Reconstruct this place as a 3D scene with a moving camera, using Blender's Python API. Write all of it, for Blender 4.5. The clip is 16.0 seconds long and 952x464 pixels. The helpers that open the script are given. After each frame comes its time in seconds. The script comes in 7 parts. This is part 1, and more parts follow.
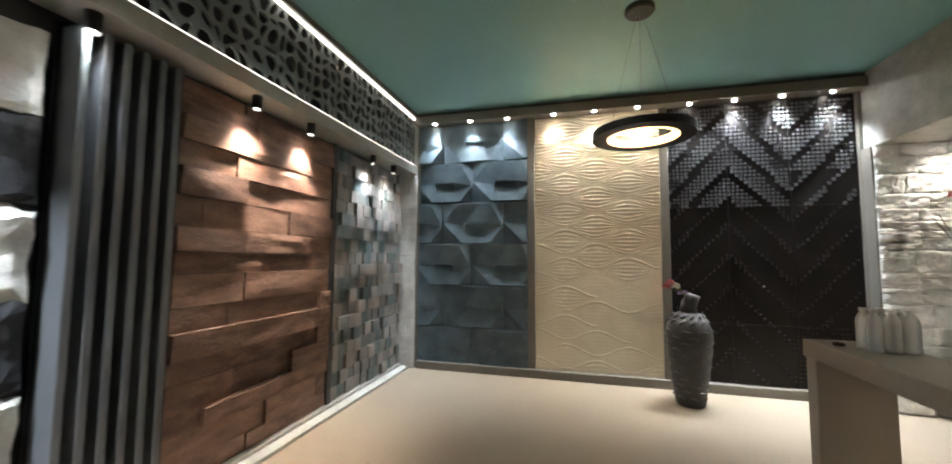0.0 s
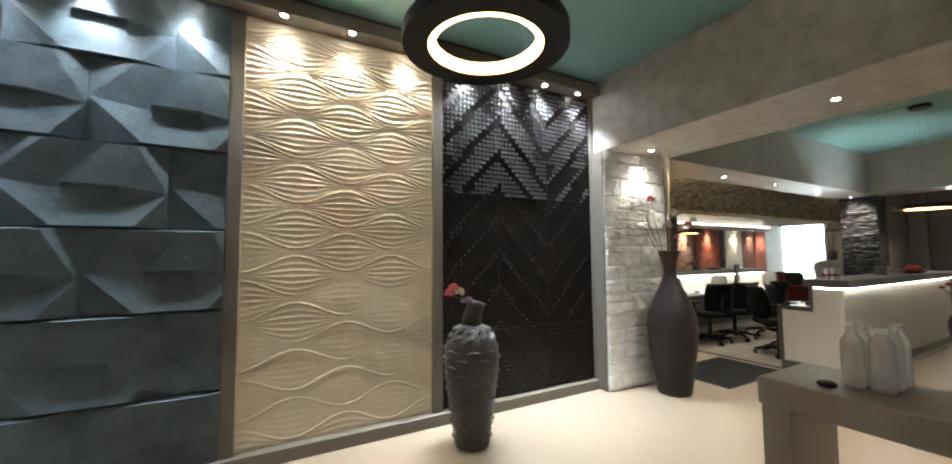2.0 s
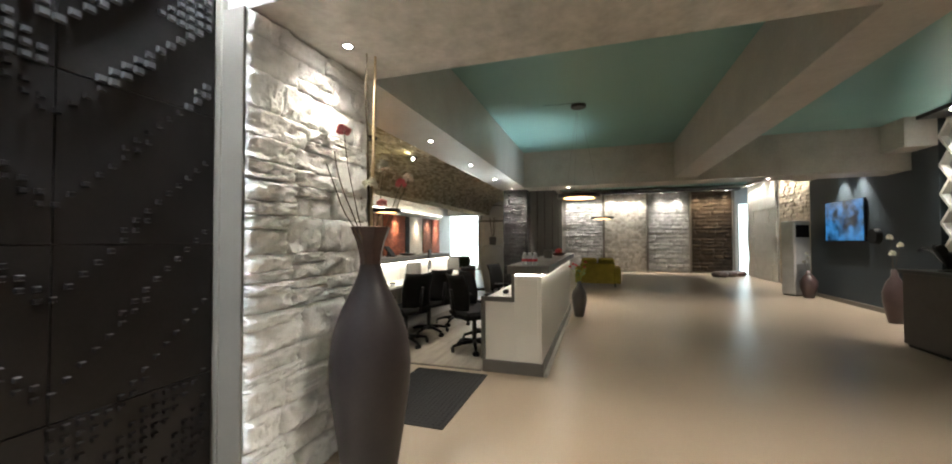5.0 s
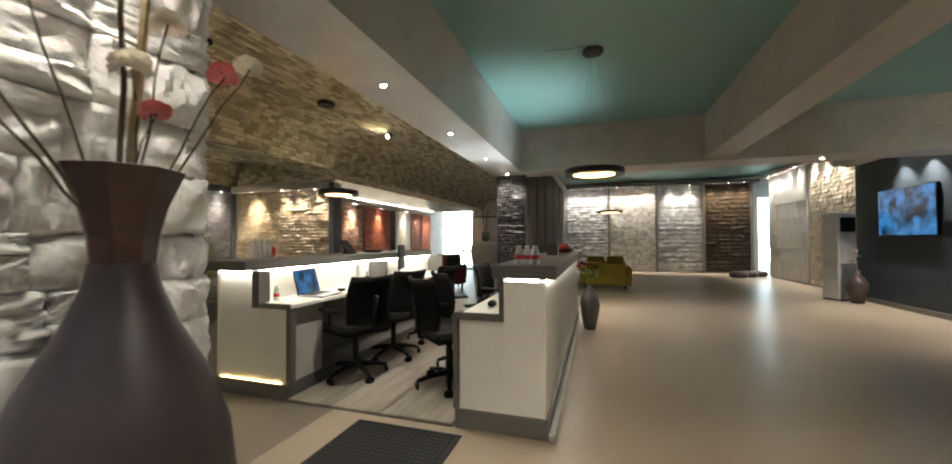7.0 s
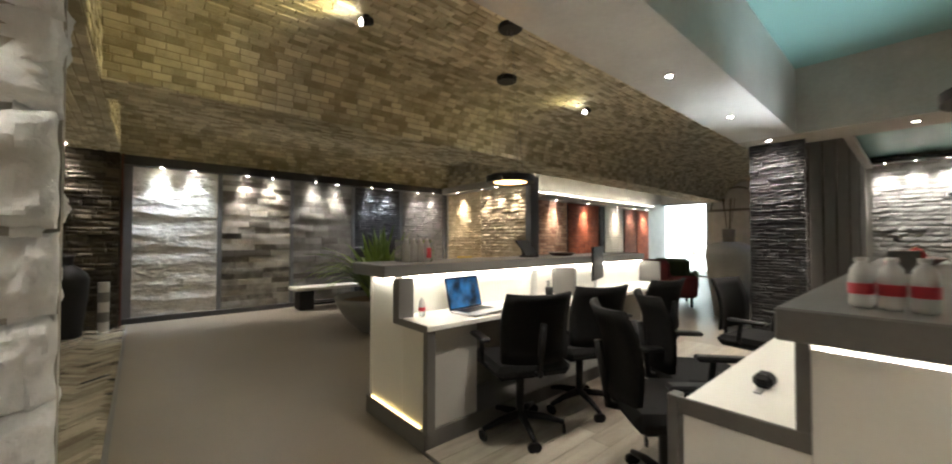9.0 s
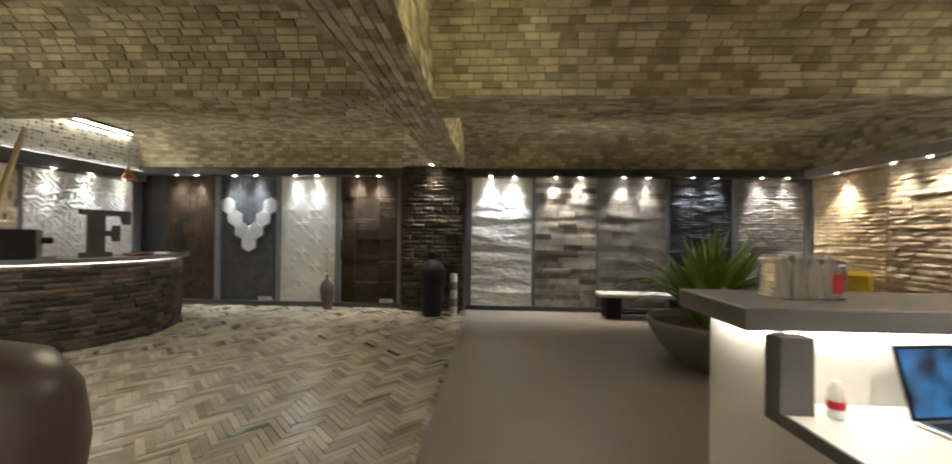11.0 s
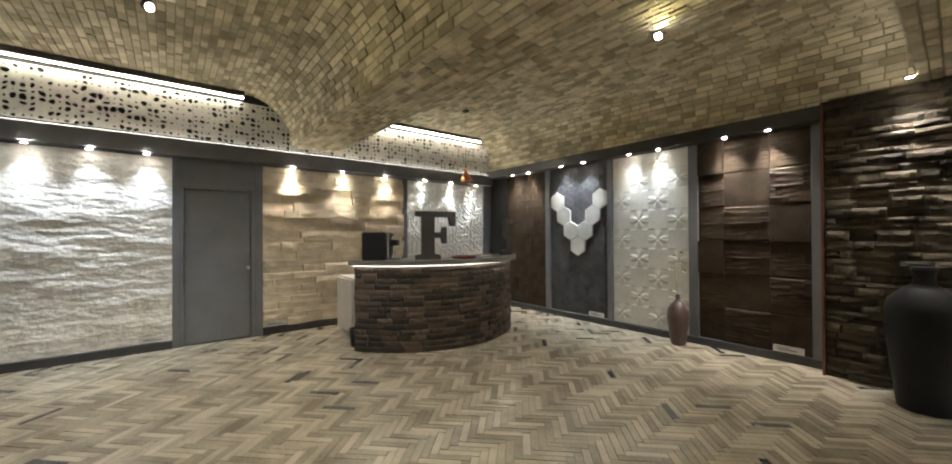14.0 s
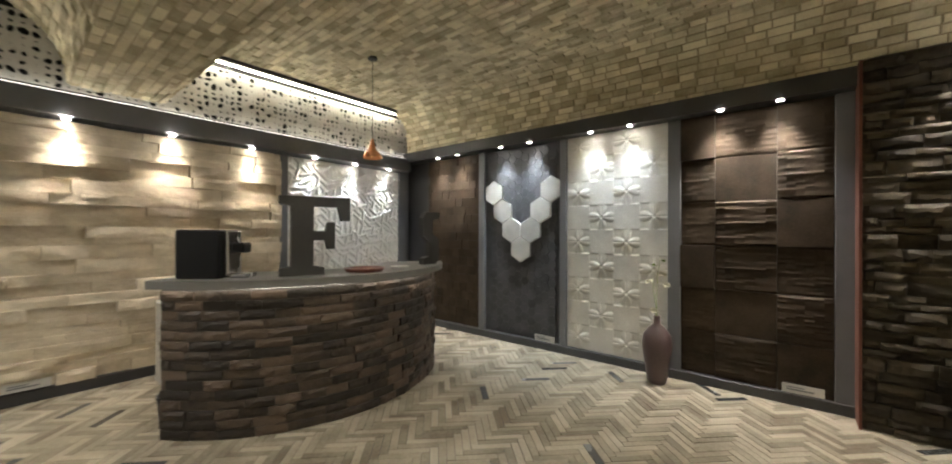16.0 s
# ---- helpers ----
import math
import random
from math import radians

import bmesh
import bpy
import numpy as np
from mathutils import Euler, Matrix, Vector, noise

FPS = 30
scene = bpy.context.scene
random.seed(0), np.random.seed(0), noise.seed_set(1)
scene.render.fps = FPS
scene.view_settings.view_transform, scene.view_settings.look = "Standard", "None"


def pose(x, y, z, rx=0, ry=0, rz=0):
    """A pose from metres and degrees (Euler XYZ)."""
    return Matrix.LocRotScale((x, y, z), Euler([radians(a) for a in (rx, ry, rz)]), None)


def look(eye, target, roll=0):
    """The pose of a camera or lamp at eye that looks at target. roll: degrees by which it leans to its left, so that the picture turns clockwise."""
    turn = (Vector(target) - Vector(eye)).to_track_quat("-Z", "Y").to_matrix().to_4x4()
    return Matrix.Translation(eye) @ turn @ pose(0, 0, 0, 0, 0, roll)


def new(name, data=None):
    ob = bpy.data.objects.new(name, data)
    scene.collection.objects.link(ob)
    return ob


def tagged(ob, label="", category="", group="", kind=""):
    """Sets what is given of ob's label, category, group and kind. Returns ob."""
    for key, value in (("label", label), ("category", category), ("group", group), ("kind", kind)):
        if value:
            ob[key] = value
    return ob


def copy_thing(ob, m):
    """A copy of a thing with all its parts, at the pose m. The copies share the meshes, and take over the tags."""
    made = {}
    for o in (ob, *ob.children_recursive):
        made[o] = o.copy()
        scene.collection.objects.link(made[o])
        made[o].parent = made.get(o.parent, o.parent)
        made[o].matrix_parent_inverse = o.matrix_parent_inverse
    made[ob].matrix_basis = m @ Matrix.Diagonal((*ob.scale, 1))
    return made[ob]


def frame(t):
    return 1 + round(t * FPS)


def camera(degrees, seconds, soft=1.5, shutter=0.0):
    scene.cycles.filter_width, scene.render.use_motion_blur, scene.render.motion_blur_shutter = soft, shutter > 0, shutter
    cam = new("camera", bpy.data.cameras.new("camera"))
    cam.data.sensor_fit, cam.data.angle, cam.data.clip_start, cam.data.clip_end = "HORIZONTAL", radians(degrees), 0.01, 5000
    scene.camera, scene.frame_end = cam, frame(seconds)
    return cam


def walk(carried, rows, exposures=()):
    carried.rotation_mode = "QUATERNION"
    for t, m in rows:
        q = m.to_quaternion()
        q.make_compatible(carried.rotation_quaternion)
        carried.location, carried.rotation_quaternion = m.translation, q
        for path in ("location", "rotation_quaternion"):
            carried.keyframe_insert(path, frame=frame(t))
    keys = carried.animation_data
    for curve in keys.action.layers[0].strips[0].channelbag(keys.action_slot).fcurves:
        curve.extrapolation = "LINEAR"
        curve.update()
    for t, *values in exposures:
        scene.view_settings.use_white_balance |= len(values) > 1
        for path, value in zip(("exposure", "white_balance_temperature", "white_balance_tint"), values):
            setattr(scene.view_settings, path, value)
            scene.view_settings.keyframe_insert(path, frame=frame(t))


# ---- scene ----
import functools

cam = camera(102.1, 16.0, soft=1.9, shutter=0.3)
PATH = [
    (0, (-0.457, -1.006, 1.425), (-0.964, 0.924, 1.564), 0.4),
    (0.5, (-0.649, -0.639, 1.475), (-0.802, 1.351, 1.592), -0.0),
    (1, (-0.735, -0.21, 1.475), (-0.514, 1.774, 1.586), -0.1),
    (1.5, (-0.763, 0.234, 1.391), (-0.177, 2.14, 1.539), -0.3),
    (2, (-0.787, 0.65, 1.436), (0.162, 2.406, 1.56), -0.4),
    (2.5, (-0.664, 1.055, 1.453), (0.601, 2.6, 1.565), -0.2),
    (3, (-0.428, 1.317, 1.457), (1.059, 2.651, 1.558), 0.1),
    (3.5, (-0.151, 1.592, 1.433), (1.533, 2.665, 1.541), -0.2),
    (4, (0.196, 1.769, 1.419), (2.016, 2.592, 1.509), -0.7),
    (4.5, (0.562, 1.874, 1.408), (2.465, 2.487, 1.458), -0.2),
    (7, (2.35, 2.188, 1.301), (4.257, 2.792, 1.344), -0.2),
    (7.5, (2.686, 2.254, 1.294), (4.518, 3.053, 1.339), -0.0),
    (8, (3.005, 2.34, 1.283), (4.718, 3.371, 1.33), 0.2),
    (10.5, (3.956, 3.23, 1.38), (4.262, 5.206, 1.401), 0.4),
    (11, (3.862, 3.497, 1.392), (3.772, 5.495, 1.405), 0.7),
    (11.5, (3.87, 3.849, 1.366), (3.338, 5.777, 1.373), -0.0),
    (12, (3.794, 4.214, 1.356), (2.895, 6.0, 1.369), 0.4),
    (12.5, (3.657, 4.553, 1.353), (2.474, 6.165, 1.362), 0.3),
    (13, (3.434, 4.879, 1.326), (2.043, 6.316, 1.339), -0.1),
    (13.5, (3.201, 5.2, 1.332), (1.685, 6.505, 1.347), -0.3),
    (14, (3.003, 5.54, 1.356), (1.437, 6.785, 1.369), -0.3),
    (14.5, (2.785, 5.856, 1.369), (1.213, 7.092, 1.378), -0.2),
    (15, (2.516, 6.148, 1.351), (0.966, 7.413, 1.366), -0.3),
    (15.5, (2.207, 6.399, 1.368), (0.726, 7.744, 1.372), -0.2),
    (16, (1.819, 6.587, 1.375), (0.547, 8.131, 1.379), 0.2),
]
walk(cam, [(t, look(eye, target, roll)) for t, eye, target, roll in PATH],
     exposures=[(0, 2.38), (3.0, 2.38), (4.2, 2.48), (8.2, 2.48), (10.3, 2.50), (11.0, 2.52), (11.5, 2.74), (12.3, 2.62), (13.2, 2.50), (15.0, 2.58), (16, 2.60)])

# ---- world and general light ----
world = bpy.data.worlds.new("world")
scene.world = world
world.use_nodes = True
wn = world.node_tree.nodes
sky = wn.new("ShaderNodeTexSky")
sky.sky_type = "NISHITA"
sky.sun_disc = False
sky.sun_elevation, sky.sun_rotation = radians(50), radians(70)
wn["Background"].inputs["Strength"].default_value = 0.12
world.node_tree.links.new(sky.outputs["Color"], wn["Background"].inputs["Color"])


def spot_lamp(x, y, z, target, power, degrees, colour=(1.0, 0.93, 0.84), blend=0.6, radius=0.03):
    lamp = bpy.data.lights.new("spot_lamp", "SPOT")
    lamp.energy, lamp.spot_size, lamp.spot_blend = power, radians(degrees), blend
    lamp.color, lamp.shadow_soft_size = colour, radius
    ob = new("spot_lamp", lamp)
    ob.matrix_world = look((x, y, z), target)
    return ob


# ---- materials ----
def node_material(name):
    m = bpy.data.materials.new(name)
    m.use_nodes = True
    return m, m.node_tree.nodes, m.node_tree.links, m.node_tree.nodes["Principled BSDF"]


def surface(name, dark, light, rough=0.7, scale=6.0, fine=60.0, bump=0.3, depth=0.01, vary=0.0, metal=0.0, island=False, stretch=(1, 1, 1), spec=0.5, patchy=0.12):
    """A mottled solid: two scales of noise between two colours, relief, and a change from piece to piece."""
    m, n, k, b = node_material(name)
    geo = n.new("ShaderNodeNewGeometry")
    mapping = n.new("ShaderNodeMapping")
    mapping.inputs["Scale"].default_value = stretch
    k.new(geo.outputs["Position"], mapping.inputs["Vector"])
    big, small = n.new("ShaderNodeTexNoise"), n.new("ShaderNodeTexNoise")
    big.inputs["Scale"].default_value, big.inputs["Detail"].default_value = scale, 4
    small.inputs["Scale"].default_value, small.inputs["Detail"].default_value = fine, 5
    for t in (big, small):
        k.new(mapping.outputs["Vector"], t.inputs["Vector"])
    mix = n.new("ShaderNodeMath")
    mix.operation = "MULTIPLY_ADD"
    k.new(small.outputs["Fac"], mix.inputs[0])
    mix.inputs[1].default_value = 0.45
    sub = n.new("ShaderNodeMath")
    sub.operation = "MULTIPLY_ADD"
    k.new(big.outputs["Fac"], sub.inputs[0])
    sub.inputs[1].default_value, sub.inputs[2].default_value = 1.1, -0.28
    k.new(sub.outputs[0], mix.inputs[2])
    last = mix
    if vary:
        if island:
            source = geo.outputs["Random Per Island"]
        else:
            source = n.new("ShaderNodeObjectInfo").outputs["Random"]
        add = n.new("ShaderNodeMath")
        add.operation = "MULTIPLY_ADD"
        k.new(source, add.inputs[0])
        add.inputs[1].default_value = vary
        off = n.new("ShaderNodeMath")
        off.operation = "SUBTRACT"
        k.new(mix.outputs[0], off.inputs[0])
        off.inputs[1].default_value = vary / 2
        k.new(off.outputs[0], add.inputs[2])
        last = add
    ramp = n.new("ShaderNodeValToRGB")
    ramp.color_ramp.elements[0].color, ramp.color_ramp.elements[1].color = (*dark, 1), (*light, 1)
    ramp.color_ramp.elements[0].position, ramp.color_ramp.elements[1].position = 0.12, 0.88
    k.new(last.outputs[0], ramp.inputs["Fac"])
    k.new(ramp.outputs["Color"], b.inputs["Base Color"])
    rr = n.new("ShaderNodeMapRange")
    rr.inputs["To Min"].default_value, rr.inputs["To Max"].default_value = max(rough - patchy, 0.03), min(rough + patchy, 1)
    k.new(big.outputs["Fac"], rr.inputs["Value"])
    k.new(rr.outputs["Result"], b.inputs["Roughness"])
    if bump:
        bm_ = n.new("ShaderNodeBump")
        bm_.inputs["Strength"].default_value, bm_.inputs["Distance"].default_value = bump, depth
        k.new(mix.outputs[0], bm_.inputs["Height"])
        k.new(bm_.outputs["Normal"], b.inputs["Normal"])
    b.inputs["Metallic"].default_value = metal
    b.inputs["Specular IOR Level"].default_value = spec
    return m


def glow(name, colour, strength):
    m, n, k, b = node_material(name)
    b.inputs["Base Color"].default_value = (*colour, 1)
    b.inputs["Emission Color"].default_value = (*colour, 1)
    b.inputs["Emission Strength"].default_value = strength
    return m


def clear(name, colour=(1, 1, 1), rough=0.02, ior=1.45):
    m, n, k, b = node_material(name)
    b.inputs["Base Color"].default_value = (*colour, 1)
    b.inputs["Roughness"].default_value, b.inputs["IOR"].default_value = rough, ior
    b.inputs["Transmission Weight"].default_value = 1.0
    return m


def picture(name, scale, strength):
    """A lit display: a dark picture with soft blue shapes."""
    m, n, k, b = node_material(name)
    tex, geo, ramp = n.new("ShaderNodeTexNoise"), n.new("ShaderNodeNewGeometry"), n.new("ShaderNodeValToRGB")
    tex.inputs["Scale"].default_value, tex.inputs["Detail"].default_value = scale, 6
    k.new(geo.outputs["Position"], tex.inputs["Vector"])
    for e, pos, col in ((0, 0.40, (0.0, 0.004, 0.012, 1)), (1, 0.66, (0.06, 0.32, 0.75, 1))):
        ramp.color_ramp.elements[e].position, ramp.color_ramp.elements[e].color = pos, col
    k.new(tex.outputs["Fac"], ramp.inputs["Fac"])
    k.new(ramp.outputs["Color"], b.inputs["Emission Color"])
    b.inputs["Emission Strength"].default_value = strength
    b.inputs["Base Color"].default_value = (0.008, 0.008, 0.012, 1)
    b.inputs["Roughness"].default_value = 0.2
    return m


def plain(name, colour, rough=0.5, metal=0.0, spec=0.5):
    return surface(name, tuple(c * 0.85 for c in colour), tuple(min(c * 1.12, 1) for c in colour), rough, 5, 90, 0.08, 0.002, metal=metal, spec=spec)


M = {}
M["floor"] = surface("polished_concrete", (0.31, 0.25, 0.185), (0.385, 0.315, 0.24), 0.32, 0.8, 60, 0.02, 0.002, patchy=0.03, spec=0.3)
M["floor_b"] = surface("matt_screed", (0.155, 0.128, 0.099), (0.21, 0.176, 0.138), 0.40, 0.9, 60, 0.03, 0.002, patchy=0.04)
M["grout"] = surface("dark_grout", (0.10, 0.085, 0.07), (0.16, 0.14, 0.11), 0.9, 20, 90, 0.3)
M["parquet"] = surface("clay_pavers", (0.160, 0.134, 0.096), (0.40, 0.352, 0.272), 0.19, 3.0, 45, 0.25, 0.004, spec=0.8, vary=0.62, island=True)
M["parquet_piece"] = surface("clay_paver", (0.160, 0.134, 0.096), (0.40, 0.352, 0.272), 0.19, 3.0, 45, 0.25, 0.004, spec=0.8, vary=0.62)
M["paver_slate"] = surface("slate_paver", (0.035, 0.036, 0.038), (0.10, 0.10, 0.10), 0.25, 3.0, 45, 0.25, 0.004, vary=0.5, island=True)
M["teal"] = surface("teal_ceiling_paint", (0.155, 0.315, 0.305), (0.185, 0.355, 0.345), 0.40, 1.5, 90, 0.05, 0.002)
M["plaster"] = surface("grey_microcement", (0.33, 0.31, 0.28), (0.46, 0.44, 0.40), 0.5, 3.0, 24, 0.1, 0.005)
M["beam_stained"] = surface("stained_microcement", (0.29, 0.27, 0.235), (0.53, 0.51, 0.465), 0.5, 7.0, 24, 0.1, 0.005)
M["plaster_white"] = surface("light_plaster", (0.42, 0.41, 0.38), (0.56, 0.55, 0.52), 0.7, 3.0, 24, 0.1, 0.005)
M["brick_ceiling"] = surface("ochre_brick", (0.33, 0.283, 0.18), (0.74, 0.68, 0.505), 0.85, 5, 70, 0.5, 0.006, vary=0.75, island=True)
M["brick_mortar"] = surface("ceiling_mortar", (0.29, 0.235, 0.15), (0.41, 0.34, 0.23), 0.95, 14, 80, 0.4)
# plaster made lighter and cooler: bounced daylight on the reception beam is in the colour
M["beam"] = surface("lit_satin_cement", (0.42, 0.43, 0.43), (0.56, 0.57, 0.57), 0.36, 3.0, 24, 0.08, 0.005)
M["table"] = surface("taupe_table_laminate", (0.29, 0.25, 0.205), (0.37, 0.32, 0.265), 0.4, 3, 70, 0.05, 0.001)
M["metal_grey"] = surface("grey_aluminium", (0.13, 0.135, 0.145), (0.19, 0.195, 0.21), 0.45, 4, 120, 0.05, 0.001, metal=0.3)
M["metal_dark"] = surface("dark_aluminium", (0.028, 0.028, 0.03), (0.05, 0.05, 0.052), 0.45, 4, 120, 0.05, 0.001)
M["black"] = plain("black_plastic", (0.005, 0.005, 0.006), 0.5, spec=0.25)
M["black_metal"] = plain("black_metal", (0.012, 0.012, 0.012), 0.4, spec=0.35)
M["white_laminate"] = surface("white_laminate", (0.72, 0.70, 0.655), (0.80, 0.785, 0.745), 0.35, 1.5, 60, 0.03, 0.001)
M["grey_laminate"] = surface("grey_laminate", (0.105, 0.10, 0.095), (0.15, 0.145, 0.135), 0.4, 3, 70, 0.05, 0.001)
M["taupe_laminate"] = surface("taupe_laminate", (0.135, 0.12, 0.10), (0.18, 0.16, 0.135), 0.45, 3, 70, 0.05, 0.001)
M["led"] = glow("led_strip_white", (1.0, 0.94, 0.80), 7.0)
M["led_warm"] = glow("led_strip_warm", (1.0, 0.72, 0.28), 1.6)
M["led_soft"] = glow("led_strip_cove", (1.0, 0.95, 0.84), 0.8)
M["led_frieze"] = glow("frieze_light_strip", (1.0, 0.93, 0.74), 22.0)
M["led_bar"] = glow("bar_light_strip", (1.0, 0.92, 0.78), 2.2)
M["lens"] = glow("downlight_lens", (1.0, 0.95, 0.86), 30.0)
M["ring_led"] = glow("ring_lamp_diffuser", (1.0, 0.52, 0.18), 2.4)
M["glass"] = clear("clear_glass")
M["outside"] = glow("daylight_garden", (0.88, 1.0, 0.96), 1.1)


# ---- building helpers ----
def box(bm, x0, y0, z0, x1, y1, z1, bevel=0.0, seg=1):
    r = bmesh.ops.create_cube(bm, size=1)
    for v in r["verts"]:
        v.co = ((x0 + x1) / 2 + v.co.x * (x1 - x0), (y0 + y1) / 2 + v.co.y * (y1 - y0), (z0 + z1) / 2 + v.co.z * (z1 - z0))
    if bevel:
        edges = list({e for v in r["verts"] for e in v.link_edges})
        bmesh.ops.bevel(bm, geom=edges, offset=bevel, segments=seg, affect="EDGES", profile=0.6)
    return bm


def boxes(*rows, bevel=0.0):
    bm = bmesh.new()
    for r in rows:
        box(bm, *r, bevel=bevel)
    return bm


def cyl(bm, x, y, z0, z1, r0, r1=None, seg=24):
    r = bmesh.ops.create_cone(bm, cap_ends=True, segments=seg, radius1=r0, radius2=r0 if r1 is None else r1, depth=z1 - z0)
    bmesh.ops.translate(bm, verts=r["verts"], vec=(x, y, (z0 + z1) / 2))
    return r["verts"]


def tube(bm, points, radius, seg=8):
    """A round bar along a line of points; radius a number or one for each point."""
    pts = [Vector(p) for p in points]
    rad = radius if isinstance(radius, (list, tuple)) else [radius] * len(pts)
    rings = []
    for i, p in enumerate(pts):
        d = (pts[min(i + 1, len(pts) - 1)] - pts[max(i - 1, 0)]).normalized()
        a = d.cross(Vector((0.31, 0.2, 0.93))).normalized()
        b = d.cross(a)
        rings.append([bm.verts.new(p + rad[i] * (math.cos(6.2832 * s / seg) * a + math.sin(6.2832 * s / seg) * b)) for s in range(seg)])
    for r0, r1 in zip(rings, rings[1:]):
        for s in range(seg):
            bm.faces.new((r0[s], r0[(s + 1) % seg], r1[(s + 1) % seg], r1[s]))
    bm.faces.new(rings[0][::-1])
    bm.faces.new(rings[-1])
    return bm


def lathe(bm, profile, seg=40, wobble=0.0, x=0, y=0):
    """A turned shape from (radius, height) pairs, closed where the radius is 0."""
    rings = []
    for r, z in profile:
        if r <= 1e-5:
            rings.append([bm.verts.new((x, y, z))])
        else:
            rings.append([bm.verts.new((x + (r + wobble * math.sin(3 * 6.2832 * s / seg + z * 9)) * math.cos(6.2832 * s / seg), y + (r + wobble * math.sin(3 * 6.2832 * s / seg + z * 9)) * math.sin(6.2832 * s / seg), z)) for s in range(seg)])
    for a, b in zip(rings, rings[1:]):
        for s in range(seg):
            t = (s + 1) % seg
            if len(a) == 1 and len(b) == 1:
                continue
            if len(a) == 1:
                bm.faces.new((a[0], b[t], b[s]))
            elif len(b) == 1:
                bm.faces.new((a[s], a[t], b[0]))
            else:
                bm.faces.new((a[s], a[t], b[t], b[s]))
    return bm


def as_mesh(name, bm, material, smooth=False):
    me = bpy.data.meshes.new(name)
    bmesh.ops.recalc_face_normals(bm, faces=bm.faces)
    if smooth:
        for f in bm.faces:
            f.smooth = True
    bm.to_mesh(me)
    bm.free()
    me.materials.append(material)
    return me


def part(name, bm, material, parent, label="", smooth=False):
    ob = new(name, as_mesh(name, bm, material, smooth))
    ob.parent = parent
    return tagged(ob, label)


def thing(name, label, category, m=None, group="", kind=""):
    ob = new(name)
    ob.empty_display_size = 0.1
    ob.matrix_basis = m if m is not None else Matrix()
    return tagged(ob, label, category, group, kind)


def structure(name, bm, material, label, category):
    return tagged(new(name, as_mesh(name, bm, material)), label, category, "", "structure")


def smooth_sharp(ob, degrees=35):
    me = ob.data
    for p in me.polygons:
        p.use_smooth = True
    me.set_sharp_from_angle(angle=radians(degrees))
    return ob


# ---- heights and lines of the plan ----
CEIL, BEAM, FAR_CEIL, BRICK_CEIL = 3.36, 2.58, 3.66, 3.25
N1, N2, W1, W2 = 3.80, 10.66, -2.78, -2.95

# ---- floors ----
structure("floor", boxes((-3.2, -3.9, -0.12, 19.8, 4.15, 0.0)), M["floor"], "polished beige concrete floor with soft lamp reflections", "floor")
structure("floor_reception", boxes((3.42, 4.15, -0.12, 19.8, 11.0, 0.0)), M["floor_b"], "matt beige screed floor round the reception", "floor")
structure("floor_bar", boxes((-3.2, 4.15, -0.12, 3.42, 11.0, -0.008)), M["grout"], "dark grout bed under herringbone clay pavers", "floor")
structure("trim_floor", boxes((3.405, 4.15, -0.05, 3.435, 10.6, 0.004)), M["grey_laminate"], "thin strip where pavers meet the screed", "floor trim")

# ---- outer and inner walls ----
structure("wall_north", boxes((-2.6, N1 + 0.06, 0, 2.42, 4.12, 3.5)), M["plaster"], "plain grey wall behind the display panels", "wall")
structure("wall_west", boxes((-3.2, -3.6, 0, W1 - 0.05, 4.12, 3.5)), M["metal_dark"], "dark wall behind the display panels", "wall")
structure("wall_south", boxes((-3.2, -3.6, 0, 8.9, -3.3, 3.5)), M["plaster"], "plain grey wall", "wall")
structure("wall_bar_west", boxes((-3.3, 4.12, 0, W2 - 0.06, 11.0, 3.5)), M["metal_grey"], "grey wall behind the bar panels", "wall")
structure("wall_bar_north", boxes((-3.3, N2 + 0.06, 0, 9.75, 11.0, 3.5)), M["metal_dark"], "dark wall behind the bar panels", "wall")
structure("wall_gallery_east", boxes((9.56, 8.95, 0, 9.75, 10.72, 3.4)), M["plaster"], "plain wall behind the ochre panels", "wall")
structure("wall_gallery_north", boxes((9.75, 9.02, 0, 18.9, 9.2, 3.4)), M["plaster"], "plain wall behind the red brick panels", "wall")
structure("wall_lounge", boxes((10.2, 3.62, 0, 19.4, 3.8, 3.8)), M["plaster_white"], "light wall between hall and lounge", "wall")
structure("wall_far", boxes((19.3, -4.3, 0, 19.6, 3.8, 3.8)), M["plaster"], "plain grey wall behind the far panels", "wall")
structure("wall_television", boxes((8.9, -3.6, 0, 12.8, -3.16, 3.5)), surface("navy_wall_paint", (0.022, 0.032, 0.040), (0.040, 0.055, 0.066), 0.6, 2, 40, 0.1), "dark navy painted wall", "wall")
structure("wall_hall_south", boxes((12.8, -3.9, 0, 18.3, -3.56, 3.8)), M["plaster_white"], "light wall behind stone panels", "wall")
structure("wall_lounge_end", boxes((18.5, 3.8, 0, 18.8, 7.45, 3.4), (18.5, 9.35, 0, 18.8, 9.4, 3.4), (18.5, 7.45, 2.66, 18.8, 9.35, 3.4)), M["plaster_white"], "light wall with a tall glazed opening", "wall")

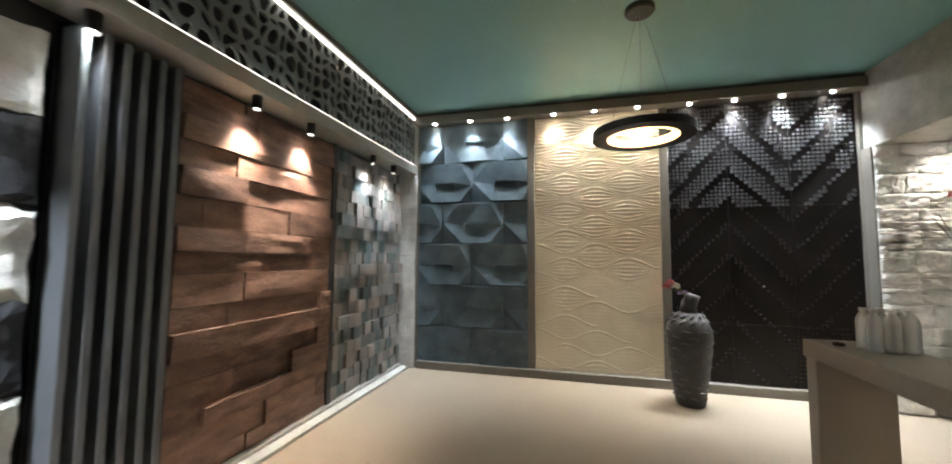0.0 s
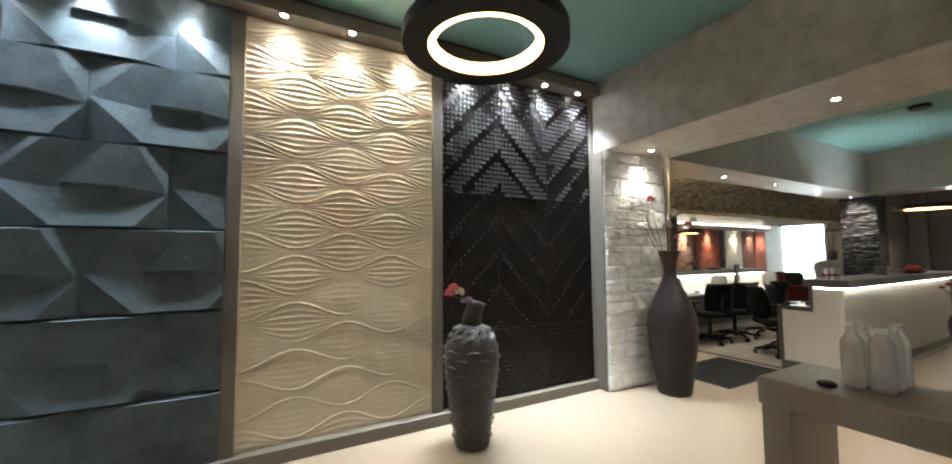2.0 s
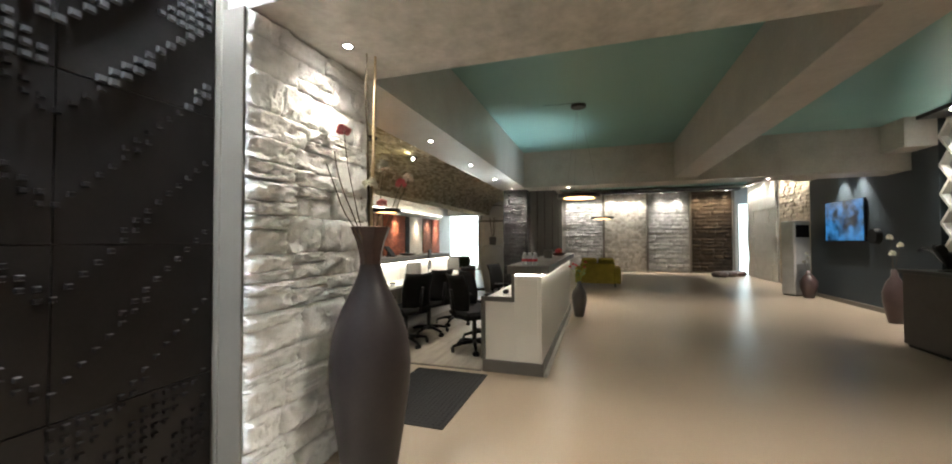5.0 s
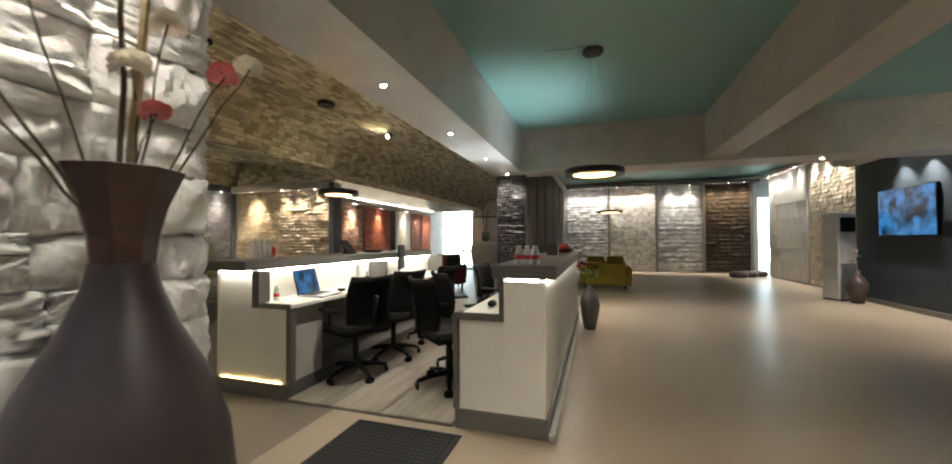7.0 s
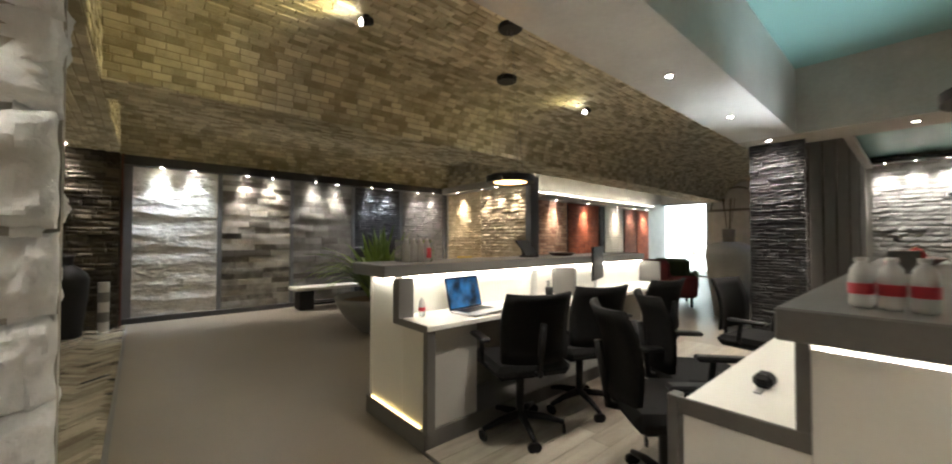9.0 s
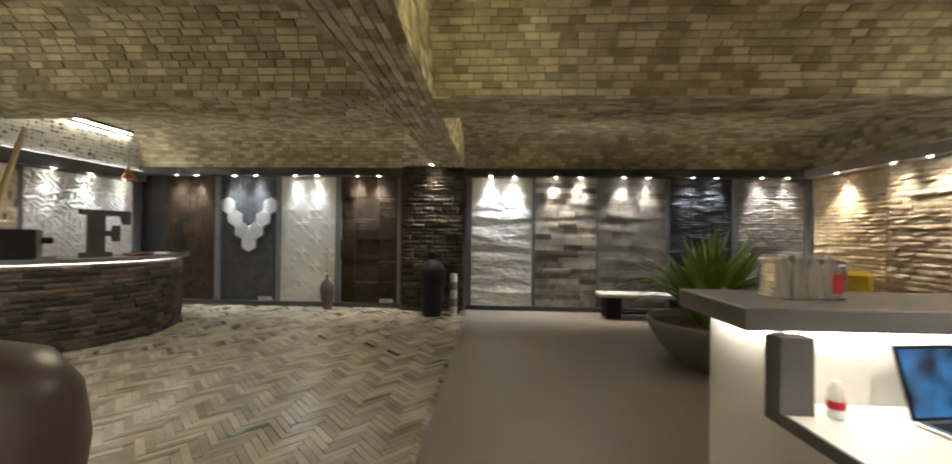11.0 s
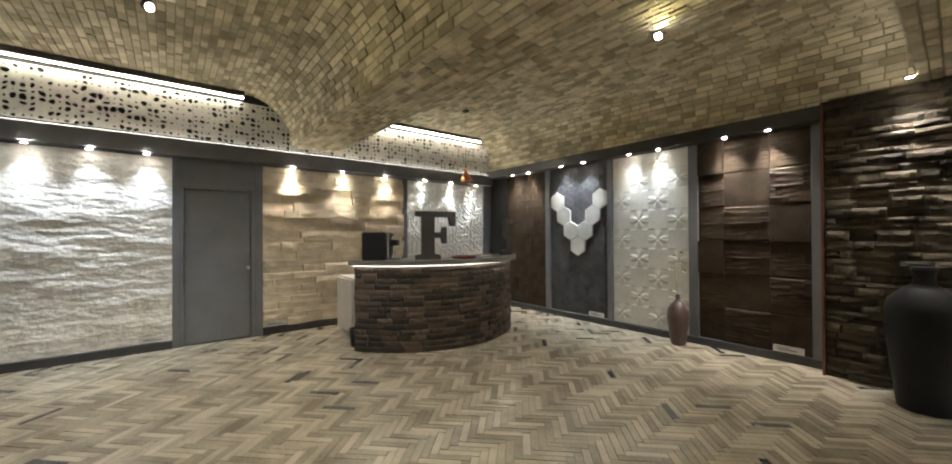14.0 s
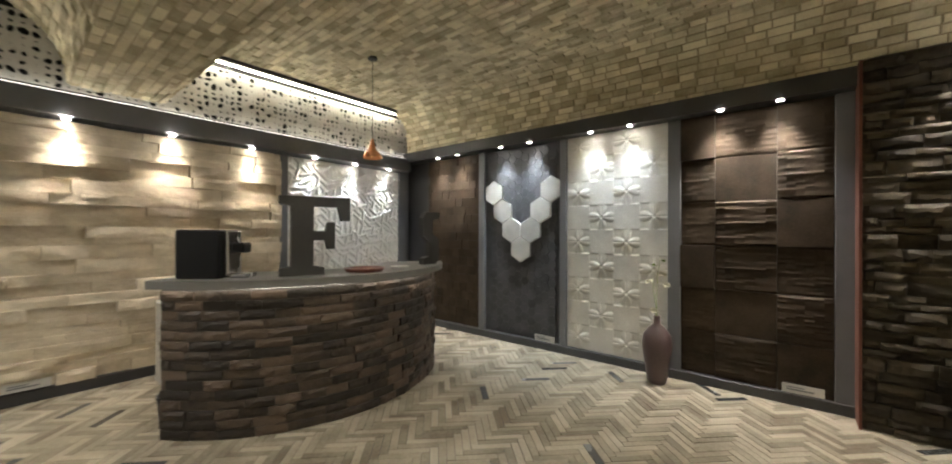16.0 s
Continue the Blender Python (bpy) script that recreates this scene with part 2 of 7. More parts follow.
# ---- ceilings and beams ----
structure("ceiling", boxes((-3.2, -3.6, CEIL, 2.42, 4.12, CEIL + 0.15), (3.38, -3.6, CEIL, 9.45, 3.55, CEIL + 0.15)), M["teal"], "teal painted ceiling", "ceiling")
structure("ceiling_far", boxes((10.1, -4.3, FAR_CEIL, 19.6, 3.8, FAR_CEIL + 0.15)), M["teal"], "teal painted ceiling of the far hall", "ceiling")
structure("beam_gallery", boxes((2.42, -3.6, BEAM, 3.38, 4.15, CEIL + 0.1)), M["beam_stained"], "broad grey plastered beam with downlights", "beam")
structure("beam_reception", boxes((3.38, 3.55, BEAM, 9.45, 4.15, CEIL + 0.1)), M["beam"], "grey plastered beam over the reception desks", "beam")
structure("beam_hall", boxes((9.45, -3.6, BEAM, 10.1, 4.15, FAR_CEIL + 0.1)), M["plaster"], "grey plastered cross beam", "beam")
structure("beam_south", boxes((3.38, 0.10, BEAM + 0.06, 9.45, 0.50, CEIL + 0.1)), M["plaster"], "grey plastered beam along the hall", "beam")


def strip(bm, place, u0, u1, s0, s1, rise):
    """One brick between two pairs of surface parameters, proud of the surface by rise."""
    low = [place(u, s, 0.0) for u, s in ((u0, s0), (u1, s0), (u1, s1), (u0, s1))]
    high = [place(u, s, rise) for u, s in ((u0 + 0.004, s0 + 0.004), (u1 - 0.004, s0 + 0.004), (u1 - 0.004, s1 - 0.004), (u0 + 0.004, s1 - 0.004))]
    a, b = [bm.verts.new(p) for p in low], [bm.verts.new(p) for p in high]
    bm.faces.new(b)
    for i in range(4):
        bm.faces.new((a[i], a[(i + 1) % 4], b[(i + 1) % 4], b[i]))


def lay_bricks(bm, place, u_len, s_len, length=0.165, height=0.058, joint=0.007, seed=1):
    rnd = random.Random(seed)
    rows = max(int(s_len / (height + joint)), 1)
    pitch = s_len / rows
    for r in range(rows):
        u = -rnd.random() * length
        while u < u_len:
            w = length * rnd.uniform(0.75, 1.2)
            u0, u1 = max(u, 0.0), min(u + w, u_len)
            if u1 - u0 > 0.03:
                strip(bm, place, u0, u1 - joint, r * pitch, (r + 1) * pitch - joint, rnd.uniform(0.003, 0.016))
            u += w
    return bm


def profile_place(points, x0, axis="x", base=0.0):
    """A surface swept along x (or y) over a profile of (across, z) points; normals face the room, to the right of the way."""
    pts = [Vector(p) for p in points]
    lens = [0.0]
    for a, b in zip(pts, pts[1:]):
        lens.append(lens[-1] + (b - a).length)

    def place(u, s, rise):
        s = min(max(s, 0.0), lens[-1])
        i = max(j for j in range(len(lens) - 1) if lens[j] <= s + 1e-9)
        d = (pts[i + 1] - pts[i]).normalized()
        p = pts[i] + d * (s - lens[i]) + Vector((d.y, -d.x)) * rise
        return (x0 + u, p.x, p.y) if axis == "x" else (p.x, x0 + u, p.y)

    return place, lens[-1]


def cove(y0, z0, y1, z1, n=9):
    """A quarter curve from a level line at (y0, z0) down to (y1, z1)."""
    return [(y0 + (y1 - y0) * math.sin(a), z1 + (z0 - z1) * math.cos(a)) for a in (1.5708 * i / n for i in range(n + 1))]


# the brick soffit: level, a cove down to the cross beam, its underside, and the bay along the north panels
ceiling_profile = [(4.15, BRICK_CEIL)] + cove(6.30, BRICK_CEIL, 6.90, 2.62) + [(7.54, 2.62), (7.56, BRICK_CEIL - 0.02)] + cove(10.30, BRICK_CEIL - 0.02, 10.62, 2.60, 5)
bm = bmesh.new()
for x0, x1, seed in ((-2.95, 2.80, 3), (3.30, 18.5, 4)):
    place, total = profile_place(ceiling_profile, x0)
    lay_bricks(bm, place, x1 - x0, total, seed=seed)
for points, seed in (([(2.80, BRICK_CEIL), (2.80, 2.62)], 5), ([(2.80, 2.62), (3.30, 2.62)], 6), ([(3.30, 2.62), (3.30, BRICK_CEIL)], 7)):
    place, total = profile_place(points, 4.15, "y")
    lay_bricks(bm, place, 6.47, total, seed=seed)
place, total = profile_place([(9.555, BRICK_CEIL), (9.555, 2.602)], 7.75, "y")
lay_bricks(bm, place, 2.85, total, seed=8)
structure("ceiling_brick", bm, M["brick_ceiling"], "vaulted ceiling faced with narrow ochre bricks", "ceiling")
bm = bmesh.new()
for x0, x1 in ((-2.95, 18.5),):
    place, total = profile_place(ceiling_profile, x0)
    s, cuts = 0.0, [0.0]
    for a, b in zip(ceiling_profile, ceiling_profile[1:]):
        cuts.append(cuts[-1] + (Vector(b) - Vector(a)).length)
    for s0, s1 in zip(cuts, cuts[1:]):
        quad = [place(0, s0 + 1e-6, 0), place(x1 - x0, s0 + 1e-6, 0), place(x1 - x0, s1 - 1e-6, 0), place(0, s1 - 1e-6, 0)]
        bm.faces.new([bm.verts.new(p) for p in quad])
structure("ceiling_mortar_bed", bm, M["brick_mortar"], "dark mortar bed between the ceiling bricks", "ceiling")
structure("beam_bar", boxes((2.803, 4.15, 2.623, 3.297, 10.72, 3.4)), M["brick_mortar"], "brick-clad beam down the bar room", "beam")
structure("ceiling_slab", boxes((-3.3, 4.15, 3.42, 18.9, 11.0, 3.6)), M["plaster"], "closed slab above the vault", "ceiling")

# ---- relief panels ----
def unit_piece(kind, seed, nx=5, nz=3):
    """A block filling x 0..1, z 0..1 and y 0..-1 (its face), shaped by its kind."""
    rnd = random.Random(seed)
    off = Vector((rnd.random() * 50, rnd.random() * 50, rnd.random() * 50))
    bm = bmesh.new()
    grid = []
    for j in range(nz + 1):
        row = []
        for i in range(nx + 1):
            x, z = i / nx, j / nz
            edge = i in (0, nx) or j in (0, nz)
            if kind == "split":
                y = 0.78 + 0.36 * noise.noise(Vector((x * 2.6, z * 1.7, 0)) + off) + 0.12 * noise.noise(Vector((x * 7, z * 5, 3)) + off) - (0.26 if edge else 0.0)
                jx = 0 if i in (0, nx) else rnd.uniform(-0.4, 0.4) / nx
                jz = rnd.uniform(-0.05, 0.05) if edge else rnd.uniform(-0.3, 0.3) / nz
                x, z = x + jx + (rnd.uniform(-0.012, 0.012) if edge else 0), z + jz
            elif kind == "plank":
                y = 0.86 + 0.15 * noise.noise(Vector((x * 3.0, z * 2.2, 0)) + off) + 0.08 * noise.noise(Vector((x * 9, z * 4, 0)) + off) - (0.03 if edge else 0)
            elif kind == "rugged":
                f = (1 - abs(2 * x - 1) ** 12) * (1 - abs(2 * z - 1) ** 8)
                p = Vector((x * 2.4, z * 1.5, 0)) + off
                chip = noise.noise(p * 2.3)
                y = 0.40 + 0.36 * f + 0.26 * noise.noise(p) + 0.22 * chip + 0.14 * noise.noise(p * 5.1) + 0.10 * noise.noise(p * 11.0)
                w = Vector((x * 3, z * 3, 7)) + off
                x, z = x + 0.045 * noise.noise(w), z + 0.085 * noise.noise(w + Vector((9, 4, 2)))
            elif kind == "ribbed":
                y = 0.60 + 0.30 * abs(noise.noise(Vector((x * 3.0, z * 13, 0)) + off)) + 0.1 * noise.noise(Vector((x * 8, z * 9, 2)) + off) - (0.2 if edge else 0)
            elif kind == "wedge":
                y = 0.95 - 0.75 * (1 - z) - (0.05 if edge else 0)
            else:
                y = 1.0 - (0.1 if edge else 0.0)
            row.append(bm.verts.new((x, -max(y, 0.08), z)))
        grid.append(row)
    for j in range(nz):
        for i in range(nx):
            bm.faces.new((grid[j][i], grid[j][i + 1], grid[j + 1][i + 1], grid[j + 1][i]))
    rim = grid[0] + [grid[j][nx] for j in range(1, nz + 1)] + grid[nz][-2::-1] + [grid[j][0] for j in range(nz - 1, 0, -1)]
    back = [bm.verts.new((min(max(v.co.x, 0), 1), 0, min(max(v.co.z, 0), 1))) for v in rim]
    for i in range(len(rim)):
        k = (i + 1) % len(rim)
        bm.faces.new((back[i], back[k], rim[k], rim[i]))
    return bm


PIECES = {}


def piece_mesh(kind, material, n=6, nx=5, nz=3):
    key = (kind, material.name)
    if key not in PIECES:
        PIECES[key] = [as_mesh("stone", unit_piece(kind, 11 + i, nx, nz), material) for i in range(n)]
        for me in PIECES[key]:
            for p in me.polygons:
                p.use_smooth = True
            me.set_sharp_from_angle(angle=radians({"split": 34, "rugged": 64, "ribbed": 50}.get(kind, 25)))
    return PIECES[key]


def put_piece(name, mesh, parent, x, y, z, sx, sy, sz):
    ob = new(name, mesh)
    ob.parent = parent
    ob.matrix_basis = Matrix.Translation((x, y, z)) @ Matrix.Diagonal((sx, sy, sz, 1))
    return ob


def courses(width, height, rnd, row_h, lengths, joint):
    z = 0.0
    while z < height - 0.01:
        h = rnd.uniform(*row_h)
        if height - z - h < row_h[0] * 0.6:
            h = height - z
        x = -rnd.random() * lengths[0]
        while x < width:
            w = rnd.uniform(*lengths)
            a, b = max(x, 0.0), min(x + w, width)
            if width - b < lengths[0] * 0.3:
                b = width
            if b - a > 0.025:
                yield a, z, b - a - joint, h - joint
            x = max(x + w, b)
        z += h


def panel(label, m, width, height, backing, group="wall display panels"):
    ob = thing("wall_display", label, "wall cladding", m, group)
    part("backing", boxes((0, 0, 0, width, 0.03, height)), backing, ob)
    return ob


def coursed_panel(label, m, width, height, material, backing, row_h, lengths, depth, kind="split", name="stone", joint=0.004, seed=1, nx=5, nz=3):
    rnd = random.Random(seed)
    ob = panel(label, m, width, height, backing)
    meshes = piece_mesh(kind, material, nx=nx, nz=nz)
    for x, z, w, h in courses(width, height, rnd, row_h, lengths, joint):
        put_piece(name, rnd.choice(meshes), ob, x, 0, z, w, rnd.uniform(*depth), h)
    return ob


def height_panel(name, label, m, width, height, material, backing, nx, nz, fn, panel_label):
    ob = panel(panel_label, m, width, height, backing)
    bm = bmesh.new()
    g = [[bm.verts.new((width * i / nx, -0.004 - fn(width * i / nx, height * j / nz), height * j / nz)) for i in range(nx + 1)] for j in range(nz + 1)]
    for j in range(nz):
        for i in range(nx):
            bm.faces.new((g[j][i], g[j][i + 1], g[j + 1][i + 1], g[j + 1][i]))
    part(name, bm, material, ob, label, smooth=True)
    return ob


def wall_pose(side, x, y, z=0.0):
    return pose(x, y, z, 0, 0, {"north": 0, "west": 90, "south": 180, "east": -90}[side])


def downlight(x, y, z, group="panel downlights"):
    if "downlight" not in PIECES:
        ob = thing("downlight", "small round recessed downlight with a white glow", "downlight", pose(x, y, z), group)
        part("trim_ring", lathe(bmesh.new(), [(0.024, -0.002), (0.036, -0.004), (0.038, 0.004), (0.024, 0.004)], 20), M["black_metal"], ob)
        part("lens", lathe(bmesh.new(), [(0, -0.001), (0.024, -0.001), (0.024, 0.003), (0, 0.003)], 20), M["lens"], ob, "glowing lens")
        PIECES["downlight"] = ob
        return ob
    return copy_thing(PIECES["downlight"], pose(x, y, z))


def wash(m, width, height, n, power=9.0, colour=(1.0, 0.94, 0.86), out=0.145, lean=0.06, degrees=80):
    """Downlights along a panel's head, each with its lamp, washing down its face."""
    for i in range(n):
        x = width * (i + 0.5 + (0.12 if n == 2 and i == 0 else -0.12 if n == 2 else 0)) / n
        p, t = m @ Vector((x, -out, height)), m @ Vector((x, -out + lean, height - 1.0))
        downlight(p.x, p.y, p.z - 0.002)
        spot_lamp(p.x, p.y, p.z - 0.012, t, power * 2.1, degrees, colour, 1.0, 0.04)

# ---- stone and panel colours ----
S = {}
S["white_stone"] = surface("white_split_stone", (0.42, 0.40, 0.37), (0.74, 0.72, 0.68), 0.85, 7, 55, 0.7, 0.012, vary=0.15)
S["pier_stone"] = surface("white_pier_stone", (0.62, 0.62, 0.61), (0.84, 0.84, 0.84), 0.95, 9, 60, 0.9, 0.014, vary=0.10, spec=0.2)
S["wood_brown"] = surface("brown_timber_stone", (0.075, 0.041, 0.029), (0.33, 0.195, 0.140), 0.72, 5, 40, 0.7, 0.010, vary=0.35, stretch=(3, 1, 3))
S["block_grey"] = surface("grey_block", (0.10, 0.135, 0.14), (0.40, 0.34, 0.31), 0.75, 4, 60, 0.4, 0.005, vary=0.6)
S["slate_blue"] = surface("blue_slate", (0.034, 0.054, 0.068), (0.115, 0.158, 0.182), 0.6, 5, 50, 0.6, 0.008, vary=0.25)
S["cream"] = surface("cream_plaster_tile", (0.66, 0.57, 0.43), (0.80, 0.71, 0.57), 0.5, 3, 40, 0.15, 0.004)
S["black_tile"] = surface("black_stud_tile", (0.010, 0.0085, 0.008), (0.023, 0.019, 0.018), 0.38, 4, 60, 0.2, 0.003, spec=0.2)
# upper studs, paler than the tile: the head lamps' light is in this colour
S["lit_black_stud"] = surface("lit_black_stud", (0.045, 0.043, 0.044), (0.09, 0.086, 0.088), 0.30, 4, 60, 0.1, 0.002)
S["cream_plank"] = surface("cream_plank_stone", (0.42, 0.35, 0.25), (0.74, 0.65, 0.51), 0.8, 6, 45, 0.6, 0.010, vary=0.45, stretch=(1.5, 1, 1.6))
S["white_relief"] = surface("white_relief_tile", (0.56, 0.55, 0.52), (0.74, 0.73, 0.70), 0.6, 4, 50, 0.2, 0.004)
S["white_star"] = surface("ivory_star_tile", (0.50, 0.485, 0.44), (0.68, 0.665, 0.62), 0.6, 4, 50, 0.2, 0.004)
S["dark_brown"] = surface("dark_brown_stone", (0.016, 0.0105, 0.006), (0.062, 0.043, 0.027), 0.75, 6, 60, 0.5, 0.006, vary=0.3, spec=0.2)
S["dark_ledge"] = surface("dark_ledge_stone", (0.012, 0.0095, 0.006), (0.092, 0.074, 0.050), 0.7, 6, 50, 0.6, 0.008, vary=0.5, spec=0.25)
S["hex_dark"] = surface("charcoal_hex_tile", (0.022, 0.022, 0.024), (0.07, 0.07, 0.075), 0.6, 6, 60, 0.4, 0.005, vary=0.3)
S["hex_white"] = surface("white_hex_tile", (0.30, 0.292, 0.272), (0.48, 0.47, 0.44), 0.6, 6, 60, 0.4, 0.005, vary=0.15)
S["grey_plank"] = surface("grey_plank_stone", (0.10, 0.09, 0.075), (0.46, 0.44, 0.40), 0.8, 5, 45, 0.5, 0.008, vary=0.95)
S["grey_dark"] = surface("dark_grey_plank_stone", (0.075, 0.07, 0.062), (0.25, 0.245, 0.23), 0.8, 5, 45, 0.5, 0.008, vary=0.8)
S["black_ledge"] = surface("black_ledge_stone", (0.012, 0.012, 0.013), (0.055, 0.055, 0.06), 0.65, 6, 60, 0.6, 0.008, vary=0.4, spec=0.25)
S["grey_ledge"] = surface("mid_grey_ledge_stone", (0.10, 0.095, 0.09), (0.27, 0.26, 0.25), 0.75, 6, 60, 0.6, 0.008, vary=0.4)
S["ochre"] = surface("ochre_split_stone", (0.34, 0.26, 0.15), (0.62, 0.50, 0.32), 0.85, 6, 60, 0.6, 0.008, vary=0.4)
S["beige"] = surface("beige_split_stone", (0.26, 0.20, 0.13), (0.55, 0.46, 0.33), 0.85, 6, 60, 0.6, 0.01, vary=0.4)
S["far_grey"] = surface("pale_grey_stone", (0.22, 0.215, 0.205), (0.46, 0.45, 0.43), 0.85, 5, 50, 0.6, 0.01, vary=0.4)
S["far_beige"] = surface("pale_beige_stone", (0.28, 0.255, 0.215), (0.58, 0.54, 0.47), 0.85, 5, 50, 0.6, 0.01, vary=0.6)
S["red_brick"] = surface("red_brick", (0.22, 0.055, 0.028), (0.44, 0.13, 0.07), 0.85, 6, 60, 0.5, 0.006, vary=0.4)
S["mixed_brick"] = surface("mixed_brick", (0.20, 0.10, 0.07), (0.50, 0.34, 0.26), 0.85, 6, 60, 0.5, 0.006, vary=0.7)
S["rust"] = surface("rust_red_stone", (0.09, 0.030, 0.020), (0.22, 0.085, 0.055), 0.8, 6, 60, 0.5, 0.006, vary=0.4)
S["backing"] = surface("panel_backing", (0.05, 0.045, 0.04), (0.10, 0.09, 0.08), 0.9, 10, 60, 0.2)
S["backing_light"] = surface("pale_panel_backing", (0.30, 0.28, 0.25), (0.42, 0.40, 0.36), 0.9, 10, 60, 0.2)

COOL, WARM, NEUTRAL = (0.80, 0.91, 1.0), (1.0, 0.84, 0.62), (1.0, 0.94, 0.86)


def trim(name, rows, material, label, bevel=0.0):
    return structure(name, boxes(*rows, bevel=bevel), material, label, "trim")


# ---- gallery, north wall: three tall panels in a grey frame ----
mA = wall_pose("north", -2.50, N1 + 0.03, 0.10)
W, H = 1.45, 3.10
rnd = random.Random(21)


SLAB_W, SLAB_H = 0.81, 0.535


def facet_slab(x0, z0, depth):
    """One folded slab: a valley and a leaning upper leaf over a shadow slot, a lip that juts out below, cut corners."""
    pts = {"L": (0, 0, 0.08), "R": (1, 0, 0.08), "G": (0, 1, 0.25), "J": (1, 1, 0.30), "A": (0, 0.52, 0.45), "D": (1, 0.42, 0.55),
           "B": (0.33, 0.02, 0.72), "C": (0.80, 0.02, 0.72), "H": (0.27, 0.98, 0.65), "I": (0.63, 0.98, 0.80), "K": (0.80, 0.98, 0.80),
           "E": (0.36, 0.44, 0.40), "P": (0.38, 0.50, 0.74), "F": (0.70, 0.50, 0.74), "S": (0.36, 0.30, 0.48), "T": (0.70, 0.30, 0.48),
           "U": (0.38, 0.49, 0.30), "V": (0.70, 0.49, 0.30), "l": (0, 0, 0), "r": (1, 0, 0), "g": (0, 1, 0), "j": (1, 1, 0)}
    bm = bmesh.new()
    v = {k: bm.verts.new((x0 + 0.002 + x * (SLAB_W - 0.004), -y * depth, z0 + 0.002 + z * (SLAB_H - 0.004))) for k, (x, z, y) in pts.items()}
    for f in ("ASE", "AEH", "AHG", "HEI", "EPI", "IPFK", "KFD", "KDJ", "FTD", "PUVF", "USTV", "EUP", "ESU", "FVT", "SBCT", "ABS", "CDT", "ALB", "LRCB", "DCR", "JKIHG", "GAL", "JRD"):
        bm.faces.new([v[k] for k in f])
    for f in ("GgjJ", "lLRr", "GLlg", "JjrR"):
        bm.faces.new([v[k] for k in f])
    for side, co in ((-1, 0.0), (1, W)):
        bmesh.ops.bisect_plane(bm, geom=bm.verts[:] + bm.edges[:] + bm.faces[:], plane_co=(co, 0, 0), plane_no=(side, 0, 0), clear_outer=True)
    bmesh.ops.bisect_plane(bm, geom=bm.verts[:] + bm.edges[:] + bm.faces[:], plane_co=(0, 0, H), plane_no=(0, 0, 1), clear_outer=True)
    bmesh.ops.bisect_plane(bm, geom=bm.verts[:] + bm.edges[:] + bm.faces[:], plane_co=(0, 0, 0), plane_no=(0, 0, -1), clear_outer=True)
    return bm


ob = panel("blue-grey slate panel of folded three-dimensional slabs", mA, W, H, S["slate_blue"])
for r in range(6):
    for c in range(-1, 3):
        x = (-0.085 if r % 2 == 0 else 0.325) + c * SLAB_W
        if x < W - 0.02 and x + SLAB_W > 0.02:
            part("slab", facet_slab(x, -0.085 + r * SLAB_H, rnd.uniform(0.075, 0.105)), S["slate_blue"], ob)
wash(mA, W, H, 3, 12, COOL, out=0.15)

mB = wall_pose("north", -0.96, N1 + 0.03, 0.10)
W = 1.44


LENS, ROW = 0.72, 0.172


def waves(x, z):
    """Rows of lens shapes, each filled with ridges that meet at its two tips; towards the floor only the upper lips stay."""
    base = math.floor(z / ROW)
    for k in (base, base + 1):
        shift = LENS / 2 if k % 2 else 0.0
        q = math.cos(2 * math.pi * (x - shift) / LENS)
        half = ROW / 2 + 0.056 * q
        v = (z - k * ROW) / half
        if abs(v) <= 1.0:
            break
    cell = math.floor((x - shift) / LENS + 0.5)
    luck = random.Random(k * 131 + cell * 17).random()
    upper = min(max((z - 1.50 - 0.6 * (luck - 0.5)) / 0.5, 0.0), 1.0)
    worn = upper + (1 - upper) * (0.22 if luck > 0.45 else 0.06)
    f = (v + 1) * 3.0
    g = f - math.floor(f)
    ridge = (g / 0.72) ** 1.8 if g < 0.72 else (1 - g) / 0.28
    lip = math.exp(-(((1 - v) * half) / 0.009) ** 2) * (upper + (1 - upper) * (0.75 if luck > 0.25 else 0.15))
    fade = min(1.0, half / 0.055)
    return 0.004 + 0.011 * worn * ridge * fade + 0.008 * lip + 0.004 * (0.4 + 0.6 * upper) * (half / (ROW / 2) - 0.35) * (1 - v * v) + 0.0012 * noise.noise(Vector((x * 9, z * 9, 2)))


height_panel("wave_relief", "cream relief of rippling lens-shaped waves", mB, W, H, S["cream"], S["backing_light"], 120, 900, waves, "cream wave-relief panel with rippling ridges")
wash(mB, W, H, 3, 10.5, (1.0, 0.93, 0.80), out=0.14, lean=0.12, degrees=95)

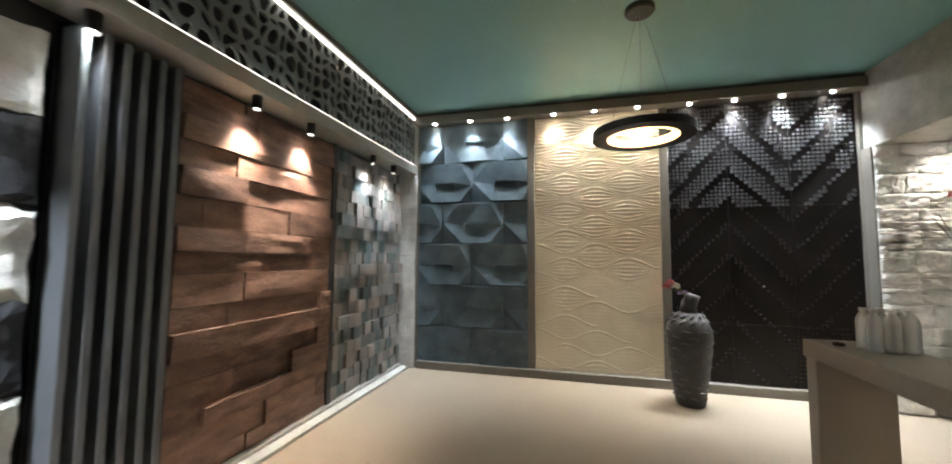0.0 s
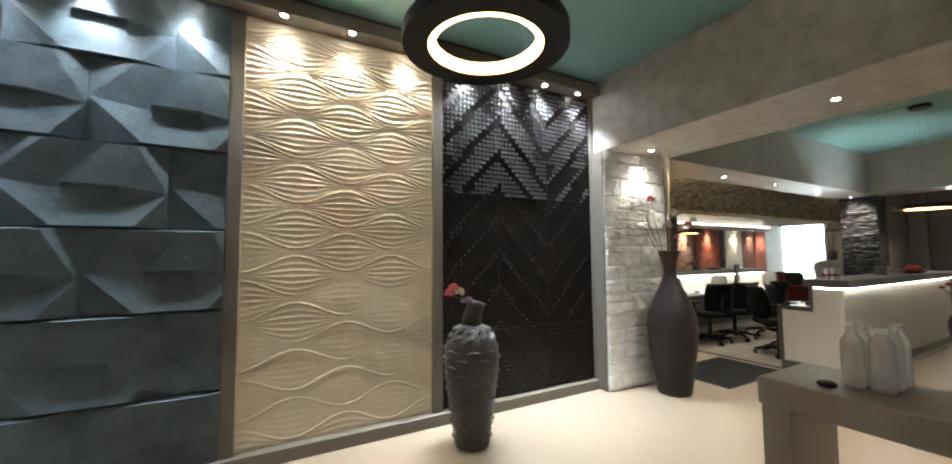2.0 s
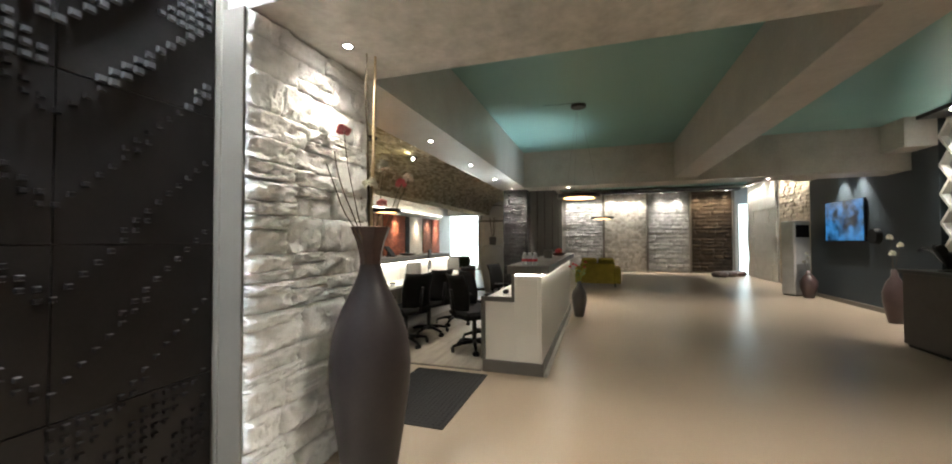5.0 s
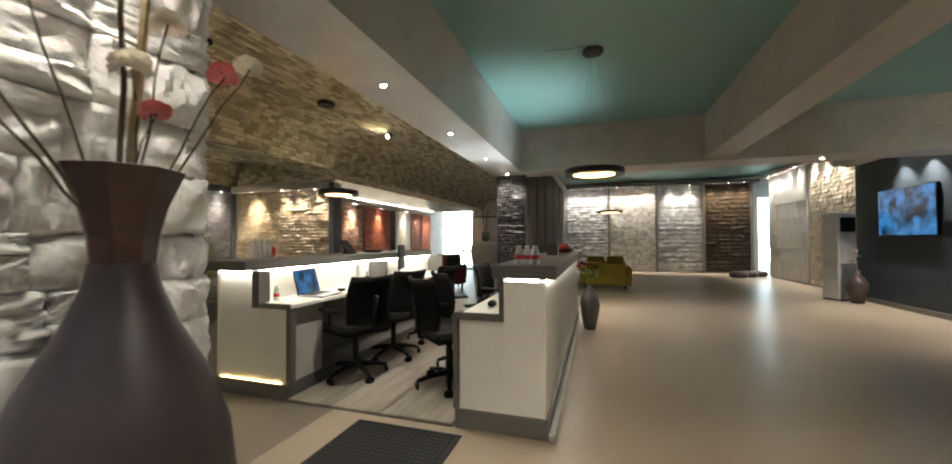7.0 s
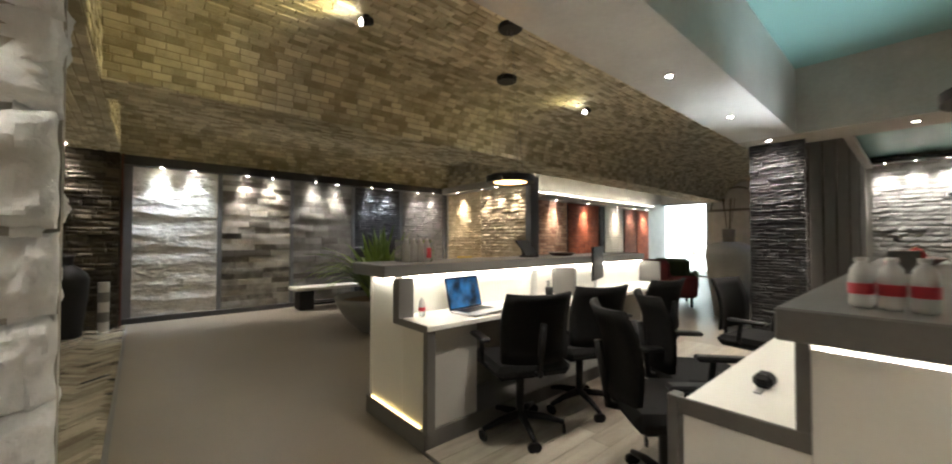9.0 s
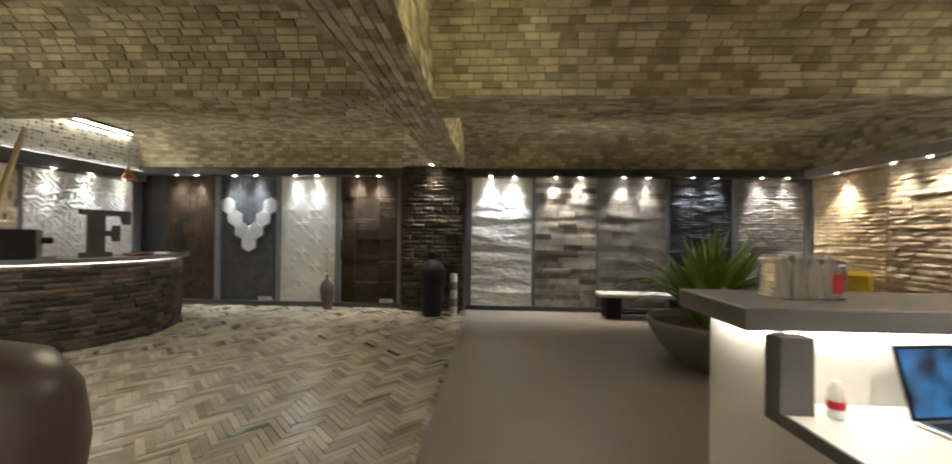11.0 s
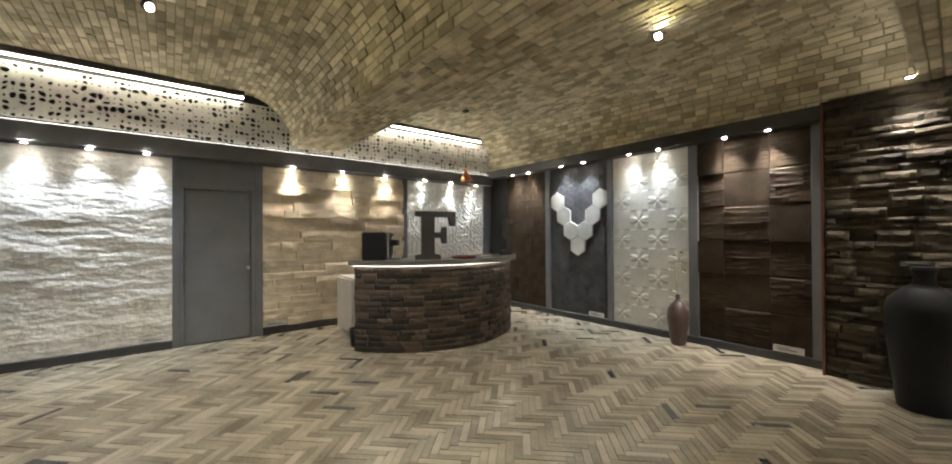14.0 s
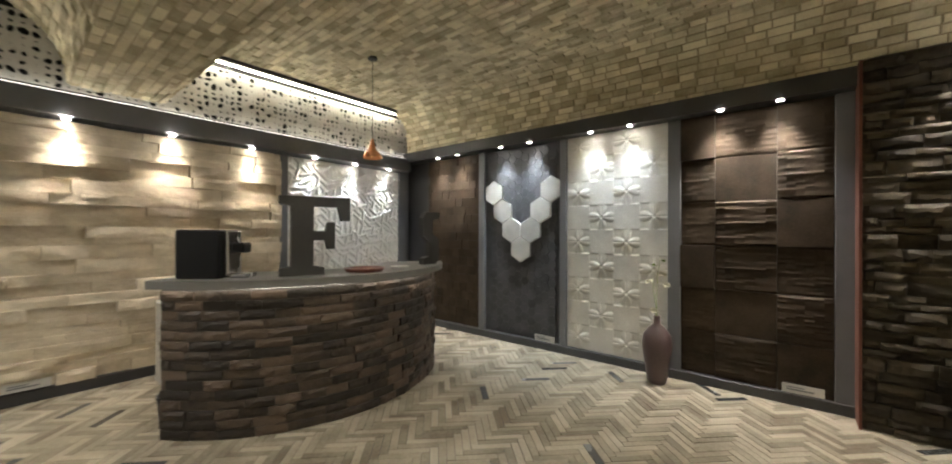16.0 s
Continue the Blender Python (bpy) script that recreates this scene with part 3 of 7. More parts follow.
mC = wall_pose("north", 0.57, N1 + 0.03, 0.10)
W = 1.812
ob = panel("black panel of studded tiles in chevron bands", mC, W, H, S["black_tile"])
tile = 0.604
for i in range(3):
    for j in range(5):
        h = min((j + 1) * 0.64, H) - j * 0.64
        part("tile", boxes((i * tile + 0.002, -0.012, j * 0.64 + 0.002, (i + 1) * tile - 0.002, 0, j * 0.64 + h - 0.002), bevel=0.002), S["black_tile"], ob)
bm, sparse = bmesh.new(), bmesh.new()
pitch = 0.0425
for i in range(int(W / pitch)):
    for j in range(int(H / pitch)):
        x, z = (i + 0.5) * pitch, (j + 0.5) * pitch
        col, row = int(x / 0.6), int(z / 0.64)
        u = x - col * 0.6
        slant = u if col % 2 else 0.6 - u
        band = ((z + slant * 1.1) / 0.34) % 1.0
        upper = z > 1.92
        if band > 0.72 or (not upper and band > 0.16 and not (col == 2 and row < 1)):
            continue
        if upper and col == 2 and z < 2.3 and band > 0.2:
            continue
        r = 0.0165 * (1 - 0.35 * band / 0.72) if upper else 0.0105
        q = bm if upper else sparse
        v = [q.verts.new((x + sx * r * 1.1, -0.012, z + sz * r)) for sx, sz in ((-1, -1), (1, -1), (1, 1), (-1, 1))]
        w = [q.verts.new((x + sx * r * 0.85, -0.030, z + sz * r * 0.7)) for sx, sz in ((-1, -1), (1, -1), (1, 1), (-1, 1))]
        q.faces.new(w)
        for k in range(4):
            q.faces.new((v[k], v[(k + 1) % 4], w[(k + 1) % 4], w[k]))
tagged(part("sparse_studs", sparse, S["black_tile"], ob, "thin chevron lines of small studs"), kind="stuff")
tagged(part("studs", bm, S["lit_black_stud"], ob, "rows of small square studs"), kind="stuff")
wash(mC, W, H, 4, 38, COOL, degrees=80, out=0.10, lean=0.08)

trim("trim_frame_north", [(-2.54, N1 - 0.02, 0, -2.50, N1 + 0.05, 3.2), (-1.05, N1 - 0.02, 0.1, -0.96, N1 + 0.05, 3.2), (0.48, N1 - 0.02, 0.1, 0.57, N1 + 0.05, 3.2), (2.383, N1 - 0.02, 0, 2.43, N1 + 0.05, 3.2)], M["taupe_laminate"], "grey metal posts between the panels", 0.004)
trim("trim_post_pier", [(2.384, 3.635, 0, 2.402, N1 - 0.023, BEAM - 0.005)], M["taupe_laminate"], "grey metal post beside the stone pier", 0.003)
trim("trim_base_north", [(-2.50, N1 - 0.06, 0, 2.382, N1 + 0.05, 0.098)], M["taupe_laminate"], "grey metal base rail under the panels", 0.004)
trim("trim_head_north", [(-2.54, N1 - 0.14, 3.205, 2.42, N1 + 0.05, 3.31)], M["taupe_laminate"], "grey head rail with downlights", 0.004)
# a solid strip fills the gap; its dark colour stands for the shade inside
trim("trim_gap_shade", [(-2.54, N1 - 0.10, 3.312, 2.42, N1 + 0.05, 3.358)], M["metal_dark"], "solid dark strip coloured as the shade of a gap under the ceiling")

# ---- gallery, west wall ----
mD = wall_pose("west", W1, 0.72, 0.06)
coursed_panel("brown timber-look stone panel in long uneven planks", mD, 1.48, 2.46, S["wood_brown"], S["backing"], (0.12, 0.21), (0.45, 0.95), (0.03, 0.095), "plank", "plank", 0.004, 31, 6, 3)
mE = wall_pose("west", W1, 2.27, 0.06)
coursed_panel("grey and teal mosaic panel of slanted blocks", mE, 1.44, 2.46, S["block_grey"], S["backing"], (0.128, 0.132), (0.125, 0.15), (0.012, 0.085), "flat", "block", 0.003, 32, 2, 2)
mF = wall_pose("west", W1, -1.80, 0.06)
ob = panel("panel of alternating crumpled white and black stone bands", mF, 1.92, 2.36, S["backing"])
rnd = random.Random(5)
crumple = {c: [as_mesh("band", unit_piece("split", 70 + i, 14, 8), c) for i in range(3)] for c in (S["white_stone"], S["black_ledge"])}
for j in range(6):
    for i in range(3):
        put_piece("band", rnd.choice(crumple[S["white_stone"] if j % 2 else S["black_ledge"]]), ob, i * 0.64, 0, j * 0.393, 0.636, 0.07, 0.39)
wash(mF, 1.92, 2.49, 2, 75, COOL, out=0.20, lean=0.16)
ob = thing("slat_screen", "screen of upright grey-blue metal slats", "slat screen", wall_pose("west", W1, 0.16, 0.0))
part("backing", boxes((0, 0, 0.02, 0.52, 0.03, 2.52)), M["black"], ob)
for i in range(6):
    part("slat", boxes((0.02 + i * 0.085, -0.14, 0.02, 0.055 + i * 0.085, 0.0, 2.5), bevel=0.003), M["metal_grey"], ob)
trim("trim_post_west", [(W1, 2.205, 0, W1 + 0.05, 2.265, 2.54), (W1, 0.685, 0, W1 + 0.05, 0.715, 2.54)], M["metal_dark"], "dark posts between west panels")
trim("trim_base_west", [(W1 + 0.02, -1.9, 0, W1 + 0.075, 3.72, 0.055), (W1 + 0.08, -1.9, 0, W1 + 0.19, 3.72, 0.03)], M["plaster_white"], "stepped pale plinth under the west panels", 0.004)
structure("wall_soffit_west", boxes((W1 - 0.02, -3.3, 2.555, W1 + 0.24, 3.78, 2.66)), M["plaster"], "grey soffit box over the west panels", "soffit")
structure("trim_head_west", boxes((W1 - 0.02, -3.3, 3.30, W1 + 0.27, 3.78, 3.355)), M["taupe_laminate"], "grey head rail under the ceiling", "trim")
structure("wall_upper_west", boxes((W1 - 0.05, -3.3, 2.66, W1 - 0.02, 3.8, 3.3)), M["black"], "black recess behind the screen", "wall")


def web(width, height, nu, nv, seed, jitter, hole, depth, stretch=0.0):
    """A sheet with rounded holes between jittered cell corners, given real thickness."""
    rnd = random.Random(seed)
    du, dv = width / nu, height / nv
    c = [[Vector((i * du + (rnd.uniform(-jitter, jitter) * du if 0 < i < nu else 0), 0, j * dv + (rnd.uniform(-jitter, jitter) * dv if 0 < j < nv else 0))) for i in range(nu + 1)] for j in range(nv + 1)]
    bm = bmesh.new()
    front = [[bm.verts.new(p) for p in row] for row in c]
    for j in range(nv):
        for i in range(nu):
            q = [front[j][i], front[j][i + 1], front[j + 1][i + 1], front[j + 1][i]]
            mid = sum((v.co for v in q), Vector()) / 4
            k = hole(rnd)
            inner = []
            for a in range(4):
                p0, p1 = q[a].co, q[(a + 1) % 4].co
                for s in (0.28, 0.72):
                    inner.append(bm.verts.new(mid + (p0.lerp(p1, s) - mid) * k))
            deep = [bm.verts.new(v.co + Vector((0, depth, 0))) for v in inner]
            for a in range(4):
                b, d = inner[2 * a], inner[2 * a + 1]
                bm.faces.new((q[a], q[(a + 1) % 4], d, b))
                bm.faces.new((q[(a + 1) % 4], inner[(2 * a + 2) % 8], d))
            for a in range(8):
                bm.faces.new((inner[a], inner[(a + 1) % 8], deep[(a + 1) % 8], deep[a]))
    return bm


ob = thing("lattice_screen", "grey cut-out screen with web-like holes lit from its edges", "screen", wall_pose("west", W1 + 0.20, -3.3, 2.66))
M["screen"] = surface("grey_screen", (0.11, 0.125, 0.12), (0.19, 0.205, 0.20), 0.6, 4, 50, 0.1)
for i in range(4):
    part("web", web(1.762, 0.64, 17, 6, 8 + i, 0.46, lambda r: r.uniform(0.62, 0.86), 0.02), M["screen"], ob).matrix_basis = Matrix.Translation((i * 1.765, 0, 0))
ob = thing("led_strip", "thin white light strip along the screen's edge", "light strip", kind="", group="cove light strips")
part("strip", boxes((W1 + 0.215, -3.3, 3.285, W1 + 0.245, 3.74, 3.298), (W1 + 0.215, -3.3, 2.662, W1 + 0.235, 3.74, 2.668)), M["led_soft"], ob)

# white brick corner pier
coursed_panel("white-painted brick corner pier", wall_pose("north", -2.76, 3.76, 0.0), 0.225, 2.55, S["white_stone"], S["backing_light"], (0.20, 0.215), (0.26, 0.3), (0.016, 0.022), "flat", "brick", 0.005, 33, 3, 3)
structure("wall_corner", boxes((W1 - 0.05, 3.795, 0, -2.545, 4.12, 3.35)), M["plaster_white"], "pale corner pier", "wall")

# ---- white split-stone pier between gallery and reception ----
structure("wall_pier", boxes((2.41, 3.69, 0, 3.39, 3.80, BEAM)), S["backing_light"], "core of the stone pier", "wall")


def rubble_panel(label, m, width, height, material, seed, depth):
    """Broken-coursed rubble: tall courses, each stone whole or split into two or three lower ones."""
    rnd = random.Random(seed)
    ob = panel(label, m, width, height, S["backing_light"])
    meshes = piece_mesh("rugged", material, 9, 20, 12)
    z = 0.0
    while z < height - 0.02:
        h = rnd.uniform(0.14, 0.22)
        if height - z - h < 0.12:
            h = height - z
        x = 0.0
        while x < width - 0.01:
            w = rnd.uniform(0.19, 0.42)
            if width - x - w < 0.14:
                w = width - x
            cuts = rnd.choice(([1.0], [1.0], [1.0], [0.42, 1.0], [0.64, 1.0])) if w > 0.16 else [1.0]
            low = 0.0
            for cut in cuts:
                put_piece("stone", rnd.choice(meshes), ob, x - 0.004, 0, z + low * h - 0.003, w + 0.004, rnd.uniform(*depth), (cut - low) * h + 0.002)
                low = cut
            x += w
        z += h
    return ob


rubble_panel("white rugged rubble-stone cladding of the pier", wall_pose("north", 2.406, 3.655, 0.0), 1.044, BEAM, S["pier_stone"], 34, (0.055, 0.085))
rubble_panel("white rugged rubble-stone cladding of the pier's flank", pose(3.395, 3.62, 0, 0, 0, 90), 0.19, BEAM, S["pier_stone"], 35, (0.04, 0.06))

# ---- bar room, west wall ----
mG = wall_pose("west", W2, 4.16, 0.10)


def cleft(seed):
    """The height of a cleft stone face: broken ledges that lean over one another, with finer chips."""
    def fn(x, z):
        p = Vector((x * 1.5 + seed, z * 6.5, seed))
        v = noise.noise(p) + 0.5 * noise.noise(Vector((x * 4.0, z * 15.0, seed + 3))) + 0.8
        step = 0.20
        k = math.floor(v / step)
        f = (v / step - k)
        terrace = (k + f ** 5) * step
        return 0.006 + 0.016 * max(terrace, 0) + 0.006 * noise.noise(Vector((x * 11, z * 24, seed))) + 0.003 * noise.noise(Vector((x * 30, z * 45, seed)))
    return fn


height_panel("stone_face", "cleft white stone face with broken ledges", mG, 1.40, 2.20, S["white_stone"], S["backing_light"], 130, 300, cleft(4.0), "rough white split-face stone panel beside the door")
wash(mG, 1.40, 2.20, 3, 7, COOL)
mH = wall_pose("west", W2, 6.53, 0.10)
coursed_panel("cream plank-stone panel with stepped courses", mH, 2.12, 2.20, S["cream_plank"], S["backing_light"], (0.06, 0.12), (0.20, 0.60), (0.015, 0.10), "plank", "plank", 0.001, 42, 7, 3)
wash(mH, 2.12, 2.20, 3, 6.5, (1.0, 0.92, 0.82))
mI = wall_pose("west", W2, 8.74, 0.10)


@functools.lru_cache(None)
def ribbon(i, j):
    luck = random.Random(i * 7919 + j * 104729)
    a = radians(luck.choice((20, 80, 140)) + luck.uniform(-8, 8))
    return (i + 0.5 + luck.uniform(-0.15, 0.15)) * 0.085, (j + 0.5 + luck.uniform(-0.15, 0.15)) * 0.085, math.cos(a), math.sin(a), luck.uniform(0.8, 1.2)


def maze(x, z):
    """Short angular ribbons, laid three ways, each with a flat crown and steep flanks."""
    i0, j0, v = math.floor(x / 0.085), math.floor(z / 0.085), 0.0
    for i in (i0 - 1, i0, i0 + 1):
        for j in (j0 - 1, j0, j0 + 1):
            cx, cz, c, d, k = ribbon(i, j)
            along, across = (x - cx) * c + (z - cz) * d, (z - cz) * c - (x - cx) * d
            if abs(along) < 0.07:
                v = max(v, k * min(max((0.021 - abs(across)) / 0.010, 0.0), 1.0))
    return 0.004 + 0.015 * v


height_panel("maze_relief", "white angular ribbon relief", mI, 1.70, 2.20, S["white_relief"], S["backing_light"], 210, 270, maze, "white panel with interlaced angular relief")
wash(mI, 1.70, 2.20, 3, 4.8, COOL)
trim("trim_frame_bar_west", [(W2 - 0.06, 5.56, 0, W2 + 0.035, 5.62, 2.32), (W2 - 0.06, 6.44, 0, W2 + 0.035, 6.53, 2.32), (W2 - 0.06, 8.65, 0, W2 + 0.035, 8.74, 2.32), (W2 - 0.06, 10.44, 0, W2 + 0.035, 10.56, 2.32)], M["metal_grey"], "grey posts between the panels", 0.003)
trim("trim_head_bar_west", [(W2 - 0.06, 4.15, 2.325, W2 + 0.15, 10.60, 2.52)], M["metal_grey"], "grey head rail with downlights", 0.004)
trim("trim_base_bar_west", [(W2 - 0.06, 4.15, 0, W2 + 0.05, 5.56, 0.095), (W2 - 0.06, 6.53, 0, W2 + 0.05, 10.56, 0.095)], M["metal_dark"], "dark skirting under the panels", 0.003)
ob = thing("perforated_frieze", "pale frieze pierced with round holes, lit along both edges", "frieze", wall_pose("west", W2 + 0.06, 4.16, 2.56))
for i in range(4):
    part("sheet", web(1.602, 0.56, 26, 9, 9 + i, 0.32, lambda r: r.choice((0.15, 0.25, 0.35, 0.5, 0.7, 0.8)), 0.02), M["plaster_white"], ob).matrix_basis = Matrix.Translation((i * 1.605, 0, 0))
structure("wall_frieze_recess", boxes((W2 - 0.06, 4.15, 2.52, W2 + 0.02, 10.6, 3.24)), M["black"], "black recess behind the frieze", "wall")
ob = thing("led_strip", "thin white light strip above the frieze", "light strip", group="cove light strips")
part("strip", boxes((W2 + 0.10, 4.2, 3.162, W2 + 0.114, 6.3, 3.168), (W2 + 0.10, 7.62, 3.162, W2 + 0.114, 10.3, 3.168)), M["led_frieze"], ob)
ob = thing("led_strip", "thin white light strip under the frieze", "light strip", group="cove light strips")
part("strip", boxes((W2 + 0.085, 4.2, 2.524, W2 + 0.11, 10.5, 2.532)), M["led_soft"], ob)
trim("trim_frieze_head", [(W2 - 0.06, 4.15, 3.172, W2 + 0.16, 6.3, 3.24), (W2 - 0.06, 7.63, 3.172, W2 + 0.16, 10.3, 3.22)], M["metal_dark"], "dark rail above the frieze")

# service door
door = thing("door_1", "closed plain grey flush door in a grey frame", "door", wall_pose("west", W2, 5.62, 0.0), kind="structure")
part("leaf", boxes((0.055, -0.01, 0.005, 0.765, 0.03, 1.94), bevel=0.003), M["metal_grey"], door)
part("frame", boxes((0.0, -0.035, 0, 0.05, 0.05, 2.0), (0.77, -0.035, 0, 0.82, 0.05, 2.0), (0.05, -0.035, 1.945, 0.77, 0.05, 2.0), bevel=0.003), M["metal_grey"], door)
bm = bmesh.new()
tube(bm, [(0.73, -0.008, 0.93), (0.73, -0.03, 0.93), (0.73, -0.035, 0.93), (0.73, -0.055, 0.93), (0.73, -0.062, 0.93)], [0.010, 0.010, 0.022, 0.024, 0.014], 16)
part("handle", bm, surface("satin_steel_knob", (0.40, 0.39, 0.37), (0.55, 0.54, 0.52), 0.3, 5, 80, 0.02, 0.001, metal=0.9), door, "small round steel knob", smooth=True)
structure("wall_over_door", boxes((W2 - 0.06, 5.62, 2.002, W2 + 0.02, 6.44, 2.325)), M["metal_grey"], "grey panel over the door", "wall")

# ---- bar room, north wall ----
HB = 2.36
m1 = wall_pose("north", -2.45, N2, 0.09)
coursed_panel("dark brown panel of small textured tiles", m1, 1.00, HB, S["dark_brown"], S["backing"], (0.118, 0.118), (0.12, 0.13), (0.012, 0.03), "plank", "tile", 0.002, 51, 3, 2)
wash(m1, 1.0, HB, 2, 11, NEUTRAL)
m2 = wall_pose("north", -1.36, N2, 0.09)
W = 1.11
ob = panel("charcoal hexagon-tile panel with a white V of larger hexagons", m2, W, HB, S["hex_dark"])


def hexagon(r, thick, seed):
    bm = bmesh.new()
    rim = [(r * math.cos(radians(60 * i)), r * math.sin(radians(60 * i))) for i in range(6)]
    f = [bm.verts.new((x * 0.94, -thick, z * 0.94)) for x, z in rim]
    e = [bm.verts.new((x, -thick * 0.8, z)) for x, z in rim]
    g = [bm.verts.new((x, 0, z)) for x, z in rim]
    bm.faces.new(f)
    for i in range(6):
        k = (i + 1) % 6
        bm.faces.new((e[i], e[k], f[k], f[i]))
        bm.faces.new((g[i], g[k], e[k], e[i]))
    return bm


small = as_mesh("hex_tile", hexagon(0.062, 0.014, 1), S["hex_dark"])
large = as_mesh("hex_tile", hexagon(0.158, 0.03, 1), S["hex_white"])
for i in range(12):
    for j in range(24):
        x, z = 0.05 + i * 0.0945, 0.04 + j * 0.109 + (0.0545 if i % 2 else 0)
        if 0.05 < x < W - 0.045 and 0.05 < z < HB - 0.05:
            put_piece("hex_tile", small, ob, x, 0, z, 1, 1, 1)
for k in range(4):
    for s in ((-1, 1) if k else (1,)):
        q = put_piece("hex_tile", large, ob, 0.57 + s * k * 0.139, -0.012, 1.08 + k * 0.241, 1, 1, 1)
        q.matrix_basis = q.matrix_basis @ Matrix.Rotation(radians(30), 4, "Y")
wash(m2, W, HB, 2, 12, COOL)
m3 = wall_pose("north", -0.17, N2, 0.09)
W = 1.06


def stars(x, z):
    cell = 0.265
    u, w = x / cell - math.floor(x / cell) - 0.5, z / cell - math.floor(z / cell) - 0.5
    if (math.floor(x / cell) + math.floor(z / cell)) % 2:
        return 0.010 + 0.004 * max(abs(u), abs(w))
    a = math.atan2(w, u)
    r = math.hypot(u, w)
    petal = 0.5 * abs(math.cos(2 * a)) + 0.12
    return 0.010 + (0.013 * (1 - r / petal) if r < petal else -0.002) - (0.010 if r < 0.06 else 0) - (0.008 if abs(math.sin(2 * a)) < 0.06 and r < petal else 0)


height_panel("star_relief", "ivory relief of four-petalled stars", m3, W, HB, S["white_star"], S["backing_light"], 160, 350, stars, "ivory tile panel with a relief of four-petalled stars")
wash(m3, W, HB, 2, 5, COOL)
m4 = wall_pose("north", 1.00, N2, 0.09)
ob = panel("dark brown panel of square ribbed and smooth stone tiles", m4, 1.07, HB, S["backing"])
rnd = random.Random(77)
smooth_tiles = piece_mesh("plank", S["dark_brown"], 4, 6, 6)
ribbed = piece_mesh("ribbed", S["dark_brown"], 4, 6, 22)
for i in range(3):
    for j in range(6):
        put_piece("tile", rnd.choice(smooth_tiles if (i + j) % 3 == 2 else ribbed), ob, (0, 0.28, 0.72)[i], 0, j * 0.3935, (0.275, 0.435, 0.345)[i], 0.024 + 0.018 * ((i * 2 + j) % 3), 0.389)
wash(m4, 1.07, HB, 2, 14, NEUTRAL)
for mm, x in ((mH, 0.02), (mG, 1.10), (m2, 0.80), (m4, 0.75)):
    plate = thing("name_plate", "small pale printed plate at the foot of a panel", "label", mm @ Matrix.Translation((x, -0.075, 0.012)), "panel name plates")
    part("plate", boxes((0, 0, 0, 0.26, 0.006, 0.07)), M["plaster_white"], plate)
    part("writing", boxes((0.03, -0.002, 0.022, 0.20, -0.0005, 0.034), (0.03, -0.002, 0.042, 0.14, -0.0005, 0.050)), M["metal_grey"], plate, "unreadable printed lines")
structure("wall_bar_pier", boxes((2.24, 10.46, 0, 3.30, 10.72, 2.62)), S["backing"], "core of the dark stone pier", "wall")
m5 = wall_pose("north", 2.20, 10.455, 0.0)
coursed_panel("dark brown stacked ledge-stone pier", m5, 1.12, 2.60, S["dark_ledge"], S["backing"], (0.05, 0.10), (0.11, 0.28), (0.025, 0.08), "split", "stone", 0.003, 55, 6, 3)
coursed_panel("dark ledge-stone flank of the pier", pose(3.30, 10.44, 0, 0, 0, 90), 0.24, 2.60, S["dark_ledge"], S["backing"], (0.03, 0.055), (0.12, 0.24), (0.02, 0.04), "split", "stone", 0.002, 56, 4, 2)
wash(m5, 1.12, 2.615, 1, 13, NEUTRAL, out=0.22, lean=0.16)
for x, w, mat_, label, row_h, lengths, depth, kind, colour, seed, n in (
    (3.46, 1.11, "white_stone", "rough white cleft-stone panel with broken ledges", (0.055, 0.10), (0.2, 0.5), (0.012, 0.034), "split", COOL, 61, 2),
    (4.64, 1.11, "grey_plank", "grey-beige stepped plank-stone panel", (0.09, 0.12), (0.25, 0.6), (0.015, 0.055), "plank", NEUTRAL, 62, 2),
    (5.82, 1.17, "grey_dark", "dark grey stepped plank-stone panel", (0.10, 0.13), (0.3, 0.7), (0.015, 0.055), "plank", NEUTRAL, 63, 2),
    (7.06, 1.10, "black_ledge", "black stacked ledge-stone panel", (0.035, 0.06), (0.15, 0.4), (0.02, 0.06), "split", COOL, 64, 2),
    (8.24, 1.18, "grey_ledge", "mid-grey ledge-stone panel in thin courses", (0.035, 0.06), (0.15, 0.4), (0.015, 0.045), "split", NEUTRAL, 65, 2),
):
    mm = wall_pose("north", x, N2, 0.09)
    if mat_ == "white_stone":
        height_panel("stone_face", "cleft white stone face with broken ledges", mm, w, HB, S[mat_], S["backing_light"], 110, 300, cleft(21.0), label)
    else:
        coursed_panel(label, mm, w, HB, S[mat_], S["backing"], row_h, lengths, depth, kind, "stone", 0.002, seed)
    wash(mm, w, HB, n, 11 if mat_ == "white_stone" else 14, colour)
posts = [(x, N2 - 0.05, 0, x + w, N2 + 0.06, 2.45) for x, w in ((-1.45, 0.09), (-0.25, 0.08), (0.89, 0.11), (2.07, 0.11), (3.33, 0.13), (4.575, 0.06), (5.755, 0.06), (6.995, 0.06), (8.165, 0.07), (9.425, 0.10))]
trim("trim_pier_sides", [(2.178, 10.40, 0, 2.196, N2 + 0.05, 2.6), (3.335, 10.44, 0, 3.353, N2 - 0.055, 2.6)], S["rust"], "dark red boards beside the stone pier")
trim("trim_frame_bar_north", posts, M["metal_grey"], "grey posts between the panels", 0.003)
trim("trim_head_bar_north", [(-2.9, N2 - 0.16, 2.455, 2.19, N2 + 0.06, 2.60), (3.33, N2 - 0.16, 2.455, 9.56, N2 + 0.06, 2.60)], M["metal_dark"], "dark head rail with downlights", 0.003)
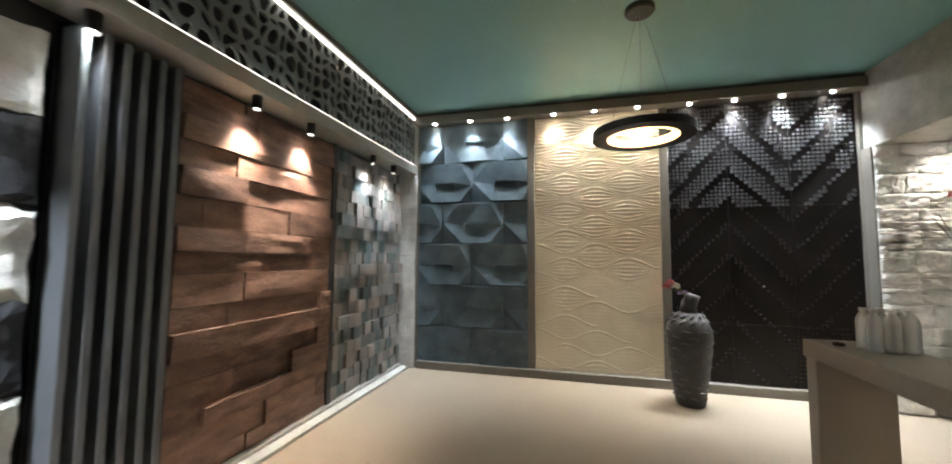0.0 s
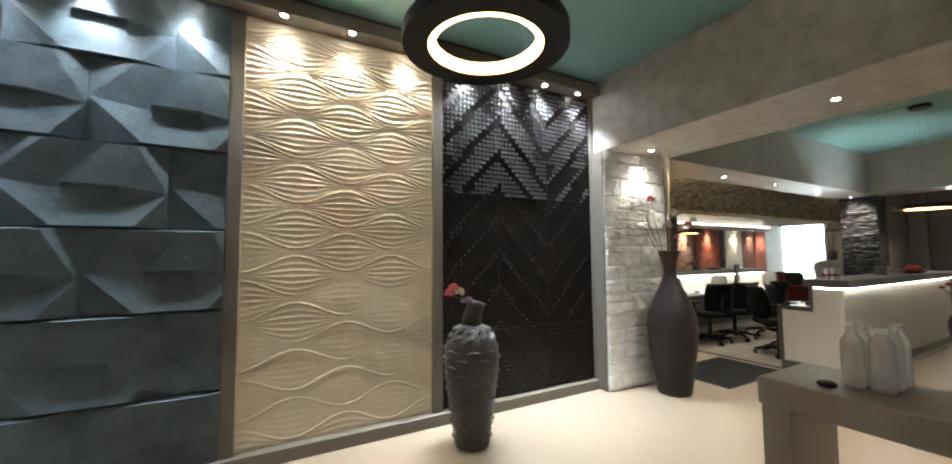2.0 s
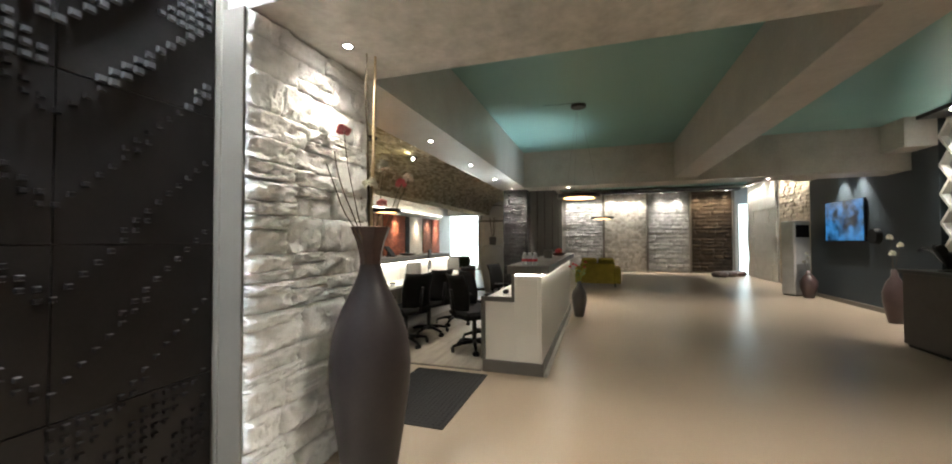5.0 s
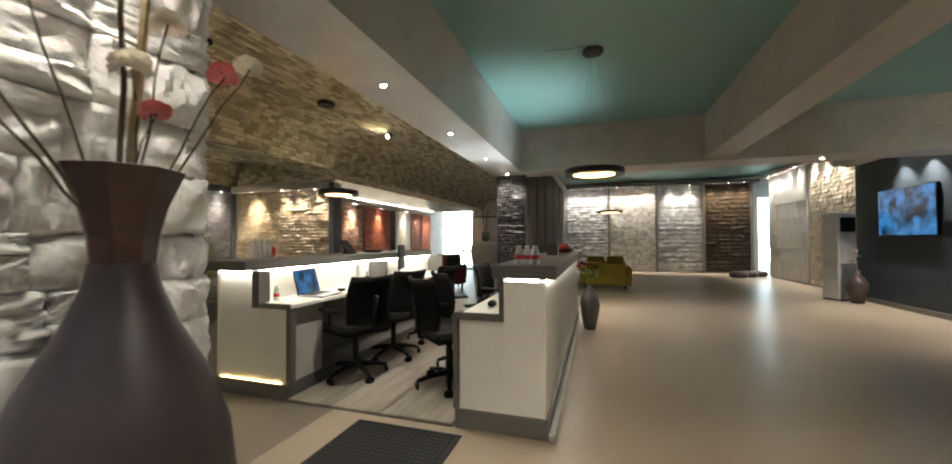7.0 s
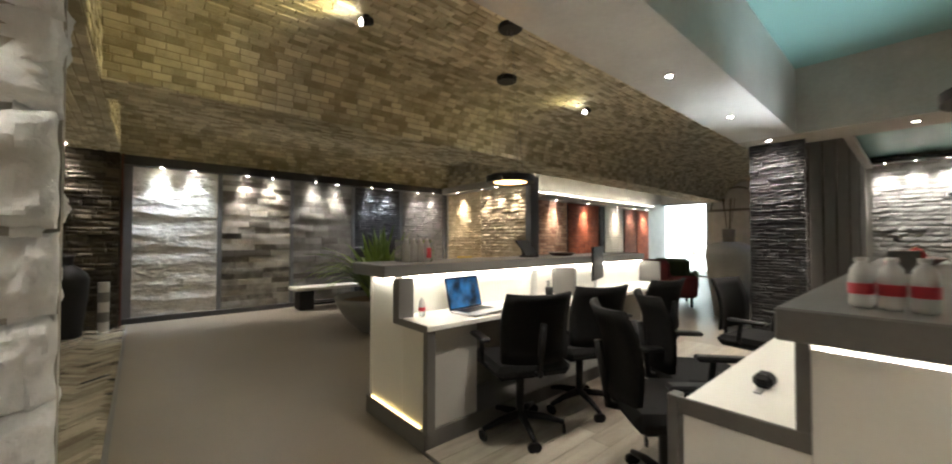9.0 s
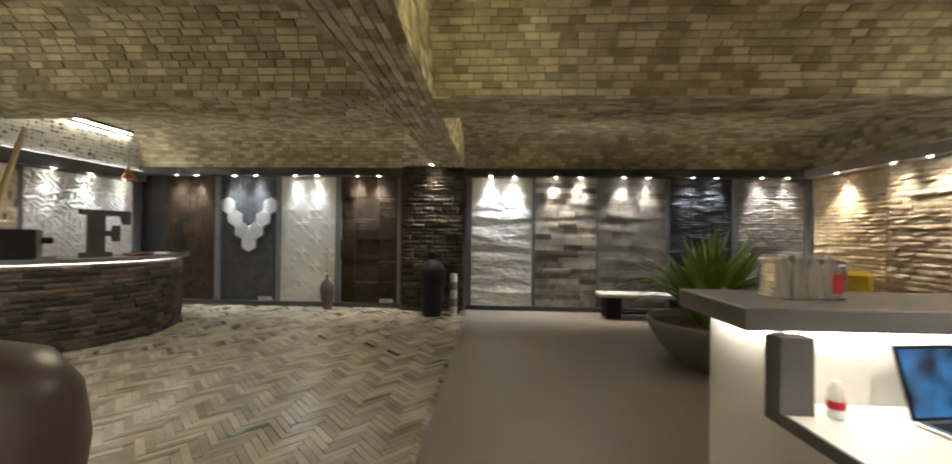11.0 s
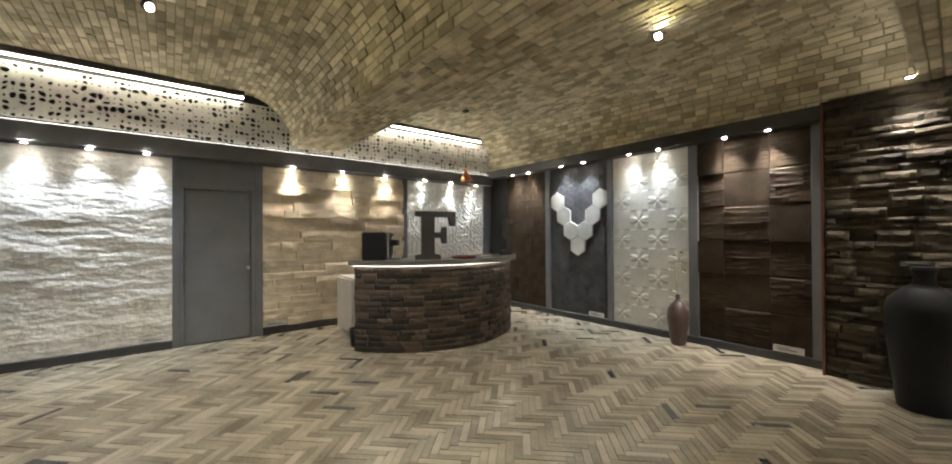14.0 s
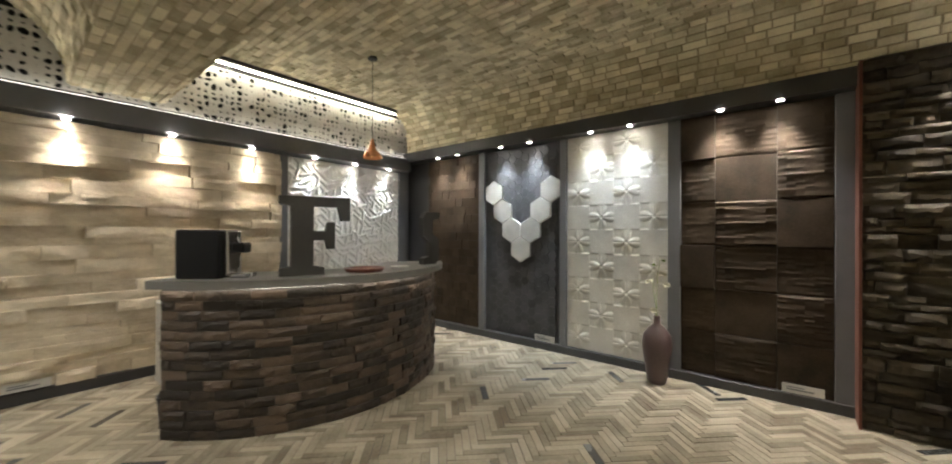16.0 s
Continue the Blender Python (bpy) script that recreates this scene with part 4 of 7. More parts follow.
trim("trim_base_bar_north", [(-2.9, N2 - 0.07, 0, 2.19, N2 + 0.06, 0.085), (3.33, N2 - 0.07, 0, 9.5, N2 + 0.06, 0.085)], M["metal_dark"], "dark skirting under the panels", 0.003)

# ---- ochre corner and red brick run beyond the reception ----
m6 = wall_pose("east", 9.55, 10.55, 0.09)
coursed_panel("ochre split-stone panel lit from above", m6, 1.25, HB, S["ochre"], S["backing"], (0.05, 0.08), (0.15, 0.4), (0.015, 0.045), "split", "stone", 0.002, 66)
wash(m6, 1.25, HB, 1, 16, (1.0, 0.89, 0.73), out=0.2, lean=0.18)
m7 = wall_pose("east", 9.55, 9.28, 0.09)
coursed_panel("beige rough-stone panel lit from above", m7, 1.38, HB, S["beige"], S["backing"], (0.06, 0.09), (0.15, 0.4), (0.02, 0.06), "split", "stone", 0.002, 67)
wash(m7, 1.38, HB, 3, 8, (1.0, 0.89, 0.73), out=0.2, lean=0.18)
trim("trim_head_ochre", [(9.30, 7.88, 2.452, 9.56, 10.6, 2.6)], M["plaster"], "head rail over the ochre panels")
trim("trim_head_hall_south", [(12.9, -3.56, 3.432, 18.3, -3.36, 3.52)], M["plaster"], "head rail over the pale panels")
trim("trim_head_lounge", [(10.3, 3.42, 3.352, 19.2, 3.62, 3.44)], M["plaster"], "head rail over the lounge wall panels")
trim("trim_post_ochre", [(9.50, 7.74, 0, 9.75, 7.88, 2.6)], M["metal_grey"], "grey post ending the ochre panels", 0.003)
structure("wall_gallery_return", boxes((9.56, 7.88, 0, 9.75, 8.95, 2.6)), M["plaster"], "short return wall", "wall")
x = 9.9
for w, mat_, label, kind in ((1.3, "mixed_brick", "mixed red-brown brick panel under a warm lamp", 0), (1.3, "mixed_brick", "pale pink brick panel under a warm lamp", 0), (1.6, "red_brick", "orange-red brick panel under a warm lamp", 0), (0.3, "black_ledge", "narrow black ledge-stone strip between brick panels", 1), (1.2, "white_star", "ivory stone panel between red bricks", 0), (0.9, "rust", "rust red stone panel under a warm lamp", 0), (0.9, "red_brick", "orange-red brick panel under a warm lamp", 0)):
    mm = wall_pose("north", x, 8.98, 0.09)
    coursed_panel(label, mm, w - 0.06, 2.25, S[mat_], S["backing"], (0.075, 0.08), (0.2, 0.24), (0.01, 0.02), "flat", "brick", 0.008, int(x * 10), 2, 2)
    if w > 0.5:
        wash(mm, w - 0.06, 2.25, 1, 24, WARM)
    x += w
trim("trim_head_gallery", [(9.75, 8.80, 2.36, 17.4, 9.0, 2.5)], M["plaster"], "head rail over the brick panels")
ob = thing("led_strip", "warm light strip above the brick panels", "light strip", group="cove light strips")
part("strip", boxes((9.8, 8.83, 2.505, 17.4, 8.86, 2.515)), M["led"], ob)

# ---- far hall panels ----
x = 3.45
for w, mat_, label, row_h, lengths, depth, kind, n in (
    (1.75, "far_grey", "grey rough-stone panel on the far wall", (0.10, 0.16), (0.2, 0.45), (0.02, 0.05), "split", 3),
    (1.80, "far_beige", "beige mosaic-stone panel on the far wall", (0.09, 0.13), (0.09, 0.2), (0.02, 0.06), "flat", 3),
    (1.68, "far_grey", "grey boulder-stone panel on the far wall", (0.14, 0.2), (0.25, 0.6), (0.02, 0.06), "split", 2),
    (1.58, "dark_brown", "dark brown stone panel on the far wall", (0.12, 0.18), (0.25, 0.6), (0.02, 0.08), "split", 3),
):
    mm = wall_pose("east", 19.27, x, 0.05)
    coursed_panel(label, mm, w - 0.08, 3.38, S[mat_], S["backing"], row_h, lengths, depth, kind, "stone", 0.004, int(90 + x * 10))
    wash(mm, w - 0.08, 3.38, n, 21, NEUTRAL if mat_ != "dark_brown" else WARM, out=0.30, lean=0.22)
    trim("trim_far_post", [(19.18, x - w, 0, 19.3, x - w + 0.08, 3.45)], M["taupe_laminate"], "grey post between far panels")
    x -= w
trim("trim_far_head", [(18.90, -3.5, 3.43, 19.3, 3.6, 3.52)], M["metal_dark"], "dark head rail over the far panels")
for x0, w, mat_, label, row_h, lengths, kind in ((18.2, 2.6, "white_star", "pale large-tile stone panel of flat slabs", (0.45, 0.5), (0.6, 0.9), "flat"), (15.5, 2.6, "cream_plank", "pale rough-stone panel beside the air conditioner", (0.09, 0.13), (0.12, 0.3), "split")):
    mm = wall_pose("south", x0, -3.53, 0.05)
    coursed_panel(label, mm, w - 0.08, 3.38, S[mat_], S["backing_light"], row_h, lengths, (0.01, 0.05), kind, "stone", 0.004, int(x0 * 10))
    wash(mm, w - 0.08, 3.38, 4, 16, NEUTRAL)
for x0, w, mat_ in ((10.3, 1.1, "dark_ledge"), (11.5, 1.4, "grey_plank"), (13.0, 2.0, "white_stone"), (15.1, 2.0, "grey_ledge"), (17.2, 1.9, "beige")):
    mm = wall_pose("south", x0 + w, 3.59, 0.05)
    coursed_panel("stone sample panel on the lounge wall", mm, w - 0.06, 3.3, S[mat_], S["backing"], (0.09, 0.14), (0.15, 0.45), (0.02, 0.06), "split", "stone", 0.004, int(x0 * 10))
    wash(mm, w - 0.06, 3.3, 2, 30, NEUTRAL)

# ---- black stone column at the end of the desks ----
structure("wall_column", boxes((9.82, 3.60, 0, 10.19, 4.06, BEAM)), S["backing"], "core of the black stone column", "wall")
coursed_panel("black stacked ledge-stone column face", pose(9.81, 4.10, 0, 0, 0, -90), 0.58, BEAM, S["black_ledge"], S["backing"], (0.03, 0.05), (0.12, 0.3), (0.03, 0.08), "split", "stone", 0.002, 71, 4, 2)
coursed_panel("black stacked ledge-stone column flank", wall_pose("north", 9.78, 3.595, 0), 0.42, BEAM, S["black_ledge"], S["backing"], (0.03, 0.05), (0.12, 0.3), (0.03, 0.07), "split", "stone", 0.002, 72, 4, 2)

# ---- downlights in the beams ----
# the two at y 0.1 and -1.6 are unseen, added to light the gallery
for x, y, power in ((2.90, 3.40, 11), (2.89, 1.83, 38), (2.89, 0.1, 30), (2.89, -1.6, 30), (5.12, 3.86, 22), (6.63, 3.86, 22), (8.12, 3.86, 22), (9.58, 3.84, 50), (9.78, 2.6, 40), (9.78, -1.2, 36)):
    z = BEAM
    downlight(x, y, z - 0.002, "beam downlights")
    spot_lamp(x, y, z - 0.015, (x, y, 0), power, 120, (1.0, 0.91, 0.78), 0.9, 0.03)

# unseen lamp behind the counter, added for the bright pool on the teal ceiling
ob = thing("desk_uplight", "small black uplight, unseen, added on the desk to brighten the ceiling", "lamp", pose(7.90, 3.0, 0.782))
part("can", lathe(bmesh.new(), [(0, 0), (0.05, 0), (0.05, 0.10), (0.042, 0.10), (0.042, 0.03), (0, 0.03)], 24), M["black_metal"], ob)
part("lens", lathe(bmesh.new(), [(0, 0.085), (0.04, 0.085), (0.04, 0.09), (0, 0.09)], 24), M["lens"], ob, "glowing lens")
spot_lamp(7.90, 3.0, 0.90, (7.9, 3.25, 3.3), 46, 70, (0.94, 0.98, 1.0), 1.0, 0.08)

# ---- colours of the loose things ----
T = {}
T["black_clay"] = surface("black_clay", (0.030, 0.028, 0.028), (0.075, 0.070, 0.068), 0.5, 5, 60, 0.15, 0.003)
T["amphora_black"] = surface("matt_black_amphora", (0.008, 0.008, 0.009), (0.020, 0.020, 0.022), 0.6, 5, 60, 0.15, 0.003, spec=0.2)
T["brown_vase"] = surface("brown_lacquer", (0.016, 0.012, 0.012), (0.035, 0.027, 0.026), 0.42, 3, 50, 0.06, 0.002, spec=0.3)
T["mouth_brown"] = surface("dark_wood_mouth", (0.018, 0.008, 0.006), (0.05, 0.022, 0.016), 0.4, 5, 40, 0.2, 0.003)
T["grey_vase"] = surface("grey_glaze", (0.075, 0.07, 0.07), (0.125, 0.115, 0.112), 0.4, 4, 60, 0.1, 0.003)
T["wine_vase"] = surface("wine_brown_glaze", (0.050, 0.030, 0.030), (0.105, 0.070, 0.066), 0.35, 4, 60, 0.1, 0.003)
T["stem"] = surface("dry_stem", (0.05, 0.035, 0.02), (0.12, 0.09, 0.05), 0.8, 20, 90, 0.3)
T["stem_pale"] = surface("pale_bamboo", (0.34, 0.25, 0.14), (0.52, 0.42, 0.26), 0.7, 12, 60, 0.2)
T["pink"] = surface("pink_petals", (0.55, 0.13, 0.15), (0.80, 0.32, 0.33), 0.8, 20, 120, 0.3)
T["white_petal"] = surface("white_petals", (0.66, 0.63, 0.52), (0.82, 0.80, 0.70), 0.8, 20, 120, 0.3)
T["lilac"] = surface("lilac_petals", (0.34, 0.20, 0.42), (0.55, 0.40, 0.62), 0.8, 20, 120, 0.3)
T["red_petal"] = surface("red_petals", (0.32, 0.02, 0.03), (0.55, 0.06, 0.06), 0.8, 20, 120, 0.3)
T["leaf"] = surface("green_leaf", (0.07, 0.13, 0.015), (0.27, 0.37, 0.06), 0.5, 6, 60, 0.1, 0.002, vary=0.4, island=True)
T["soil"] = surface("brown_soil", (0.05, 0.027, 0.012), (0.17, 0.095, 0.045), 0.95, 25, 90, 0.8, 0.02)
T["bowl"] = surface("grey_concrete", (0.12, 0.115, 0.105), (0.20, 0.19, 0.175), 0.75, 4, 50, 0.2, 0.004)
T["mesh_fabric"] = surface("black_mesh_fabric", (0.004, 0.004, 0.0045), (0.012, 0.012, 0.0125), 0.85, 40, 300, 0.4, 0.002, spec=0.2)
T["chrome"] = plain("brushed_silver", (0.55, 0.55, 0.56), 0.25, 1.0)
T["silver"] = plain("silver_aluminium", (0.45, 0.45, 0.47), 0.35, 0.9)
T["wood_floor"] = surface("grey_oak_plank", (0.17, 0.145, 0.115), (0.40, 0.36, 0.30), 0.42, 2, 26, 0.15, 0.003, vary=0.35, stretch=(1, 7, 1))
T["rubber"] = surface("black_rubber_mat", (0.010, 0.010, 0.011), (0.024, 0.024, 0.025), 0.85, 30, 140, 0.5, 0.004)
T["plastic_clear"] = clear("clear_bottle_plastic", (0.98, 0.98, 0.97), 0.22, 1.10)
T["plastic_clear"].node_tree.nodes["Principled BSDF"].inputs["Transmission Weight"].default_value = 0.55
T["label_red"] = plain("red_label", (0.50, 0.03, 0.045), 0.45)
T["olive"] = surface("olive_sofa_fabric", (0.24, 0.18, 0.018), (0.40, 0.31, 0.045), 0.85, 6, 140, 0.3, 0.003)
T["yellow"] = surface("yellow_fabric", (0.42, 0.26, 0.01), (0.60, 0.40, 0.03), 0.85, 6, 140, 0.3, 0.003)
T["maroon"] = surface("maroon_fabric", (0.10, 0.015, 0.015), (0.18, 0.03, 0.03), 0.85, 6, 140, 0.3, 0.003)
T["dark_green"] = surface("dark_green_fabric", (0.03, 0.04, 0.012), (0.06, 0.075, 0.025), 0.85, 6, 140, 0.3)
T["copper"] = plain("copper", (0.60, 0.28, 0.16), 0.28, 0.9)
T["wood_tray"] = surface("red_brown_wood", (0.07, 0.018, 0.012), (0.16, 0.05, 0.03), 0.4, 8, 60, 0.2, stretch=(1, 6, 1))
T["white_plastic"] = plain("white_plastic", (0.62, 0.62, 0.60), 0.4)
T["letter"] = surface("charcoal_letter", (0.026, 0.024, 0.021), (0.046, 0.042, 0.037), 0.6, 5, 60, 0.15, 0.003)
T["screen_blue"] = picture("laptop_picture", 9, 0.10)
T["orange"] = surface("orange_ornament", (0.42, 0.10, 0.01), (0.62, 0.24, 0.03), 0.6, 14, 80, 0.3)

# ---- gallery table with bottles ----
TX, TY, TW = 0.655, 1.36, 0.335
tab = thing("slab_table", "taupe slab table with a waterfall end leg", "table", pose(TX, -0.75, 0))
part("tabletop", boxes((0, 0, 0.945, TW, TY + 0.75, 1.03), bevel=0.004), M["table"], tab)
part("leg", boxes((0.01, TY + 0.66, 0, TW - 0.01, TY + 0.745, 0.943), bevel=0.004), M["table"], tab)
part("leg", boxes((0.01, 0.005, 0, TW - 0.01, 0.09, 0.943), bevel=0.004), M["table"], tab)


def bottle(h=0.205, r=0.031, label=False):
    ob = thing("water_bottle", "small clear plastic water bottle with ribbed sides", "bottle", group="water bottles")
    prof = [(0, 0.002), (r * 0.8, 0), (r, 0.008)] + [(r - (0.002 if i % 2 else 0), 0.02 + i * 0.012) for i in range(int(h * 0.62 / 0.012))] + [(r * 0.9, h * 0.76), (r * 0.42, h * 0.9), (r * 0.40, h * 0.93), (0, h * 0.93)]
    part("bottle_body", lathe(bmesh.new(), prof, 20), T["plastic_clear"], ob, smooth=True)
    part("cap", lathe(bmesh.new(), [(0, h * 0.925), (r * 0.5, h * 0.925), (r * 0.5, h), (0, h)], 16), T["white_plastic"], ob, "white screw cap")
    if label:
        part("wrapper", lathe(bmesh.new(), [(r + 0.0015, h * 0.28), (r + 0.0015, h * 0.50)], 20), T["label_red"], ob, "red paper label")
    return ob


first = bottle(0.185, 0.029)
first.matrix_basis = pose(0.80, 1.16, 1.03)
for dx, dy in ((0.066, 0.0), (0.132, 0.0), (0.0, -0.066), (0.066, -0.066), (0.132, -0.066)):
    copy_thing(first, pose(0.80 + dx, 1.16 + dy, 1.03, 0, 0, dx * 900))
ob = thing("dark_stone", "small dark flat stone on the table", "stone", pose(0.725, 1.20, 1.03))
part("pebble", lathe(bmesh.new(), [(0, 0), (0.022, 0.003), (0.026, 0.01), (0.018, 0.018), (0, 0.02)], 14), T["mouth_brown"], ob, smooth=True)


def blossom(parent, p, r, material, seed, name="flower"):
    """A carnation head: a ruffled ball of thin folded petals."""
    rnd = random.Random(seed)
    bm = bmesh.new()
    for i in range(42):
        a, e = rnd.uniform(0, 6.28), math.asin(rnd.uniform(-0.35, 1))
        d = Vector((math.cos(a) * math.cos(e), math.sin(a) * math.cos(e), math.sin(e)))
        s = d.cross(Vector((0.2, 0.5, 0.8))).normalized()
        t = d.cross(s)
        k = r * rnd.uniform(0.75, 1.1)
        c = Vector(p)
        q = [c + d * r * 0.15, c + d * k * 0.8 + s * k * 0.5, c + d * k + t * k * rnd.uniform(-0.2, 0.2), c + d * k * 0.8 - s * k * 0.5]
        v = [bm.verts.new(x) for x in q]
        bm.faces.new((v[0], v[1], v[2]))
        bm.faces.new((v[0], v[2], v[3]))
    return part(name, bm, material, parent)


def spray(parent, base, tip, r, bend, seed, material=None):
    rnd = random.Random(seed)
    a, b = Vector(base), Vector(tip)
    side = (b - a).cross(Vector((0, 0, 1)))
    side = side.normalized() if side.length > 1e-4 else Vector((1, 0, 0))
    pts = [a.lerp(b, i / 7) + side * bend * math.sin(i / 7 * 3.1416) + Vector((rnd.uniform(-1, 1), rnd.uniform(-1, 1), 0)) * 0.006 for i in range(8)]
    return part("stem", tube(bmesh.new(), pts, [r * (1 - 0.06 * i) for i in range(8)], 6), material or T["stem"], parent)


# ---- black ribbed floor vase with a cut neck ----
vase = thing("ribbed_vase", "black clay floor vase with raised ribs and a slanted neck", "vase", pose(0.62, 3.34, 0))
prof = [(0, 0), (0.125, 0), (0.135, 0.02), (0.165, 0.25), (0.20, 0.52), (0.212, 0.66), (0.205, 0.74), (0.175, 0.82), (0.12, 0.885), (0.075, 0.91), (0, 0.91)]
part("body", lathe(bmesh.new(), prof, 48), T["black_clay"], vase, smooth=True)
rnd = random.Random(3)
for row in range(12):
    z = 0.09 + row * 0.058
    r = np.interp(z, [p[1] for p in prof[2:9]], [p[0] for p in prof[2:9]])
    for k in range(7):
        a0 = k * 0.898 + (row % 2) * 0.45 + rnd.uniform(-0.08, 0.08)
        pts = [((r + 0.004) * math.cos(a0 + s * 0.10), (r + 0.004) * math.sin(a0 + s * 0.10), z + 0.004 * math.sin(s)) for s in range(6)]
        part("rib", tube(bmesh.new(), pts, [0.002, 0.009, 0.013, 0.013, 0.009, 0.002], 5), T["black_clay"], vase)
for k in range(22):
    a0, z = k * 0.571, 0.80 + 0.05 * (k // 11)
    r = np.interp(z, [p[1] for p in prof[2:9]], [p[0] for p in prof[2:9]])
    pts = [((r + 0.004 - 0.012 * s) * math.cos(a0 + s * 0.12), (r + 0.004 - 0.012 * s) * math.sin(a0 + s * 0.12), z + 0.012 * s) for s in range(4)]
    part("rib", tube(bmesh.new(), pts, [0.004, 0.018, 0.020, 0.006], 5), T["black_clay"], vase)
bm = bmesh.new()
tube(bm, [(0.0, 0, 0.90), (0.01, 0, 0.97), (0.03, -0.005, 1.03), (0.045, -0.01, 1.08)], [0.085, 0.072, 0.066, 0.07], 20)
part("neck", bm, T["black_clay"], vase, smooth=True)
for i, (dx, dz, m_) in enumerate(((-0.16, 1.19, "pink"), (-0.11, 1.155, "white_petal"), (-0.20, 1.15, "pink"), (-0.08, 1.09, "lilac"), (-0.03, 1.10, "lilac"))):
    spray(vase, (0.03, -0.01, 1.06), (dx, -0.02, dz), 0.004, 0.02, i, T["leaf"])
    blossom(vase, (dx, -0.02, dz), 0.042 if i < 3 else 0.025, T[m_], i)

# ---- tall hourglass vase by the pier ----
vase = thing("tall_vase", "tall brown hourglass-necked floor vase with carnations", "vase", pose(2.985, 3.29, 0))
prof = [(0, 0), (0.155, 0), (0.165, 0.02), (0.195, 0.22), (0.235, 0.50), (0.243, 0.66), (0.225, 0.82), (0.175, 0.97), (0.11, 1.10), (0.075, 1.19), (0.064, 1.25)]
part("body", lathe(bmesh.new(), prof, 56), T["brown_vase"], vase, smooth=True)
bm = bmesh.new()
lathe(bm, [(0.064, 1.25), (0.069, 1.31), (0.088, 1.39), (0.122, 1.475), (0.114, 1.478), (0.078, 1.38), (0.05, 1.28), (0, 1.27)], 8)
part("mouth", bm, T["mouth_brown"], vase, "dark eight-sided flared mouth")
for i, (x, y, z, r, m_, thick) in enumerate(((-0.02, 0.02, 2.55, 0.0, None, 0.008), (0.09, 0.03, 2.60, 0.0, "pale", 0.012), (0.06, -0.05, 1.86, 0.040, "white_petal", 0.003), (-0.20, 0.05, 2.02, 0.042, "pink", 0.003), (0.02, 0.02, 1.74, 0.05, "white_petal", 0.003), (0.16, -0.12, 1.755, 0.04, "pink", 0.003), (0.22, -0.14, 1.80, 0.038, "white_petal", 0.003), (0.03, -0.06, 1.62, 0.034, "pink", 0.003), (-0.38, -0.02, 1.86, 0.0, None, 0.004), (-0.36, 0.04, 1.80, 0.0, None, 0.004))):
    spray(vase, (x * 0.15, y * 0.2, 1.35), (x, y, z), thick, 0.02 if m_ != "pale" else 0, 40 + i, T["stem_pale"] if m_ == "pale" else T["stem"])
    if r:
        blossom(vase, (x, y, z), r, T[m_], 60 + i)

# ---- doormat ----
mat_ = thing("doormat", "black rubber doormat with a raised studded grid", "doormat", pose(3.57, 3.06, 0))
part("sheet", boxes((0, 0, 0, 1.21, 0.79, 0.010), bevel=0.004), T["rubber"], mat_)
bm = bmesh.new()
for i in range(30):
    for j in range(19):
        x, y = 0.04 + i * 0.039, 0.04 + j * 0.039
        box(bm, x, y, 0.009, x + 0.024, y + 0.024, 0.015)
tagged(part("studs", bm, T["rubber"], mat_, "grid of raised rubber studs"), kind="stuff")

# ---- reception desks ----
DX0 = 4.90


def edge_trim(parent, rows):
    for r in rows:
        part("edging", boxes(r, bevel=0.002), M["grey_laminate"], parent)


desk = thing("reception_desk", "white reception desk with a raised grey counter and lit edges", "reception desk", group="reception desks")
L = 4.05
part("front_panel", boxes((DX0, 2.52, 0.13, DX0 + L, 2.56, 1.02)), M["white_laminate"], desk)
part("end_panel", boxes((DX0 + 0.002, 2.562, 0.13, DX0 + 0.035, 2.80, 1.02)), M["white_laminate"], desk)
part("low_end_panel", boxes((DX0 + 0.002, 2.802, 0.13, DX0 + 0.035, 3.12, 0.745)), M["white_laminate"], desk)
part("inner_panel", boxes((DX0 + 0.04, 2.80, 0.10, DX0 + L, 2.83, 1.02)), M["white_laminate"], desk)
part("plinth", boxes((DX0 - 0.015, 2.505, 0, DX0 + L, 3.15, 0.128), bevel=0.003), M["grey_laminate"], desk)
part("kick_strip", boxes((DX0 - 0.01, 2.465, 0, DX0 + L, 2.503, 0.035), bevel=0.003), M["plaster_white"], desk)
part("counter", boxes((DX0 - 0.09, 2.44, 1.05, DX0 + L + 0.05, 2.86, 1.135), bevel=0.005), M["grey_laminate"], desk)
part("worktop", boxes((DX0, 2.832, 0.752, DX0 + L, 3.13, 0.782), bevel=0.003), M["white_laminate"], desk)
edge_trim(desk, [(DX0 - 0.012, 3.131, 0.128, DX0 + 0.04, 3.165, 0.80), (DX0 - 0.012, 2.80, 0.747, DX0 - 0.001, 3.131, 0.80), (DX0 - 0.012, 2.80, 0.80, DX0 + 0.001, 2.832, 1.048)])
part("light_strip", boxes((DX0 + 0.02, 2.566, 1.028, DX0 + 0.05, 2.79, 1.034), (DX0 - 0.03, 2.50, 1.036, DX0 + L, 2.512, 1.044)), M["led"], desk, "white light strip under the counter")

